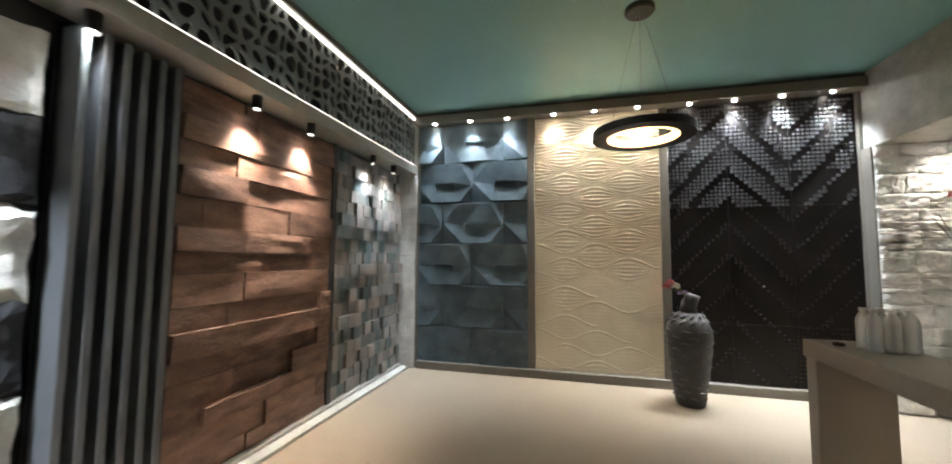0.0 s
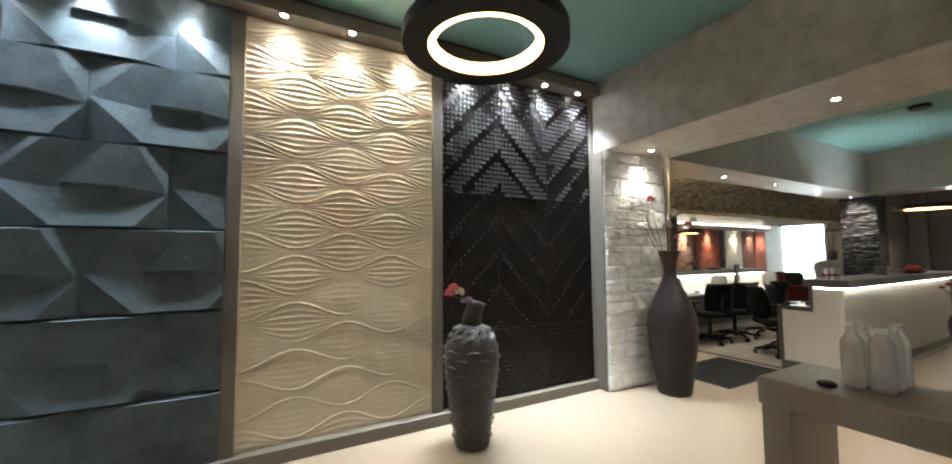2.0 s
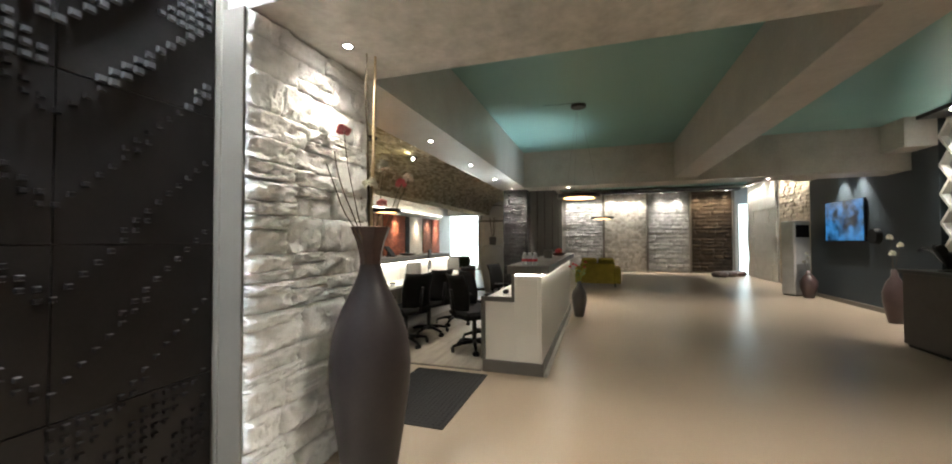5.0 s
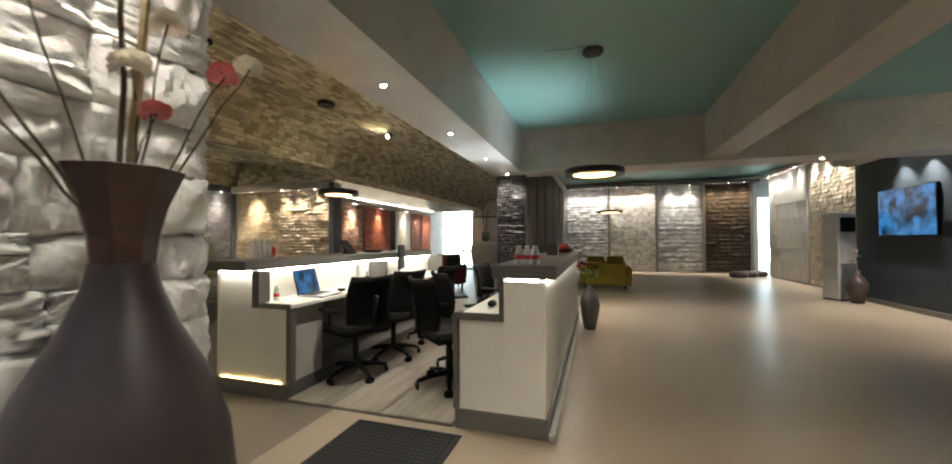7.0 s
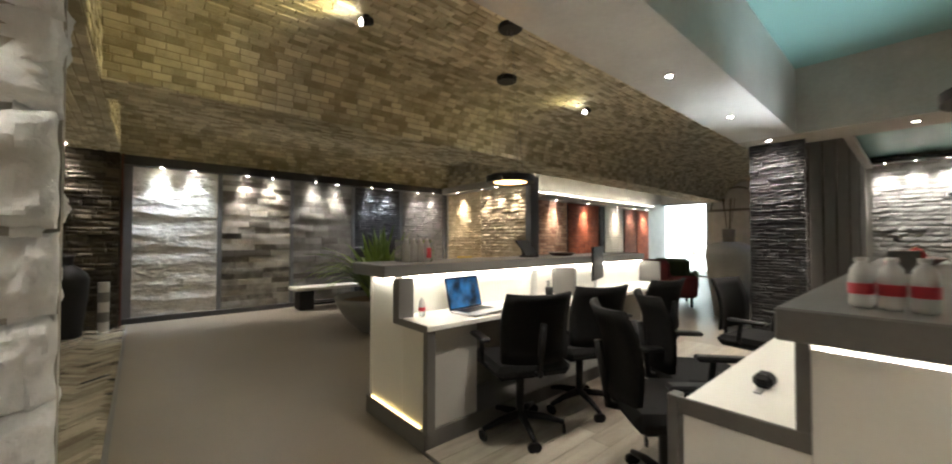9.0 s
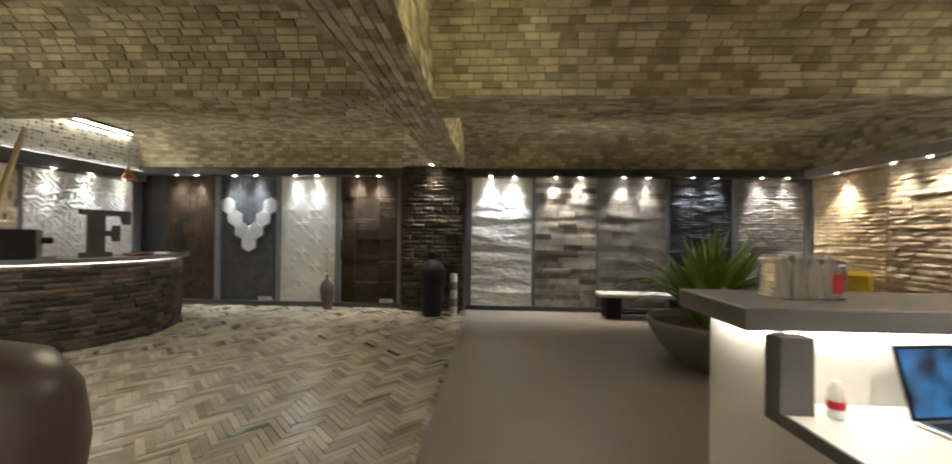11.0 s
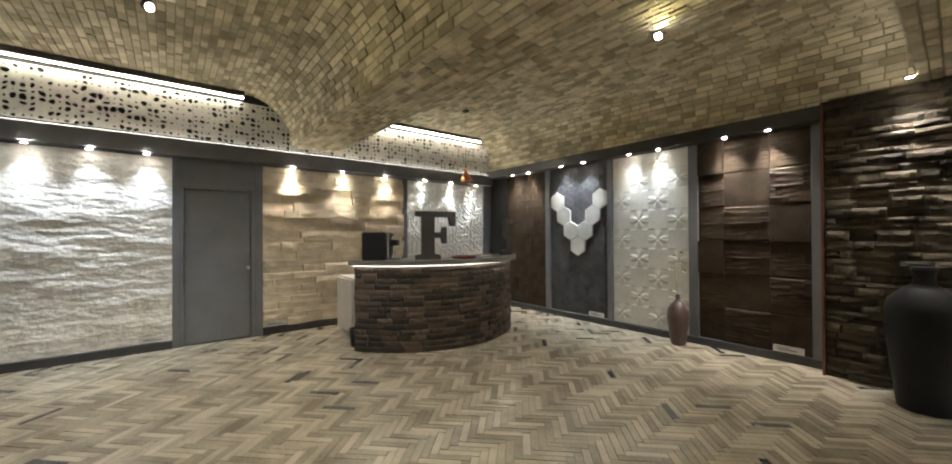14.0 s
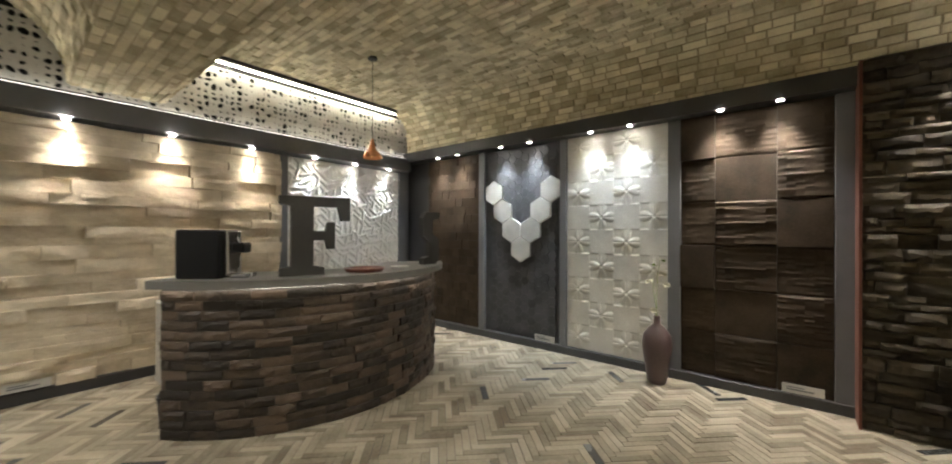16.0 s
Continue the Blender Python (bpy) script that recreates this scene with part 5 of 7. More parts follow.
desk = thing("reception_desk", "white reception desk with a grey counter above a lit worktop", "reception desk", group="reception desks")
L = 3.55
part("rear_panel", boxes((DX0, 5.34, 0.13, DX0 + L, 5.38, 1.03)), M["white_laminate"], desk)
part("end_panel", boxes((DX0 + 0.002, 4.90, 0.13, DX0 + 0.035, 5.338, 1.0)), M["white_laminate"], desk)
part("low_end_panel", boxes((DX0 + 0.002, 4.61, 0.13, DX0 + 0.035, 4.898, 0.745)), M["white_laminate"], desk)
part("inner_panel", boxes((DX0 + 0.06, 4.98, 0.77, DX0 + L, 5.01, 1.03)), M["white_laminate"], desk)
part("modesty_panel", boxes((DX0 + 0.04, 4.98, 0.06, DX0 + L, 5.01, 0.745)), M["taupe_laminate"], desk)
part("drawer_unit", boxes((DX0 + 0.04, 4.615, 0.13, DX0 + 0.42, 4.976, 0.745), bevel=0.003), surface("pale_grey_laminate", (0.40, 0.385, 0.36), (0.48, 0.465, 0.435), 0.4, 3, 70, 0.05, 0.001), desk, "pale grey drawer unit")
part("plinth", boxes((DX0 - 0.02, 4.60, 0, DX0 + L, 5.40, 0.128), bevel=0.003), M["grey_laminate"], desk)
part("counter", boxes((DX0 - 0.11, 4.95, 1.05, DX0 + L + 0.05, 5.46, 1.135), bevel=0.005), M["grey_laminate"], desk)
part("worktop", boxes((DX0 - 0.03, 4.55, 0.752, DX0 + L, 4.978, 0.782), bevel=0.003), M["white_laminate"], desk)
for x in (DX0 + 1.72, DX0 + L - 0.03):
    part("divider", boxes((x, 4.72, 0.784, x + 0.03, 4.978, 1.048)), M["grey_laminate"], desk)
edge_trim(desk, [(DX0 - 0.025, 4.56, 0.128, DX0 + 0.035, 4.608, 0.75), (DX0 - 0.045, 4.55, 0.745, DX0 - 0.032, 4.868, 0.79), (DX0 - 0.045, 4.87, 0.745, DX0 + 0.07, 4.948, 1.048)])
part("inner_end_panel", boxes((DX0 + 0.037, 4.942, 0.752, DX0 + 0.06, 5.338, 1.03)), M["white_laminate"], desk)
part("light_strip", boxes((DX0 + 0.05, 4.955, 1.040, DX0 + L, 4.975, 1.048), (DX0 - 0.03, 4.94, 1.036, DX0 - 0.012, 5.33, 1.044)), M["led"], desk, "white light strip under the counter")
part("low_light_strip", boxes((DX0 - 0.012, 4.67, 0.129, DX0 - 0.002, 5.33, 0.135)), M["led_warm"], desk, "yellow light strip along the plinth")

# timber floor of the desk enclosure
ground = thing("timber_floor", "grey-brown timber plank floor inside the desks", "floor", kind="structure")
part("bed", boxes((DX0 - 0.02, 3.17, 0.001, 8.9, 4.598, 0.012)), M["grey_laminate"], ground)
rnd = random.Random(12)
y = 3.175
plank_me = as_mesh("plank", box(bmesh.new(), 0, 0, 0, 1, 1, 1), T["wood_floor"])
while y < 4.46:
    x = DX0 - 0.015 - rnd.random() * 0.8
    while x < 8.88:
        a, b = max(x, DX0 - 0.015), min(x + 1.2, 8.88)
        if b - a > 0.05:
            ob = new("plank", plank_me)
            ob.parent = ground
            ob.matrix_basis = Matrix.Translation((a, y, 0.012)) @ Matrix.Diagonal((b - a - 0.003, 0.139, 0.010, 1))
        x += 1.2
    y += 0.1425


# ---- office chairs ----
def curved_sheet(w, h, thick, bulge, nx=8, nz=6):
    bm = bmesh.new()
    rows = []
    for side in (0, 1):
        rows.append([[bm.verts.new((w * (i / nx - 0.5) * (1 - 0.10 * (j / nz - 0.3) ** 2), bulge * (1 - (2 * i / nx - 1) ** 2) + thick * side - 0.04 * math.sin(j / nz * 3), h * j / nz)) for i in range(nx + 1)] for j in range(nz + 1)])
    for k, g in enumerate(rows):
        for j in range(nz):
            for i in range(nx):
                q = (g[j][i], g[j][i + 1], g[j + 1][i + 1], g[j + 1][i])
                bm.faces.new(q if k == 0 else q[::-1])
    a, b = rows
    rim = lambda g: g[0] + [g[j][nx] for j in range(1, nz + 1)] + g[nz][-2::-1] + [g[j][0] for j in range(nz - 1, 0, -1)]
    ra, rb = rim(a), rim(b)
    for i in range(len(ra)):
        k = (i + 1) % len(ra)
        bm.faces.new((ra[i], ra[k], rb[k], rb[i]))
    return bm


chair = thing("office_chair", "black mesh-backed swivel office chair on five castors", "chair", pose(5.52, 4.40, 0.022, 0, 0, 158), "office chairs")
part("seat", boxes((-0.26, -0.26, 0.42, 0.26, 0.24, 0.51), bevel=0.035), T["mesh_fabric"], chair)
ob = part("backrest", curved_sheet(0.46, 0.43, 0.03, 0.06), T["mesh_fabric"], chair, smooth=True)
ob.matrix_basis = pose(0, 0.20, 0.54, -10)
bm = bmesh.new()
tube(bm, [(0, 0.15, 0.44), (0, 0.28, 0.46), (0, 0.30, 0.60), (0, 0.33, 0.78)], 0.022, 8)
part("back_post", bm, M["black"], chair, smooth=True)
for s in (-1, 1):
    bm = bmesh.new()
    tube(bm, [(s * 0.22, 0.05, 0.45), (s * 0.29, 0.05, 0.50), (s * 0.29, 0.03, 0.64)], 0.016, 8)
    box(bm, s * 0.29 - 0.035, -0.14, 0.64, s * 0.29 + 0.035, 0.12, 0.668, bevel=0.01)
    part("armrest", bm, M["black"], chair)
bm = bmesh.new()
cyl(bm, 0, 0, 0.09, 0.43, 0.028)
part("gas_lift", bm, M["black_metal"], chair, smooth=True)
for i in range(5):
    a = radians(72 * i + 10)
    bm = bmesh.new()
    tube(bm, [(0.02 * math.cos(a), 0.02 * math.sin(a), 0.11), (0.16 * math.cos(a), 0.16 * math.sin(a), 0.10), (0.29 * math.cos(a), 0.29 * math.sin(a), 0.07)], [0.028, 0.022, 0.016], 8)
    leg = part("leg", bm, M["black"], chair, smooth=True)
    bm = bmesh.new()
    for s in (-1, 1):
        v = cyl(bm, 0, 0, -0.009, 0.009, 0.03, seg=16)
        bmesh.ops.rotate(bm, verts=v, cent=(0, 0, 0), matrix=Matrix.Rotation(1.5708, 3, "X"))
        bmesh.ops.rotate(bm, verts=v, cent=(0, 0, 0), matrix=Matrix.Rotation(a + 1.5708, 3, "Z"))
        bmesh.ops.translate(bm, verts=v, vec=(0.29 * math.cos(a) - s * 0.014 * math.sin(a), 0.29 * math.sin(a) + s * 0.014 * math.cos(a), 0.03))
    part("castor", bm, M["black"], leg)
for x, y, turn in ((6.16, 4.36, 160), (6.95, 4.26, 170), (5.56, 3.46, 48), (6.12, 3.50, 40), (7.4, 3.45, -10)):
    copy_thing(chair, pose(x, y, 0.022, 0, 0, turn))


# ---- things on the desks ----
def laptop(m):
    ob = thing("laptop", "open silver laptop with a blue lit screen", "laptop", m)
    part("keyboard_base", boxes((-0.18, -0.125, 0, 0.18, 0.125, 0.015), bevel=0.004), T["silver"], ob)
    part("keys", boxes((-0.15, -0.02, 0.0152, 0.15, 0.10, 0.0165)), M["black"], ob, "black keyboard")
    lid = part("lid", boxes((-0.18, -0.004, 0, 0.18, 0.004, 0.24), bevel=0.002), M["black"], ob)
    lid.matrix_basis = pose(0, 0.125, 0.012, -14)
    part("screen", boxes((-0.168, -0.0055, 0.012, 0.168, -0.0045, 0.228)), T["screen_blue"], lid, "glowing blue desktop picture")
    return ob


laptop(pose(5.44, 4.73, 0.782, 0, 0, 8))
ob = thing("laptop_cable", "thin grey charging cable lying on the worktop", "cable", pose(5.30, 4.62, 0.785))
part("cable", tube(bmesh.new(), [(0.0, 0.10, 0), (-0.03, 0.04, 0), (0.06, -0.01, 0), (0.16, -0.02, 0), (0.24, -0.05, 0), (0.27, -0.073, 0), (0.275, -0.078, -0.10), (0.27, -0.08, -0.30)], 0.003, 6), M["metal_grey"], ob, smooth=True)
ob = thing("computer_mouse", "small black computer mouse", "mouse", pose(5.76, 4.74, 0.782))
part("shell", boxes((-0.028, -0.045, 0, 0.028, 0.045, 0.026), bevel=0.012), M["black"], ob)
ob = thing("desktop_monitor", "black desktop monitor on a silver foot", "monitor", pose(7.15, 4.80, 0.782, 0, 0, 20))
part("panel", boxes((-0.25, -0.012, 0.12, 0.25, 0.012, 0.46), bevel=0.006), M["black"], ob)
part("foot", boxes((-0.10, -0.08, 0, 0.10, 0.08, 0.012), (-0.03, 0.013, 0.012, 0.03, 0.03, 0.30), bevel=0.003), T["silver"], ob)
ob = thing("acrylic_stand", "upright white acrylic sign holder", "sign holder", pose(6.20, 4.85, 0.782, 0, 0, 25))
part("sheet", boxes((-0.10, -0.003, 0.01, 0.10, 0.003, 0.26)), T["white_plastic"], ob)
part("foot", boxes((-0.10, -0.05, 0, 0.10, 0.05, 0.009)), T["white_plastic"], ob)
ob = thing("pen_cup", "small dark cup with pens", "pen cup", pose(6.42, 4.86, 0.782))
part("cup", lathe(bmesh.new(), [(0, 0), (0.032, 0), (0.036, 0.09), (0.031, 0.09), (0.028, 0.01), (0, 0.01)], 20), M["black"], ob, smooth=True)
for i in range(3):
    part("pen", tube(bmesh.new(), [(0.01 * i - 0.01, 0.006, 0.012), (0.03 * i - 0.03, 0.01 * i, 0.15)], 0.0035, 6), M["metal_grey"], ob)
ob = thing("monitor_stand_tablet", "black tablet terminal tilted on its stand", "tablet", pose(6.55, 5.18, 1.135, 0, 0, 195))
part("screen", boxes((-0.14, -0.008, 0, 0.14, 0.008, 0.19), bevel=0.004), M["black"], ob).matrix_basis = pose(0, 0, 0.018, 38)
part("stand", boxes((-0.08, -0.10, 0, 0.08, 0.04, 0.02), (-0.05, -0.09, 0.02, 0.05, -0.06, 0.11), bevel=0.003), M["black"], ob)
ob = thing("stone_dish", "shallow brown stone dish on the counter", "dish", pose(7.05, 5.18, 1.135))
part("dish", lathe(bmesh.new(), [(0, 0), (0.10, 0), (0.15, 0.035), (0.14, 0.037), (0.09, 0.012), (0, 0.012)], 28), T["mouth_brown"], ob, smooth=True)
ob = thing("key_ring", "bunch of keys with a patterned black fob", "keys", pose(5.25, 2.98, 0.782))
part("fob", boxes((-0.03, -0.03, 0, 0.05, 0.03, 0.05), bevel=0.015), M["black"], ob)
part("key", boxes((-0.09, -0.01, 0, -0.03, 0.01, 0.006)), T["silver"], ob)
red = bottle(0.128, 0.024, True)
red.matrix_basis = pose(4.97, 2.60, 1.135)
tagged(red, "small clear bottle with a red label on the counter")
for dx, dy in ((0, 0.055), (0.0, 0.11), (0.055, 0.0), (0.055, 0.055), (0.055, 0.11)):
    copy_thing(red, pose(4.97 + dx, 2.60 + dy, 1.135))
tray = thing("bottle_box", "clear plastic pack of water bottles on the counter", "bottle pack", pose(5.20, 5.24, 1.135))
part("wrap", boxes((-0.13, -0.09, 0, 0.13, 0.09, 0.17), bevel=0.012), clear("shrink_film", (0.98, 0.98, 0.98), 0.06, 1.05), tray)
part("wrapper", boxes((0.06, -0.094, 0.03, 0.10, -0.0905, 0.11)), T["label_red"], tray, "red printed label")
for i in range(4):
    copy_thing(first, pose(5.11 + i * 0.063, 5.21, 1.135))
lone = copy_thing(red, pose(5.03, 4.86, 0.782))
ob = thing("wooden_boat_bowl", "long brown wooden bowl with orange ornaments", "bowl", pose(7.7, 2.62, 1.135))
bm = bmesh.new()
lathe(bm, [(0, 0), (0.08, 0.0), (0.15, 0.05), (0.14, 0.055), (0.06, 0.02), (0, 0.02)], 28)
bmesh.ops.scale(bm, vec=(2.2, 1, 1), verts=bm.verts)
part("bowl", bm, T["wood_tray"], ob, smooth=True)
for i in range(5):
    bm = bmesh.new()
    lathe(bm, [(0, 0.02), (0.035, 0.04), (0.045, 0.075), (0.03, 0.11), (0, 0.125)], 14, 0.004, -0.18 + i * 0.085, 0.0)
    part("ornament", bm, T["orange"] if i % 2 else T["red_petal"], ob, smooth=True)
ob = thing("grey_box", "small grey upright box on the counter", "box", pose(6.6, 2.66, 1.135))
part("box", boxes((-0.05, -0.06, 0, 0.05, 0.06, 0.12), bevel=0.003), M["grey_laminate"], ob)

# ---- small grey vase with red tulips on the hall floor ----
vase = thing("floor_vase", "small grey glazed vase with red tulips", "vase", pose(8.25, 2.31, 0))
part("body", lathe(bmesh.new(), [(0, 0), (0.075, 0), (0.085, 0.02), (0.13, 0.25), (0.14, 0.36), (0.12, 0.46), (0.06, 0.55), (0.035, 0.60), (0.04, 0.64), (0.034, 0.64), (0.028, 0.6), (0, 0.58)], 40), T["grey_vase"], vase, smooth=True)
for i, (x, y, z) in enumerate(((0.05, 0.1, 0.95), (-0.06, 0.04, 0.93), (0.08, -0.12, 0.98), (0.0, 0.16, 0.9), (-0.05, -0.1, 0.9))):
    spray(vase, (0, 0, 0.6), (x, y, z), 0.004, 0.02, 80 + i, T["leaf"])
    blossom(vase, (x, y, z), 0.035, T["red_petal"], 80 + i)
bm = bmesh.new()
rnd = random.Random(6)
for i in range(14):
    a = rnd.uniform(0, 6.28)
    p = Vector((0.05 * math.cos(a), 0.05 * math.sin(a), rnd.uniform(0.7, 0.85)))
    d = Vector((math.cos(a), math.sin(a), 0.6)) * 0.1
    s = Vector((-math.sin(a), math.cos(a), 0)) * 0.025
    v = [bm.verts.new(q) for q in (p, p + d * 0.5 + s, p + d, p + d * 0.5 - s)]
    bm.faces.new(v)
part("leaves", bm, T["leaf"], vase)


# ---- ring lamps ----
def ring_lamp(x, y, z, radius, ceiling):
    ob = thing("ring_lamp", "black ring pendant lamp with a warm glowing inner ring", "pendant lamp", pose(x, y, z), "ring pendant lamps")
    w = radius * 0.30
    body = lathe(bmesh.new(), [(radius - w, 0.0), (radius, 0.0), (radius, 0.055), (radius - w, 0.055), (radius - w, 0.0)], 64)
    smooth_sharp(part("ring", body, M["black_metal"], ob))
    part("diffuser", lathe(bmesh.new(), [(radius - w - 0.002, 0.004), (radius - w - 0.002, 0.05), (radius - w - 0.03, 0.05), (radius - w - 0.03, 0.004), (radius - w - 0.002, 0.004)], 64), M["ring_led"], ob, "warm glowing diffuser ring")
    for i in range(3):
        a = radians(120 * i + 20)
        part("wire", tube(bmesh.new(), [((radius - w / 2) * math.cos(a), (radius - w / 2) * math.sin(a), 0.05), (0.02 * math.cos(a), 0.02 * math.sin(a), ceiling - z - 0.02)], 0.0015, 5), M["metal_grey"], ob)
    part("canopy", lathe(bmesh.new(), [(0, ceiling - z - 0.04), (0.10, ceiling - z - 0.04), (0.11, ceiling - z - 0.03), (0.11, ceiling - z), (0, ceiling - z)], 32), M["black_metal"], ob)
    return ob


ring_lamp(0.03, 2.06, 2.34, 0.36, CEIL)
ring_lamp(6.68, 2.22, 2.00, 0.31, CEIL)
ring_lamp(6.05, 5.00, 1.82, 0.215, BRICK_CEIL - 0.01)
ring_lamp(15.2, 1.83, 2.15, 0.40, FAR_CEIL)
ob = thing("loose_cable", "loose thin cable along the teal ceiling", "cable", pose(6.68, 2.22, CEIL - 0.004))
part("cable", tube(bmesh.new(), [(-0.11, 0.02, 0), (-0.16, 0.14, -0.012), (-0.12, 0.28, -0.004), (-0.18, 0.40, -0.01), (-0.14, 0.5, -0.002)], 0.003, 6), M["black"], ob)
ob = thing("ceiling_canopy", "black ceiling rose on the brick vault", "ceiling fitting", pose(6.82, 5.80, BRICK_CEIL - 0.012))
part("disc", lathe(bmesh.new(), [(0, -0.05), (0.11, -0.05), (0.12, -0.03), (0.12, 0), (0, 0)], 32), M["black_metal"], ob)


# ---- adjustable spots on the brick vault ----
def vault_spot(x, y, target, power, floor_target, up=5):
    z = BRICK_CEIL - 0.015
    ob = thing("vault_spot", "small black adjustable spot fixed to the brick vault", "spotlight", pose(x, y, z), "vault spots")
    bm = bmesh.new()
    cyl(bm, 0, 0, -0.03, 0, 0.03, seg=20)
    part("base", bm, M["black_metal"], ob)
    bm = bmesh.new()
    d = (Vector(target) - Vector((x, y, z))).normalized()
    tube(bm, [Vector((0, 0, -0.05)) - d * 0.05, Vector((0, 0, -0.05)) + d * 0.05], 0.035, 20)
    part("can", bm, M["black_metal"], ob)
    bm = bmesh.new()
    tube(bm, [Vector((0, 0, -0.05)) + d * 0.051, Vector((0, 0, -0.05)) + d * 0.053], 0.028, 20)
    part("lens", bm, M["lens"], ob, "glowing lens")
    p = Vector((x, y, z - 0.05)) + d * 0.075
    spot_lamp(p.x, p.y, p.z, target, up, 130, (1.0, 0.85, 0.38), 1.0, 0.03)
    spot_lamp(p.x, p.y, p.z - 0.03, floor_target, power, 125, (1.0, 0.96, 0.87), 1.0, 0.04)


vault_spot(1.27, 9.08, (1.9, 8.2, 2.75), 30, (0.3, 7.3, 0))
vault_spot(-1.0, 5.40, (-0.1, 5.7, 2.75), 52, (-0.6, 5.8, 0))
vault_spot(4.9, 9.0, (3.7, 8.7, 2.80), 8, (4.4, 7.4, 0), 8)
vault_spot(5.0, 5.70, (3.8, 5.8, 2.80), 5, (4.0, 6.3, 0), 8)
vault_spot(8.44, 5.75, (7.4, 5.9, 2.75), 20, (7.2, 6.2, 0))

# ---- brown globe vase with a bamboo stick, behind the pier ----
vase = thing("globe_vase", "large round-shouldered brown floor vase with a bamboo stick", "vase", pose(2.70, 4.24, 0) @ Matrix.Diagonal((0.78, 0.78, 1.04, 1)))
part("body", lathe(bmesh.new(), [(0, 0), (0.17, 0), (0.18, 0.03), (0.24, 0.40), (0.30, 0.75), (0.315, 0.86), (0.295, 0.98), (0.23, 1.06), (0.12, 1.095), (0.07, 1.10), (0.06, 1.10), (0.05, 1.02), (0, 1.0)], 56), T["wine_vase"], vase, smooth=True)
for i, (x, y, z) in enumerate(((-0.07, 0.255, 1.59),)):
    part("stick", tube(bmesh.new(), [(0, 0, 1.02), (x * 0.5, y * 0.5, 1.30), (x, y, z)], [0.010, 0.009, 0.007], 7), T["stem_pale"], vase, smooth=True)

# ---- curved stone-clad bar ----
BX, BY, BR = -2.15, 8.45, 1.45
A0, A1 = radians(-58.5), radians(50)


def arc_slab(r0, r1, z0, z1, a0, a1, n=40):
    bm = bmesh.new()
    g = []
    for i in range(n + 1):
        a = a0 + (a1 - a0) * i / n
        g.append([bm.verts.new((r * math.cos(a), r * math.sin(a), z)) for r, z in ((r0, z0), (r1, z0), (r1, z1), (r0, z1))])
    for p, q in zip(g, g[1:]):
        for k in range(4):
            bm.faces.new((p[k], q[k], q[(k + 1) % 4], p[(k + 1) % 4]))
    bm.faces.new(g[0][::-1])
    bm.faces.new(g[-1])
    return bm


S["bar_brick"] = surface("dark_bar_brick", (0.012, 0.008, 0.005), (0.086, 0.060, 0.042), 0.6, 6, 50, 0.7, 0.008, vary=1.0)
bar = thing("bar_counter", "curved bar clad in dark brown brick slips with a lit edge", "bar counter", pose(BX, BY, 0))
smooth_sharp(part("core", arc_slab(BR - 0.12, BR - 0.022, 0, 0.995, A0, A1), S["backing"], bar))
smooth_sharp(part("worktop", arc_slab(BR - 0.55, BR + 0.075, 1.005, 1.06, A0 - 0.015, A1 + 0.05), M["grey_laminate"], bar))
part("end_panel", boxes((0, -0.02, 0, 0.40, 0.02, 0.995), bevel=0.002), M["metal_grey"], bar).matrix_basis = pose((BR - 0.52) * math.cos(A0), (BR - 0.52) * math.sin(A0), 0, 0, 0, -58.5)
part("end_panel", boxes((0, -0.02, 0, 0.40, 0.02, 0.995), bevel=0.002), M["metal_grey"], bar).matrix_basis = pose((BR - 0.52) * math.cos(A1), (BR - 0.52) * math.sin(A1), 0, 0, 0, 50)
part("light_strip", arc_slab(BR + 0.014, BR + 0.028, 0.9985, 1.0045, A0, A1), M["led_bar"], bar, "thin light strip under the worktop")
slips = [as_mesh("brick", unit_piece("split", 130 + i, 6, 3), S["bar_brick"]) for i in range(6)]
rnd = random.Random(14)
arc = BR * (A1 - A0)
rows = 15
for r in range(rows):
    s = -rnd.random() * 0.2
    while s < arc:
        w = rnd.uniform(0.15, 0.26)
        a, b = max(s, 0), min(s + w, arc)
        if b - a > 0.03:
            t = A0 + (a + b) / 2 / BR
            ob = new("brick", rnd.choice(slips))
            ob.parent = bar
            ob.matrix_basis = pose((BR - 0.024) * math.cos(t), (BR - 0.024) * math.sin(t), r * 0.0655 + 0.004, 0, 0, math.degrees(t) + 90) @ Matrix.Translation((-(b - a) / 2 + 0.002, 0, 0)) @ Matrix.Diagonal((b - a - 0.005, rnd.uniform(0.008, 0.036), 0.0605, 1))
        s += w

fridge = thing("bar_fridge", "low grey cabinet fridge behind the bar", "fridge", pose(-2.30, 7.71, 0))
part("body", boxes((-0.30, -0.25, 0.03, 0.28, 0.27, 0.78), bevel=0.01), M["plaster"], fridge)
part("door", boxes((-0.29, -0.285, 0.05, 0.27, -0.252, 0.76), bevel=0.01), M["plaster"], fridge)
part("foot", boxes((-0.27, -0.2, 0, 0.25, 0.22, 0.03)), M["black"], fridge)
bin_ = thing("waste_bin", "small black waste bin beside the bar", "bin", pose(-1.62, 7.34, 0))
part("bin_body", lathe(bmesh.new(), [(0, 0), (0.075, 0), (0.09, 0.20), (0.084, 0.20), (0.07, 0.01), (0, 0.01)], 24), M["black"], bin_, smooth=True)
part("rim", lathe(bmesh.new(), [(0.088, 0.196), (0.096, 0.20), (0.096, 0.215), (0.086, 0.215), (0.088, 0.196)], 24), M["black_metal"], bin_)


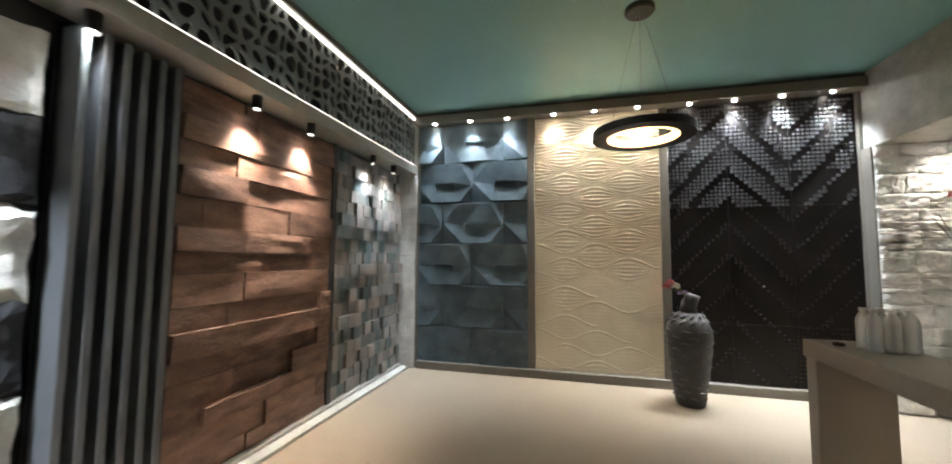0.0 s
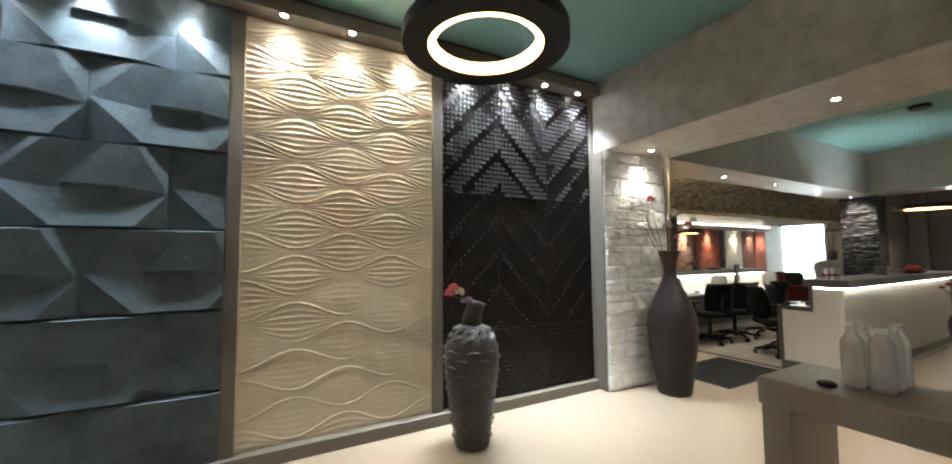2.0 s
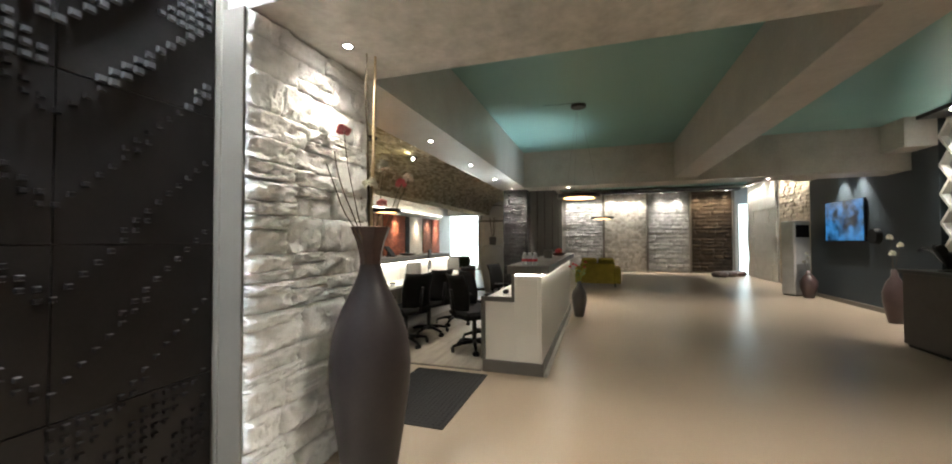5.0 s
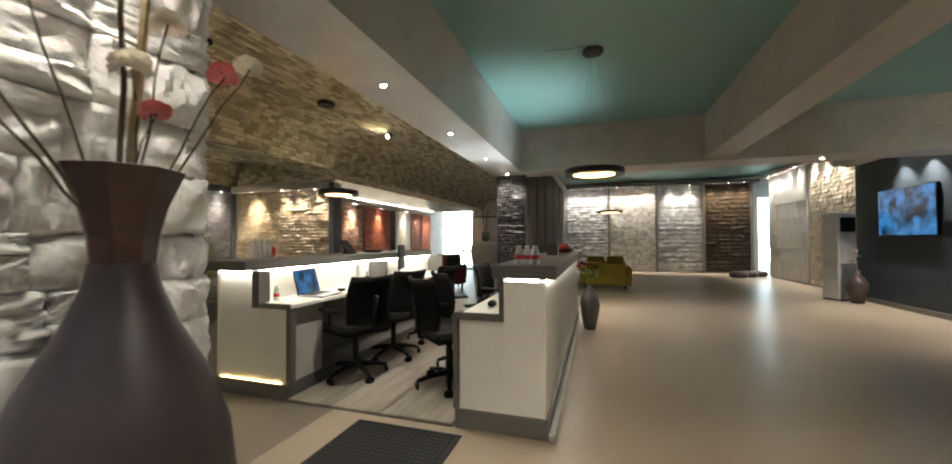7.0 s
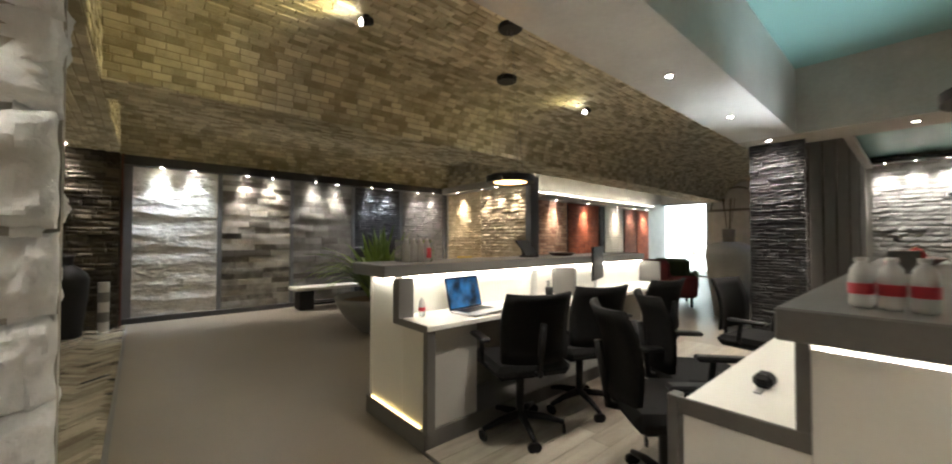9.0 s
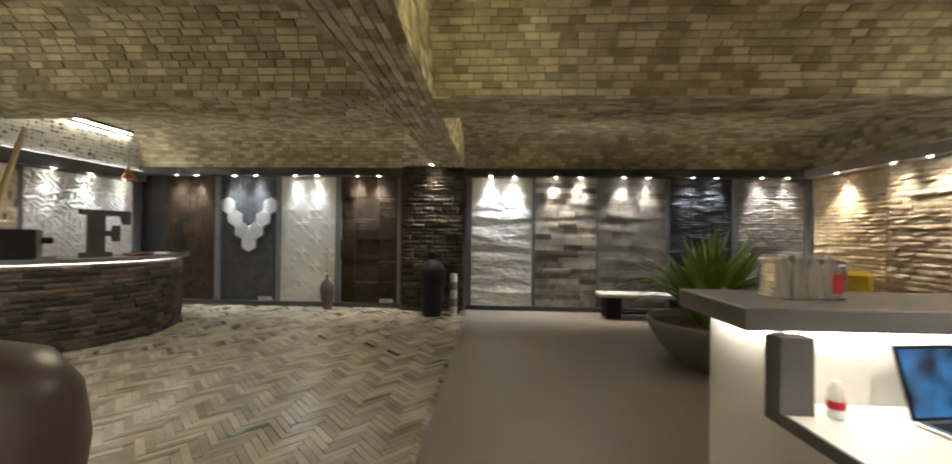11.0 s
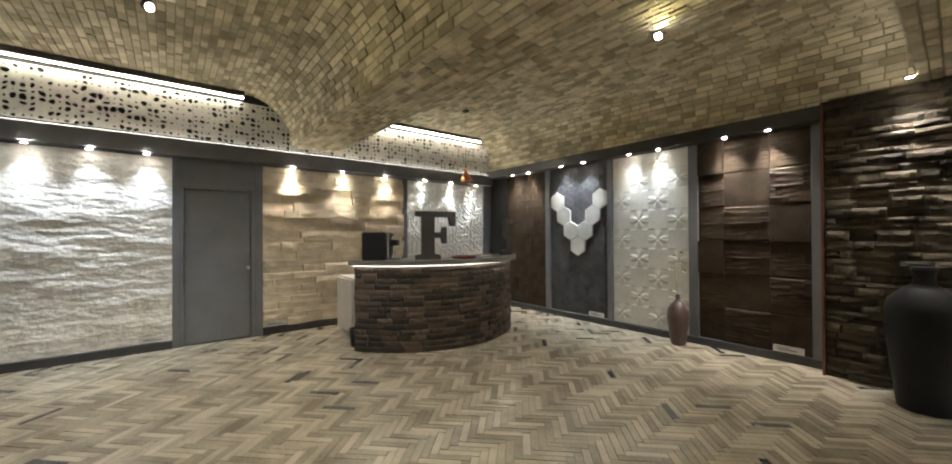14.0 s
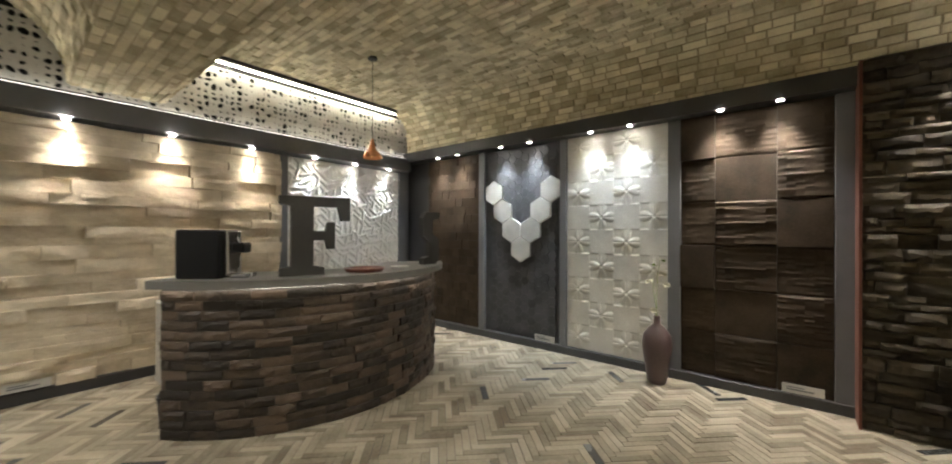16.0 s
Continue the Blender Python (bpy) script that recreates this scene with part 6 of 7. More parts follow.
def letter(name, label, strokes, m, depth=0.07):
    ob = thing(name, label, "sign letter", m)
    bm = bmesh.new()
    for ring in strokes:
        f = [bm.verts.new((x, -depth / 2, z)) for x, z in ring]
        g = [bm.verts.new((x, depth / 2, z)) for x, z in ring]
        bm.faces.new(f)
        bm.faces.new(g[::-1])
        for i in range(len(ring)):
            k = (i + 1) % len(ring)
            bm.faces.new((f[i], g[i], g[k], f[k]))
    part("letter_body", bm, T["letter"], ob)
    return ob


F_SHAPE = [(0, 0), (0.30, 0), (0.30, 0.055), (0.225, 0.07), (0.225, 0.255), (0.31, 0.255), (0.325, 0.19), (0.375, 0.19), (0.375, 0.39), (0.325, 0.39), (0.31, 0.325), (0.225, 0.325), (0.225, 0.505), (0.40, 0.505), (0.425, 0.40), (0.485, 0.40), (0.485, 0.575), (0, 0.575), (0, 0.52), (0.075, 0.505), (0.075, 0.07), (0, 0.055)]
letter("letter_f", "large charcoal slab-serif letter F standing on the bar", [F_SHAPE], pose(-0.985, 7.80, 1.06, 0, 0, 72))
S_SHAPE = [(0, 0), (0.16, 0), (0.20, 0.05), (0.20, 0.25), (0.12, 0.30), (0.12, 0.44), (0.20, 0.46), (0.20, 0.52), (0.04, 0.52), (0, 0.46), (0, 0.28), (0.08, 0.22), (0.08, 0.08), (0, 0.06)]
letter("letter_ornament", "large grey curled letter shape seen edge-on on the bar", [S_SHAPE], pose(-1.02, 9.18, 1.06, 0, 0, 85))
mach = thing("coffee_machine", "black capsule coffee machine with chrome front", "coffee machine", pose(-1.32, 7.47, 1.06, 0, 0, 45))
part("housing", boxes((-0.14, -0.13, 0.0, 0.14, 0.15, 0.33), bevel=0.012), M["black"], mach)
part("front", boxes((0.142, -0.08, 0.02, 0.175, 0.09, 0.32), bevel=0.006), T["chrome"], mach, "chrome front plate")
part("spout", boxes((0.176, -0.06, 0.17, 0.26, 0.06, 0.24), bevel=0.01), M["black"], mach)
part("drip_tray", boxes((0.176, -0.07, 0.0, 0.29, 0.07, 0.03), bevel=0.005), T["chrome"], mach)
ob = thing("serving_tray", "round red-brown wooden tray on the bar", "tray", pose(-0.86, 8.42, 1.06))
part("tray_body", lathe(bmesh.new(), [(0, 0), (0.14, 0), (0.165, 0.03), (0.155, 0.032), (0.135, 0.012), (0, 0.012)], 36), T["wood_tray"], ob, smooth=True)
ob = thing("saucer", "small pale dish on the bar", "dish", pose(-0.86, 8.78, 1.06))
part("dish", lathe(bmesh.new(), [(0, 0), (0.05, 0), (0.085, 0.018), (0.08, 0.02), (0.045, 0.008), (0, 0.008)], 28), T["white_plastic"], ob, smooth=True)
pend = thing("cone_pendant", "small copper cone pendant lamp on a black cord", "pendant lamp", pose(-1.62, 9.03, 2.16))
part("shade", lathe(bmesh.new(), [(0.105, 0), (0.095, 0.03), (0.045, 0.09), (0.022, 0.15), (0.015, 0.20), (0, 0.20), (0.01, 0.19), (0.04, 0.088), (0.09, 0.028), (0.10, 0)], 32), T["copper"], pend, smooth=True)
part("cord", tube(bmesh.new(), [(0, 0, 0.2), (0, 0, 1.04)], 0.003, 6), M["black"], pend)
part("canopy", lathe(bmesh.new(), [(0, 1.04), (0.05, 1.045), (0.05, 1.075), (0, 1.075)], 24), M["black_metal"], pend)
part("bulb", lathe(bmesh.new(), [(0, 0.015), (0.03, 0.03), (0.03, 0.055), (0, 0.08)], 20), M["led_warm"], pend, "warm bulb", smooth=True)

# ---- vases along the bar room's north wall ----
vase = thing("orchid_vase", "small brown bottle vase with a white orchid", "vase", pose(0.85, 10.40, 0))
part("body", lathe(bmesh.new(), [(0, 0), (0.075, 0), (0.08, 0.015), (0.11, 0.20), (0.13, 0.34), (0.12, 0.44), (0.07, 0.51), (0.032, 0.54), (0.028, 0.60), (0.034, 0.615), (0.024, 0.615), (0, 0.58)], 36), T["wine_vase"], vase, smooth=True)
for i, (x, z) in enumerate(((0.03, 1.15), (-0.03, 0.95))):
    spray(vase, (0, 0, 0.58), (x, -0.02, z), 0.004, 0.02, 90 + i, T["leaf"])
for i, (x, z) in enumerate(((-0.06, 0.92), (0.05, 1.0), (-0.02, 0.66), (0.09, 0.90), (-0.02, 1.08), (0.06, 1.12))):
    blossom(vase, (x, -0.03, z), 0.035 if i < 4 else 0.02, T["white_petal"] if i < 4 else T["leaf"], 95 + i)
vase = thing("amphora", "large matt black amphora with a narrow lidded neck", "vase", pose(2.83, 10.05, 0))
part("body", lathe(bmesh.new(), [(0, 0), (0.145, 0), (0.155, 0.02), (0.19, 0.35), (0.215, 0.60), (0.22, 0.76), (0.195, 0.84), (0.11, 0.93), (0.065, 0.96)], 48), T["amphora_black"], vase, smooth=True)
part("neck", lathe(bmesh.new(), [(0.065, 0.96), (0.06, 0.985), (0.06, 1.04), (0.072, 1.06), (0.072, 1.09), (0, 1.095)], 32), T["amphora_black"], vase, smooth=True)
ob = thing("striped_post", "short white and grey striped cylinder by the amphora", "cylinder", pose(3.18, 10.20, 0))
for i in range(5):
    bm = bmesh.new()
    cyl(bm, 0, 0, i * 0.14, (i + 1) * 0.14, 0.062, seg=28)
    part("band", bm, M["plaster_white"] if i % 2 == 0 else M["grey_laminate"], ob, smooth=False)
bench = thing("bench", "white slab bench on black block feet", "bench", pose(5.68, 10.02, 0))
part("seat", boxes((0, 0, 0.36, 1.75, 0.42, 0.42), bevel=0.008), M["plaster"], bench)
part("foot", boxes((0.10, 0.06, 0, 0.36, 0.36, 0.358), bevel=0.01), M["black"], bench)
part("foot", boxes((1.40, 0.06, 0, 1.66, 0.36, 0.358), bevel=0.01), M["black"], bench)
part("rail", boxes((0.36, 0.16, 0.06, 1.40, 0.24, 0.10)), M["black"], bench)

# ---- planter with a spiky palm ----
pot = thing("bowl_planter", "wide grey concrete bowl planted with a spiky green palm", "planter", pose(6.22, 7.78, 0) @ Matrix.Diagonal((1.14, 1.14, 1.06, 1)))
part("bowl", lathe(bmesh.new(), [(0, 0), (0.24, 0), (0.27, 0.02), (0.44, 0.20), (0.54, 0.38), (0.56, 0.46), (0.545, 0.475), (0.52, 0.46), (0.48, 0.36), (0, 0.34)], 56), T["bowl"], pot, smooth=True)
bm = bmesh.new()
lathe(bm, [(0, 0.42), (0.2, 0.425), (0.4, 0.41), (0.508, 0.40), (0.5, 0.36)], 40, 0.006)
part("soil", bm, T["soil"], pot)
rnd = random.Random(44)
for k in range(3):
    bm = bmesh.new()
    for i in range(44):
        a, lean, ln = rnd.uniform(0, 6.28), rnd.uniform(0.12, 1.2), rnd.uniform(0.70, 1.10)
        c = Vector((rnd.uniform(-0.12, 0.12), rnd.uniform(-0.12, 0.12), 0.42))
        d, side = Vector((math.cos(a), math.sin(a), 0)), Vector((-math.sin(a), math.cos(a), 0))
        prev = None
        for s in range(7):
            f = s / 6
            p = c + d * (ln * math.sin(lean) * f * (0.6 + 0.4 * f)) + Vector((0, 0, ln * math.cos(lean * f) * f - 0.12 * lean * f * f))
            w = 0.044 * (1 - f) ** 0.6 * (0.5 + min(f * 4, 0.5)) + 0.0008
            cur = (bm.verts.new(p - side * w), bm.verts.new(p + Vector((0, 0, -0.006))), bm.verts.new(p + side * w))
            if prev:
                bm.faces.new((prev[0], prev[1], cur[1], cur[0]))
                bm.faces.new((prev[1], prev[2], cur[2], cur[1]))
            prev = cur
    part("foliage", bm, T["leaf"], pot, smooth=True)

# ---- lounge and hall furniture ----
sofa = thing("sofa", "olive-green boxy sofa with thick arms", "sofa", pose(13.5, 2.0, 0) @ Matrix.Diagonal((1, 0.8, 1, 1)), "sofas")
part("base", boxes((-0.45, -0.62, 0.10, 0.45, 0.62, 0.38), bevel=0.02), T["olive"], sofa)
part("backrest", boxes((-0.50, -0.62, 0.10, -0.28, 0.62, 0.72), bevel=0.04), T["olive"], sofa)
for s in (-1, 1):
    part("arm", boxes((-0.45, s * 0.72 - 0.10, 0.10, 0.45, s * 0.72 + 0.10, 0.58), bevel=0.03), T["olive"], sofa)
    part("cushion", boxes((-0.26, s * 0.31 - 0.29, 0.38, 0.46, s * 0.31 + 0.29, 0.50), bevel=0.04), T["olive"], sofa)
    part("back_cushion", boxes((-0.28, s * 0.31 - 0.29, 0.50, -0.08, s * 0.31 + 0.29, 0.86), bevel=0.06), T["olive"], sofa)
    part("leg", boxes((-0.40, s * 0.62 - 0.03, 0, -0.34, s * 0.62 + 0.03, 0.10), (0.34, s * 0.62 - 0.03, 0, 0.40, s * 0.62 + 0.03, 0.10)), M["black"], sofa)


def armchair(m, fabric, label):
    ob = thing("armchair", label, "armchair", m, "lounge armchairs")
    part("seat", boxes((-0.33, -0.33, 0.20, 0.33, 0.33, 0.44), bevel=0.05), fabric, ob)
    part("backrest", boxes((-0.36, 0.22, 0.20, 0.36, 0.40, 0.92), bevel=0.07), fabric, ob)
    for s in (-1, 1):
        part("arm", boxes((s * 0.36 - 0.07, -0.32, 0.20, s * 0.36 + 0.07, 0.30, 0.62), bevel=0.05), fabric, ob)
    for sx in (-1, 1):
        for sy in (-1, 1):
            part("leg", boxes((sx * 0.28 - 0.02, sy * 0.26 - 0.02, 0, sx * 0.28 + 0.02, sy * 0.26 + 0.02, 0.20)), M["black"], ob)
    return ob


armchair(pose(9.05, 9.35, 0, 0, 0, 150) @ Matrix.Diagonal((0.55, 0.6, 1.03, 1)), T["yellow"], "bright yellow upholstered armchair by the ochre panels")
armchair(pose(11.6, 5.9, 0, 0, 0, 60), T["maroon"], "maroon upholstered lounge armchair")
armchair(pose(12.6, 6.2, 0, 0, 0, 100), T["dark_green"], "dark green upholstered lounge armchair")
jar = thing("tall_jar", "large pale grey jar holding a pot of dry sticks", "jar", pose(11.2, 4.75, 0))
part("body", lathe(bmesh.new(), [(0, 0), (0.22, 0), (0.26, 0.3), (0.33, 0.8), (0.36, 1.05), (0.33, 1.2), (0.22, 1.27), (0, 1.28)], 44), M["plaster_white"], jar, smooth=True)
pot = thing("stick_pot", "small grey pot with dry sticks on the jar", "vase", pose(11.2, 4.75, 1.28))
part("pot", lathe(bmesh.new(), [(0, 0), (0.09, 0), (0.10, 0.22), (0.09, 0.22), (0.08, 0.02), (0, 0.02)], 24), T["grey_vase"], pot, smooth=True)
for i in range(5):
    part("stick", tube(bmesh.new(), [(0, 0, 0.03), (0.10 * math.cos(i * 1.3), 0.10 * math.sin(i * 1.3), 0.75)], 0.006, 6), T["stem"], pot)

# small arched wall piece by the glazed opening
arch = thing("arched_panel", "pale tiled panel with an arched metal top", "wall panel", pose(18.46, 6.55, 0, 0, 0, -90))
part("panel_body", boxes((-0.75, 0, 0.1, 0.75, 0.04, 2.30)), S["white_star"], arch)
part("arch", tube(bmesh.new(), [(0.75 * math.cos(radians(a)), -0.02, 2.32 + 0.75 * math.sin(radians(a))) for a in range(0, 181, 12)], 0.03, 8), M["taupe_laminate"], arch)
part("sill", boxes((-0.8, -0.10, 2.28, 0.8, 0.0, 2.36)), M["taupe_laminate"], arch)

# glazed opening to the garden
win = thing("window_1", "tall glazed opening onto a bright garden", "window", pose(18.6, 8.40, 0, 0, 0, -90), kind="structure")
part("window_frame", boxes((-0.95, -0.03, 0, -0.90, 0.03, 2.66), (0.90, -0.03, 0, 0.95, 0.03, 2.66), (-0.90, -0.03, 2.60, 0.90, 0.03, 2.66), (-0.90, -0.03, 0, 0.90, 0.03, 0.06)), M["metal_grey"], win)
part("pane", boxes((-0.90, -0.004, 0.06, 0.90, 0.004, 2.60)), M["glass"], win).visible_shadow = False
structure("backdrop_garden", boxes((24.0, 3.0, -0.4, 24.1, 14.0, 6.0)), M["outside"], "bright hazy garden beyond the glass", "backdrop")
structure("ground", boxes((19.9, -20, -0.5, 60, 30, -0.15)), surface("garden_gravel", (0.25, 0.26, 0.2), (0.4, 0.4, 0.33), 0.9, 3, 40, 0.4), "pale ground outside", "ground")
for x, y, h in ((22.6, 8.3, 1.9), (22.9, 9.4, 1.3)):
    bush = thing("garden_shrub", "small leafy green shrub outside the glass", "shrub", pose(x, y, -0.15))
    part("trunk", tube(bmesh.new(), [(0, 0, 0), (0.03, 0, h * 0.3), (0.0, 0.03, h * 0.5)], [0.05, 0.04, 0.03], 8), T["stem"], bush)
    bm = bmesh.new()
    rnd = random.Random(int(h * 10))
    for i in range(260):
        p = Vector((rnd.gauss(0, 0.28), rnd.gauss(0, 0.28), h * 0.72 + rnd.gauss(0, h * 0.15)))
        d = Vector((rnd.uniform(-1, 1), rnd.uniform(-1, 1), rnd.uniform(-0.3, 1))).normalized() * 0.12
        s = d.cross(Vector((0.3, 0.4, 0.9))).normalized() * 0.035
        bm.faces.new([bm.verts.new(q) for q in (p, p + d * 0.5 + s, p + d, p + d * 0.5 - s)])
    part("crown", bm, T["leaf"], bush)

# ---- television wall ----
tv = thing("television", "wall-mounted television showing a blue city picture", "television", wall_pose("south", 12.0, -3.155, 1.36))
part("housing", boxes((0, -0.05, 0, 1.38, 0, 0.88), bevel=0.006), M["black"], tv)
part("screen", boxes((0.012, -0.054, 0.012, 1.368, -0.051, 0.868)), picture("television_picture", 5, 0.13), tv, "glowing blue picture")
ob = thing("wall_speaker", "small round black speaker on the wall", "speaker", wall_pose("south", 10.35, -3.16, 1.45))
bm = bmesh.new()
v = cyl(bm, 0, 0, 0, 0.09, 0.16, 0.14, 28)
bmesh.ops.rotate(bm, verts=v, cent=(0, 0, 0), matrix=Matrix.Rotation(1.5708, 3, "X"))
part("cabinet", bm, M["black"], ob)
for x in (11.35, 10.75):
    downlight(x, -2.95, BEAM + 0.30)
    spot_lamp(x, -2.95, BEAM + 0.28, (x, -3.12, 0.5), 40, 80, NEUTRAL, 0.8, 0.02)
structure("wall_soffit_television", boxes((8.9, -3.16, BEAM + 0.302, 12.8, -2.75, CEIL)), M["plaster"], "grey soffit over the television wall", "soffit")
trim("trim_base_television", [(8.9, -3.16, 0, 12.8, -3.13, 0.09)], M["taupe_laminate"], "grey skirting board", 0.003)
ac = thing("air_conditioner", "white floor-standing air conditioner with a black display", "air conditioner", pose(12.66, -2.78, 0, 0, 0, -60))
part("cabinet", boxes((-0.26, -0.17, 0.02, 0.26, 0.17, 1.86), bevel=0.02), T["white_plastic"], ac)
part("foot", boxes((-0.24, -0.15, 0, 0.24, 0.15, 0.02)), M["black"], ac)
part("display", boxes((-0.21, -0.176, 1.45, 0.21, -0.171, 1.76)), M["black"], ac, "black louvre panel")
part("grille", boxes(*[(-0.21, -0.176, 0.10 + i * 0.05, 0.21, -0.171, 0.125 + i * 0.05) for i in range(14)]), T["silver"], ac, "grey intake grille")
vase = thing("floor_vase", "dark wine-brown bellied vase with white blooms", "vase", pose(12.15, -2.82, 0))
part("body", lathe(bmesh.new(), [(0, 0), (0.10, 0), (0.17, 0.25), (0.175, 0.38), (0.12, 0.5), (0.05, 0.58), (0.05, 0.66), (0.04, 0.66), (0, 0.6)], 36), T["wine_vase"], vase, smooth=True)
for i, (x, y, z) in enumerate(((0.05, 0, 1.05), (-0.08, 0.03, 0.95), (0.02, 0.08, 0.85))):
    spray(vase, (0, 0, 0.6), (x, y, z), 0.004, 0.02, 180 + i, T["stem"])
    blossom(vase, (x, y, z), 0.05, T["white_petal"], 180 + i)
other = copy_thing(vase, pose(9.15, -2.72, 0, 0, 0, 60) @ Matrix.Diagonal((0.9, 0.9, 1.35, 1)))
tagged(other, "tall dark wine-brown vase with white blooms")
for x, y, r in ((17.5, -2.35, 0.28), (17.8, -2.75, 0.27), (18.15, -3.15, 0.27)):
    ob = thing("pouf", "low round dark brown pouf", "pouf", pose(x, y, 0), "poufs")
    part("cushion", lathe(bmesh.new(), [(0, 0), (r * 0.8, 0), (r, 0.07), (r, 0.13), (r * 0.8, 0.2), (0, 0.21)], 28), T["wine_vase"], ob, smooth=True)
# bright glazed slot beside the far panels
win = thing("window_2", "narrow glazed slot glowing with daylight", "window", pose(19.24, -3.72, 0.03, 0, 0, -90), kind="structure")
part("pane", boxes((-0.20, 0, 0, 0.20, 0.01, 2.82)), glow("daylight_slot", (0.75, 0.92, 0.95), 0.8), win)
part("window_frame", boxes((-0.25, -0.03, 0, -0.20, 0.02, 2.87), (0.20, -0.03, 0, 0.25, 0.02, 2.87), (-0.20, -0.03, 2.82, 0.20, 0.02, 2.87)), M["plaster_white"], win)

# ---- black counter and white lattice on the hall's south side ----
cnt = thing("display_counter", "long dark brown stone counter with a black top", "counter", pose(3.9, -2.45, 0))
part("body", boxes((0, 0, 0.04, 3.55, 0.62, 0.95), bevel=0.006), surface("dark_counter_stone", (0.045, 0.038, 0.034), (0.085, 0.074, 0.066), 0.5, 6, 50, 0.3, 0.005), cnt)
part("worktop", boxes((-0.03, -0.03, 0.952, 3.58, 0.66, 1.0), bevel=0.005), M["metal_dark"], cnt)
part("plinth", boxes((0.03, 0.03, 0, 3.52, 0.59, 0.04)), M["black"], cnt)
ob = thing("black_plate", "round black plate on the counter", "plate", pose(5.75, -2.1, 1.0))
part("plate_body", lathe(bmesh.new(), [(0, 0), (0.13, 0), (0.20, 0.03), (0.19, 0.033), (0.12, 0.012), (0, 0.012)], 32), M["black"], ob, smooth=True)
sculpture = thing("leaf_sculpture", "black metal sculpture of curled leaves on the counter", "sculpture", pose(7.02, -2.02, 1.0))
part("foot", lathe(bmesh.new(), [(0, 0), (0.09, 0), (0.09, 0.015), (0.02, 0.03), (0, 0.03)], 24), M["black_metal"], sculpture)
for i in range(9):
    a, lift = i * 0.70, 0.14 + 0.03 * (i % 4)
    bm, prev = bmesh.new(), None
    for k in range(6):
        f = k / 5
        p = Vector((math.cos(a) * 0.26 * f, math.sin(a) * 0.26 * f, 0.03 + lift * math.sin(f * 2.4) + 0.10 * f))
        side = Vector((-math.sin(a), math.cos(a), 0)) * 0.05 * math.sin(0.3 + f * 2.7)
        cur = [bm.verts.new(p - side), bm.verts.new(p + Vector((0, 0, -0.012))), bm.verts.new(p + side)]
        if prev:
            bm.faces.new((prev[0], prev[1], cur[1], cur[0]))
            bm.faces.new((prev[1], prev[2], cur[2], cur[1]))
        prev = cur
    part("leaf", bm, M["black_metal"], sculpture, smooth=True)
lat = thing("lattice_cladding", "white three-dimensional diamond lattice panel", "wall panel", wall_pose("south", 8.88, -3.25, 0.95))
part("backing", boxes((0, 0, 0, 3.6, 0.03, 2.40)), M["plaster"], lat)
meshes = {}
for s in (-1, 1):
    bm = bmesh.new()
    box(bm, -0.021, -0.10, -0.145, 0.021, 0, 0.145)
    bmesh.ops.rotate(bm, verts=bm.verts, cent=(0, 0, 0), matrix=Matrix.Rotation(s * radians(38), 3, "Y"))
    meshes[s] = as_mesh("bar", bm, S["white_relief"])
for i in range(20):
    for j in range(10):
        ob = new("bar", meshes[1 if (i + j) % 2 else -1])
        ob.parent = lat
        ob.matrix_basis = Matrix.Translation((0.09 + i * 0.178, 0, 0.13 + j * 0.226))
trim("trim_head_south", [(4.5, -3.3, 3.30, 8.9, -2.9, CEIL)], M["metal_dark"], "dark head rail over the lattice")
wash(wall_pose("south", 8.8, -3.2, 0.9), 3.5, 2.38, 4, 30, NEUTRAL, out=0.22, lean=0.12)

# ---- black cylinder lights under the gallery soffit ----
for y, power, colour in ((0.20, 8, COOL), (1.15, 48, (1.0, 0.87, 0.74)), (1.72, 48, (1.0, 0.87, 0.74)), (2.75, 22, COOL), (3.23, 22, COOL)):
    ob = thing("cylinder_downlight", "black cylinder downlight under the soffit", "downlight", pose(W1 + 0.16, y, 2.555), "cylinder downlights")
    part("can", lathe(bmesh.new(), [(0.028, -0.095), (0.033, -0.095), (0.033, 0), (0, 0), (0, -0.07), (0.028, -0.07), (0.028, -0.095)], 24), M["black_metal"], ob)
    part("lens", lathe(bmesh.new(), [(0, -0.076), (0.027, -0.076), (0.027, -0.072), (0, -0.072)], 20), M["lens"], ob, "glowing lens")
    spot_lamp(W1 + 0.16, y, 2.474, (W1 + 0.06, y, 1.474), power, 80, colour, 1.0, 0.03)

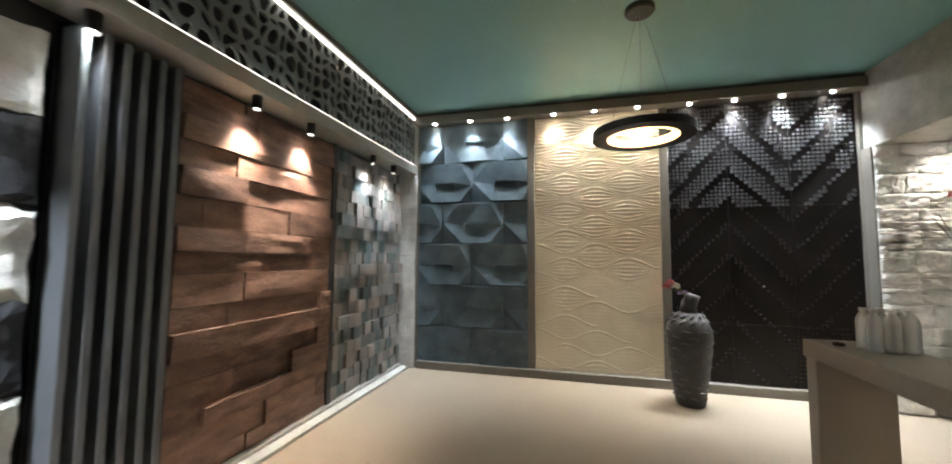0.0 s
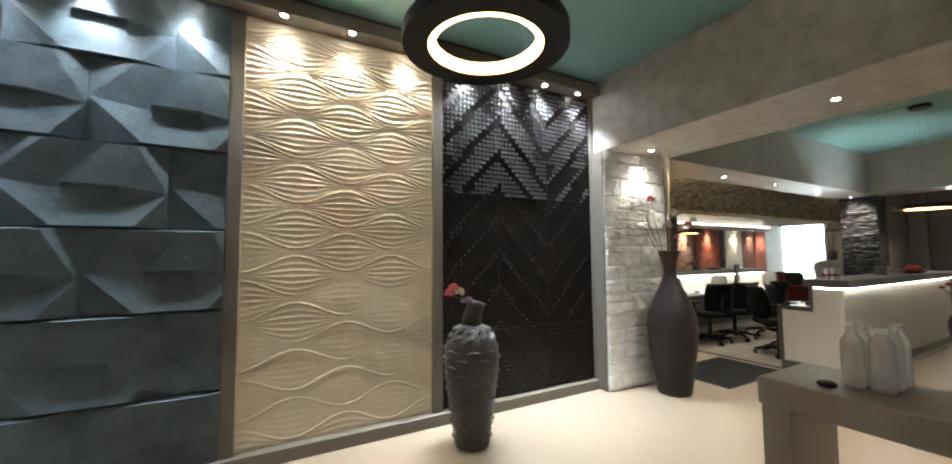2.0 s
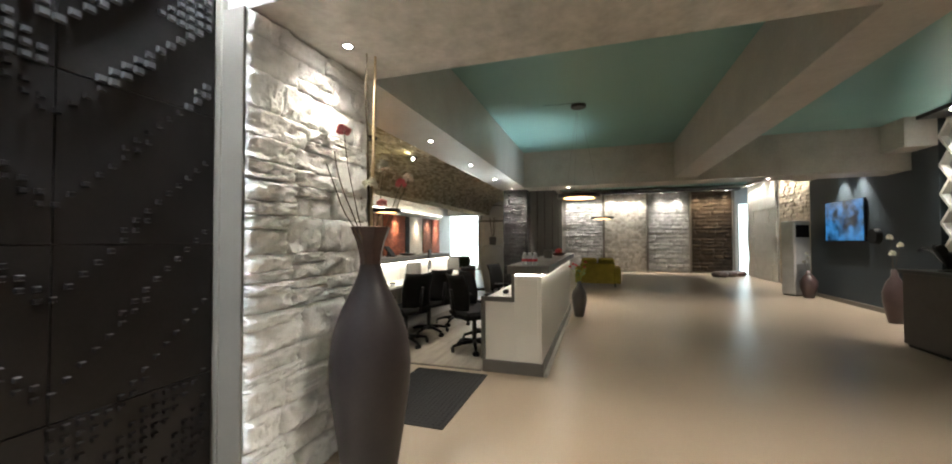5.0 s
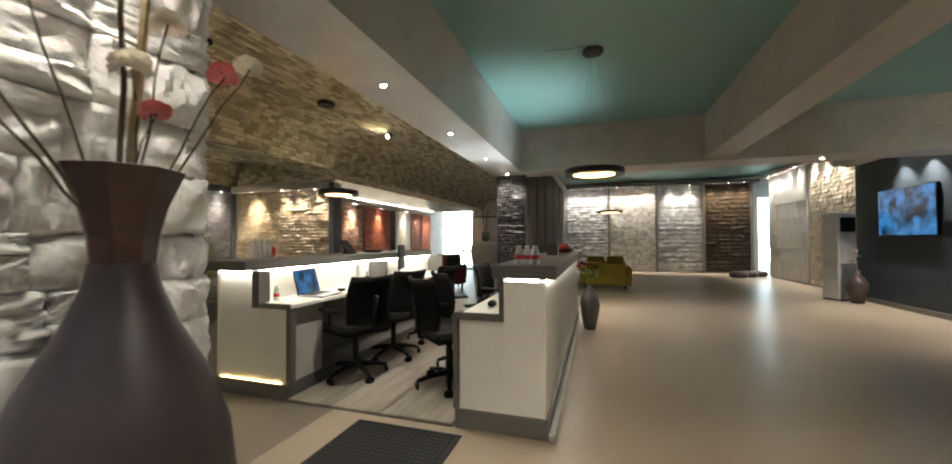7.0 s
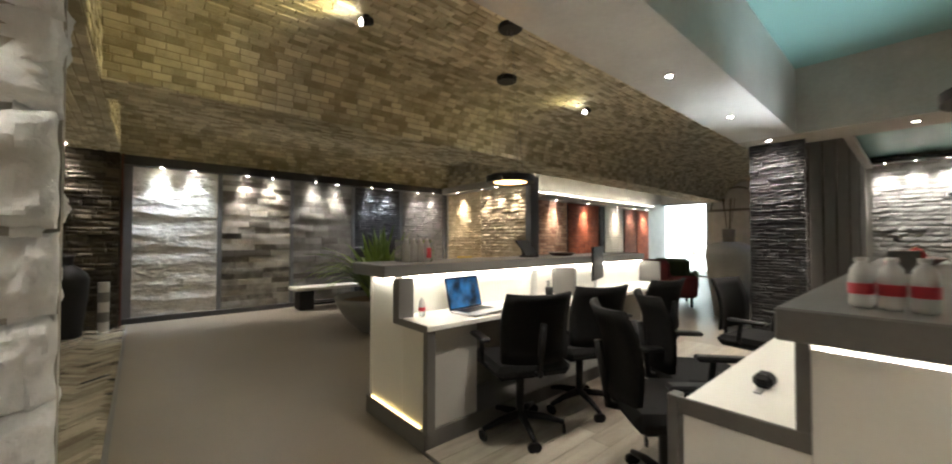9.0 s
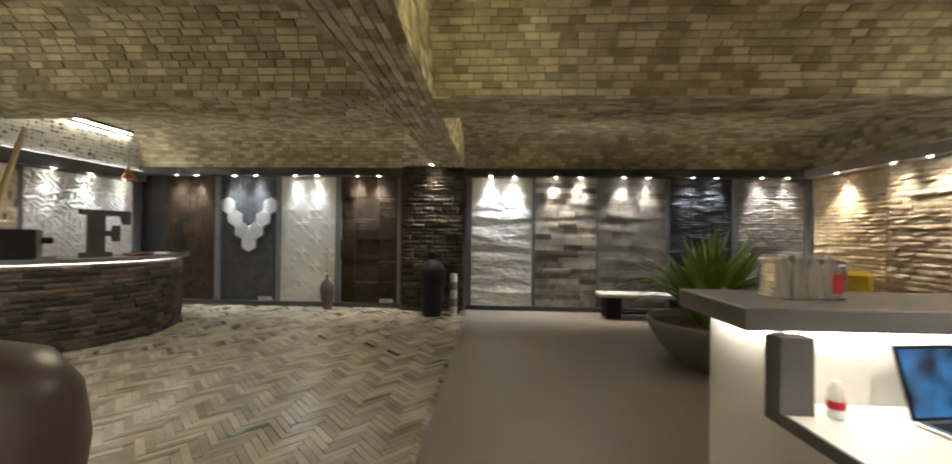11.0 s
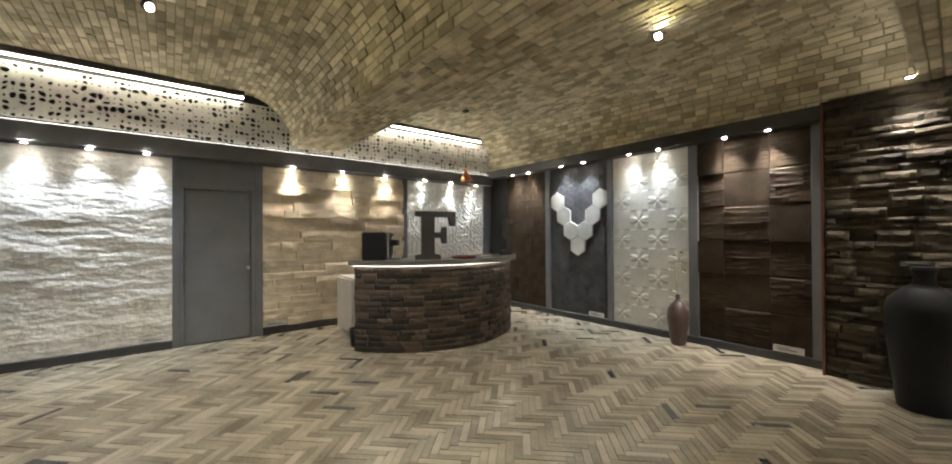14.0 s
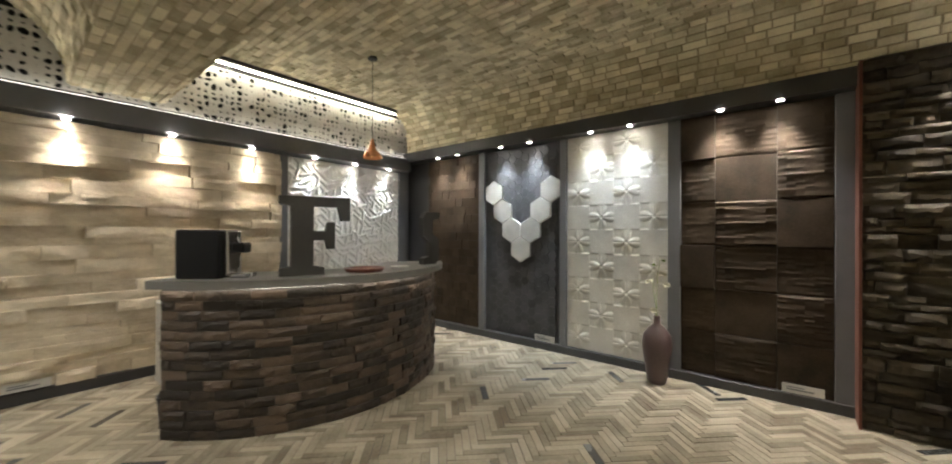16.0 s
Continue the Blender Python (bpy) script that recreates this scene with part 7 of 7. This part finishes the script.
# ---- herringbone pavers of the bar room ----
paver_floor = thing("herringbone_floor", "herringbone floor of glazed beige and brown clay pavers", "floor", kind="structure")
PL, PW = 0.26, 0.052
rnd = random.Random(99)
unit = bmesh.new()
box(unit, 0, 0, 0, 1, 1, 1)
paver = as_mesh("paver", unit, M["parquet_piece"])
rest, slate, count = bmesh.new(), bmesh.new(), 0
N_ = round(PL / PW)
turn = Matrix.Rotation(radians(45), 4, "Z")
for i in range(-95, 95):
    for j in range(-95, 95):
        d = (i - j) % (2 * N_)
        if d == 0:
            w, h = PL, PW
        elif d == 2 * N_ - 1:
            w, h = PW, PL
        else:
            continue
        x, y = i * PW, j * PW
        mid = turn @ Vector((x + w / 2, y + h / 2, 0)) + Vector((0.25, 7.35, 0))
        if not (-2.95 < mid.x < 3.5 and 4.05 < mid.y < 10.66):
            continue
        z = rnd.uniform(0.0, 0.0035)
        if count < 300 and 0.1 < mid.x < 2.3 and 6.3 < mid.y < 8.4:
            ob = new("paver", paver)
            ob.parent = paver_floor
            ob.matrix_basis = Matrix.Translation((0.25, 7.35, -0.008)) @ turn @ Matrix.Translation((x + 0.002, y + 0.002, 0)) @ Matrix.Diagonal((w - 0.004, h - 0.004, 0.008 + z, 1))
            count += 1
        else:
            ring = [turn @ Vector((x + a * w + (0.002 if a == 0 else -0.002), y + b * h + (0.002 if b == 0 else -0.002), z)) + Vector((0.25, 7.35, 0)) for a, b in ((0, 0), (1, 0), (1, 1), (0, 1))]
            field = slate if rnd.random() < 0.018 else rest
            a = [field.verts.new(q) for q in ring]
            b = [field.verts.new((v.x, v.y, -0.008)) for v in ring]
            field.faces.new(a)
            for q in range(4):
                field.faces.new((b[q], b[(q + 1) % 4], a[(q + 1) % 4], a[q]))
for field in (rest, slate):
    for co, no in (((3.403, 0, 0), (1, 0, 0)), ((0, 4.155, 0), (0, -1, 0))):
        bmesh.ops.bisect_plane(field, geom=field.verts[:] + field.edges[:] + field.faces[:], plane_co=co, plane_no=no, clear_outer=True)
tagged(part("slate_pavers", slate, M["paver_slate"], paver_floor, "scattered dark slate pavers"), kind="stuff")
tagged(part("pavers", rest, M["parquet"], paver_floor, "field of clay pavers"), kind="stuff")
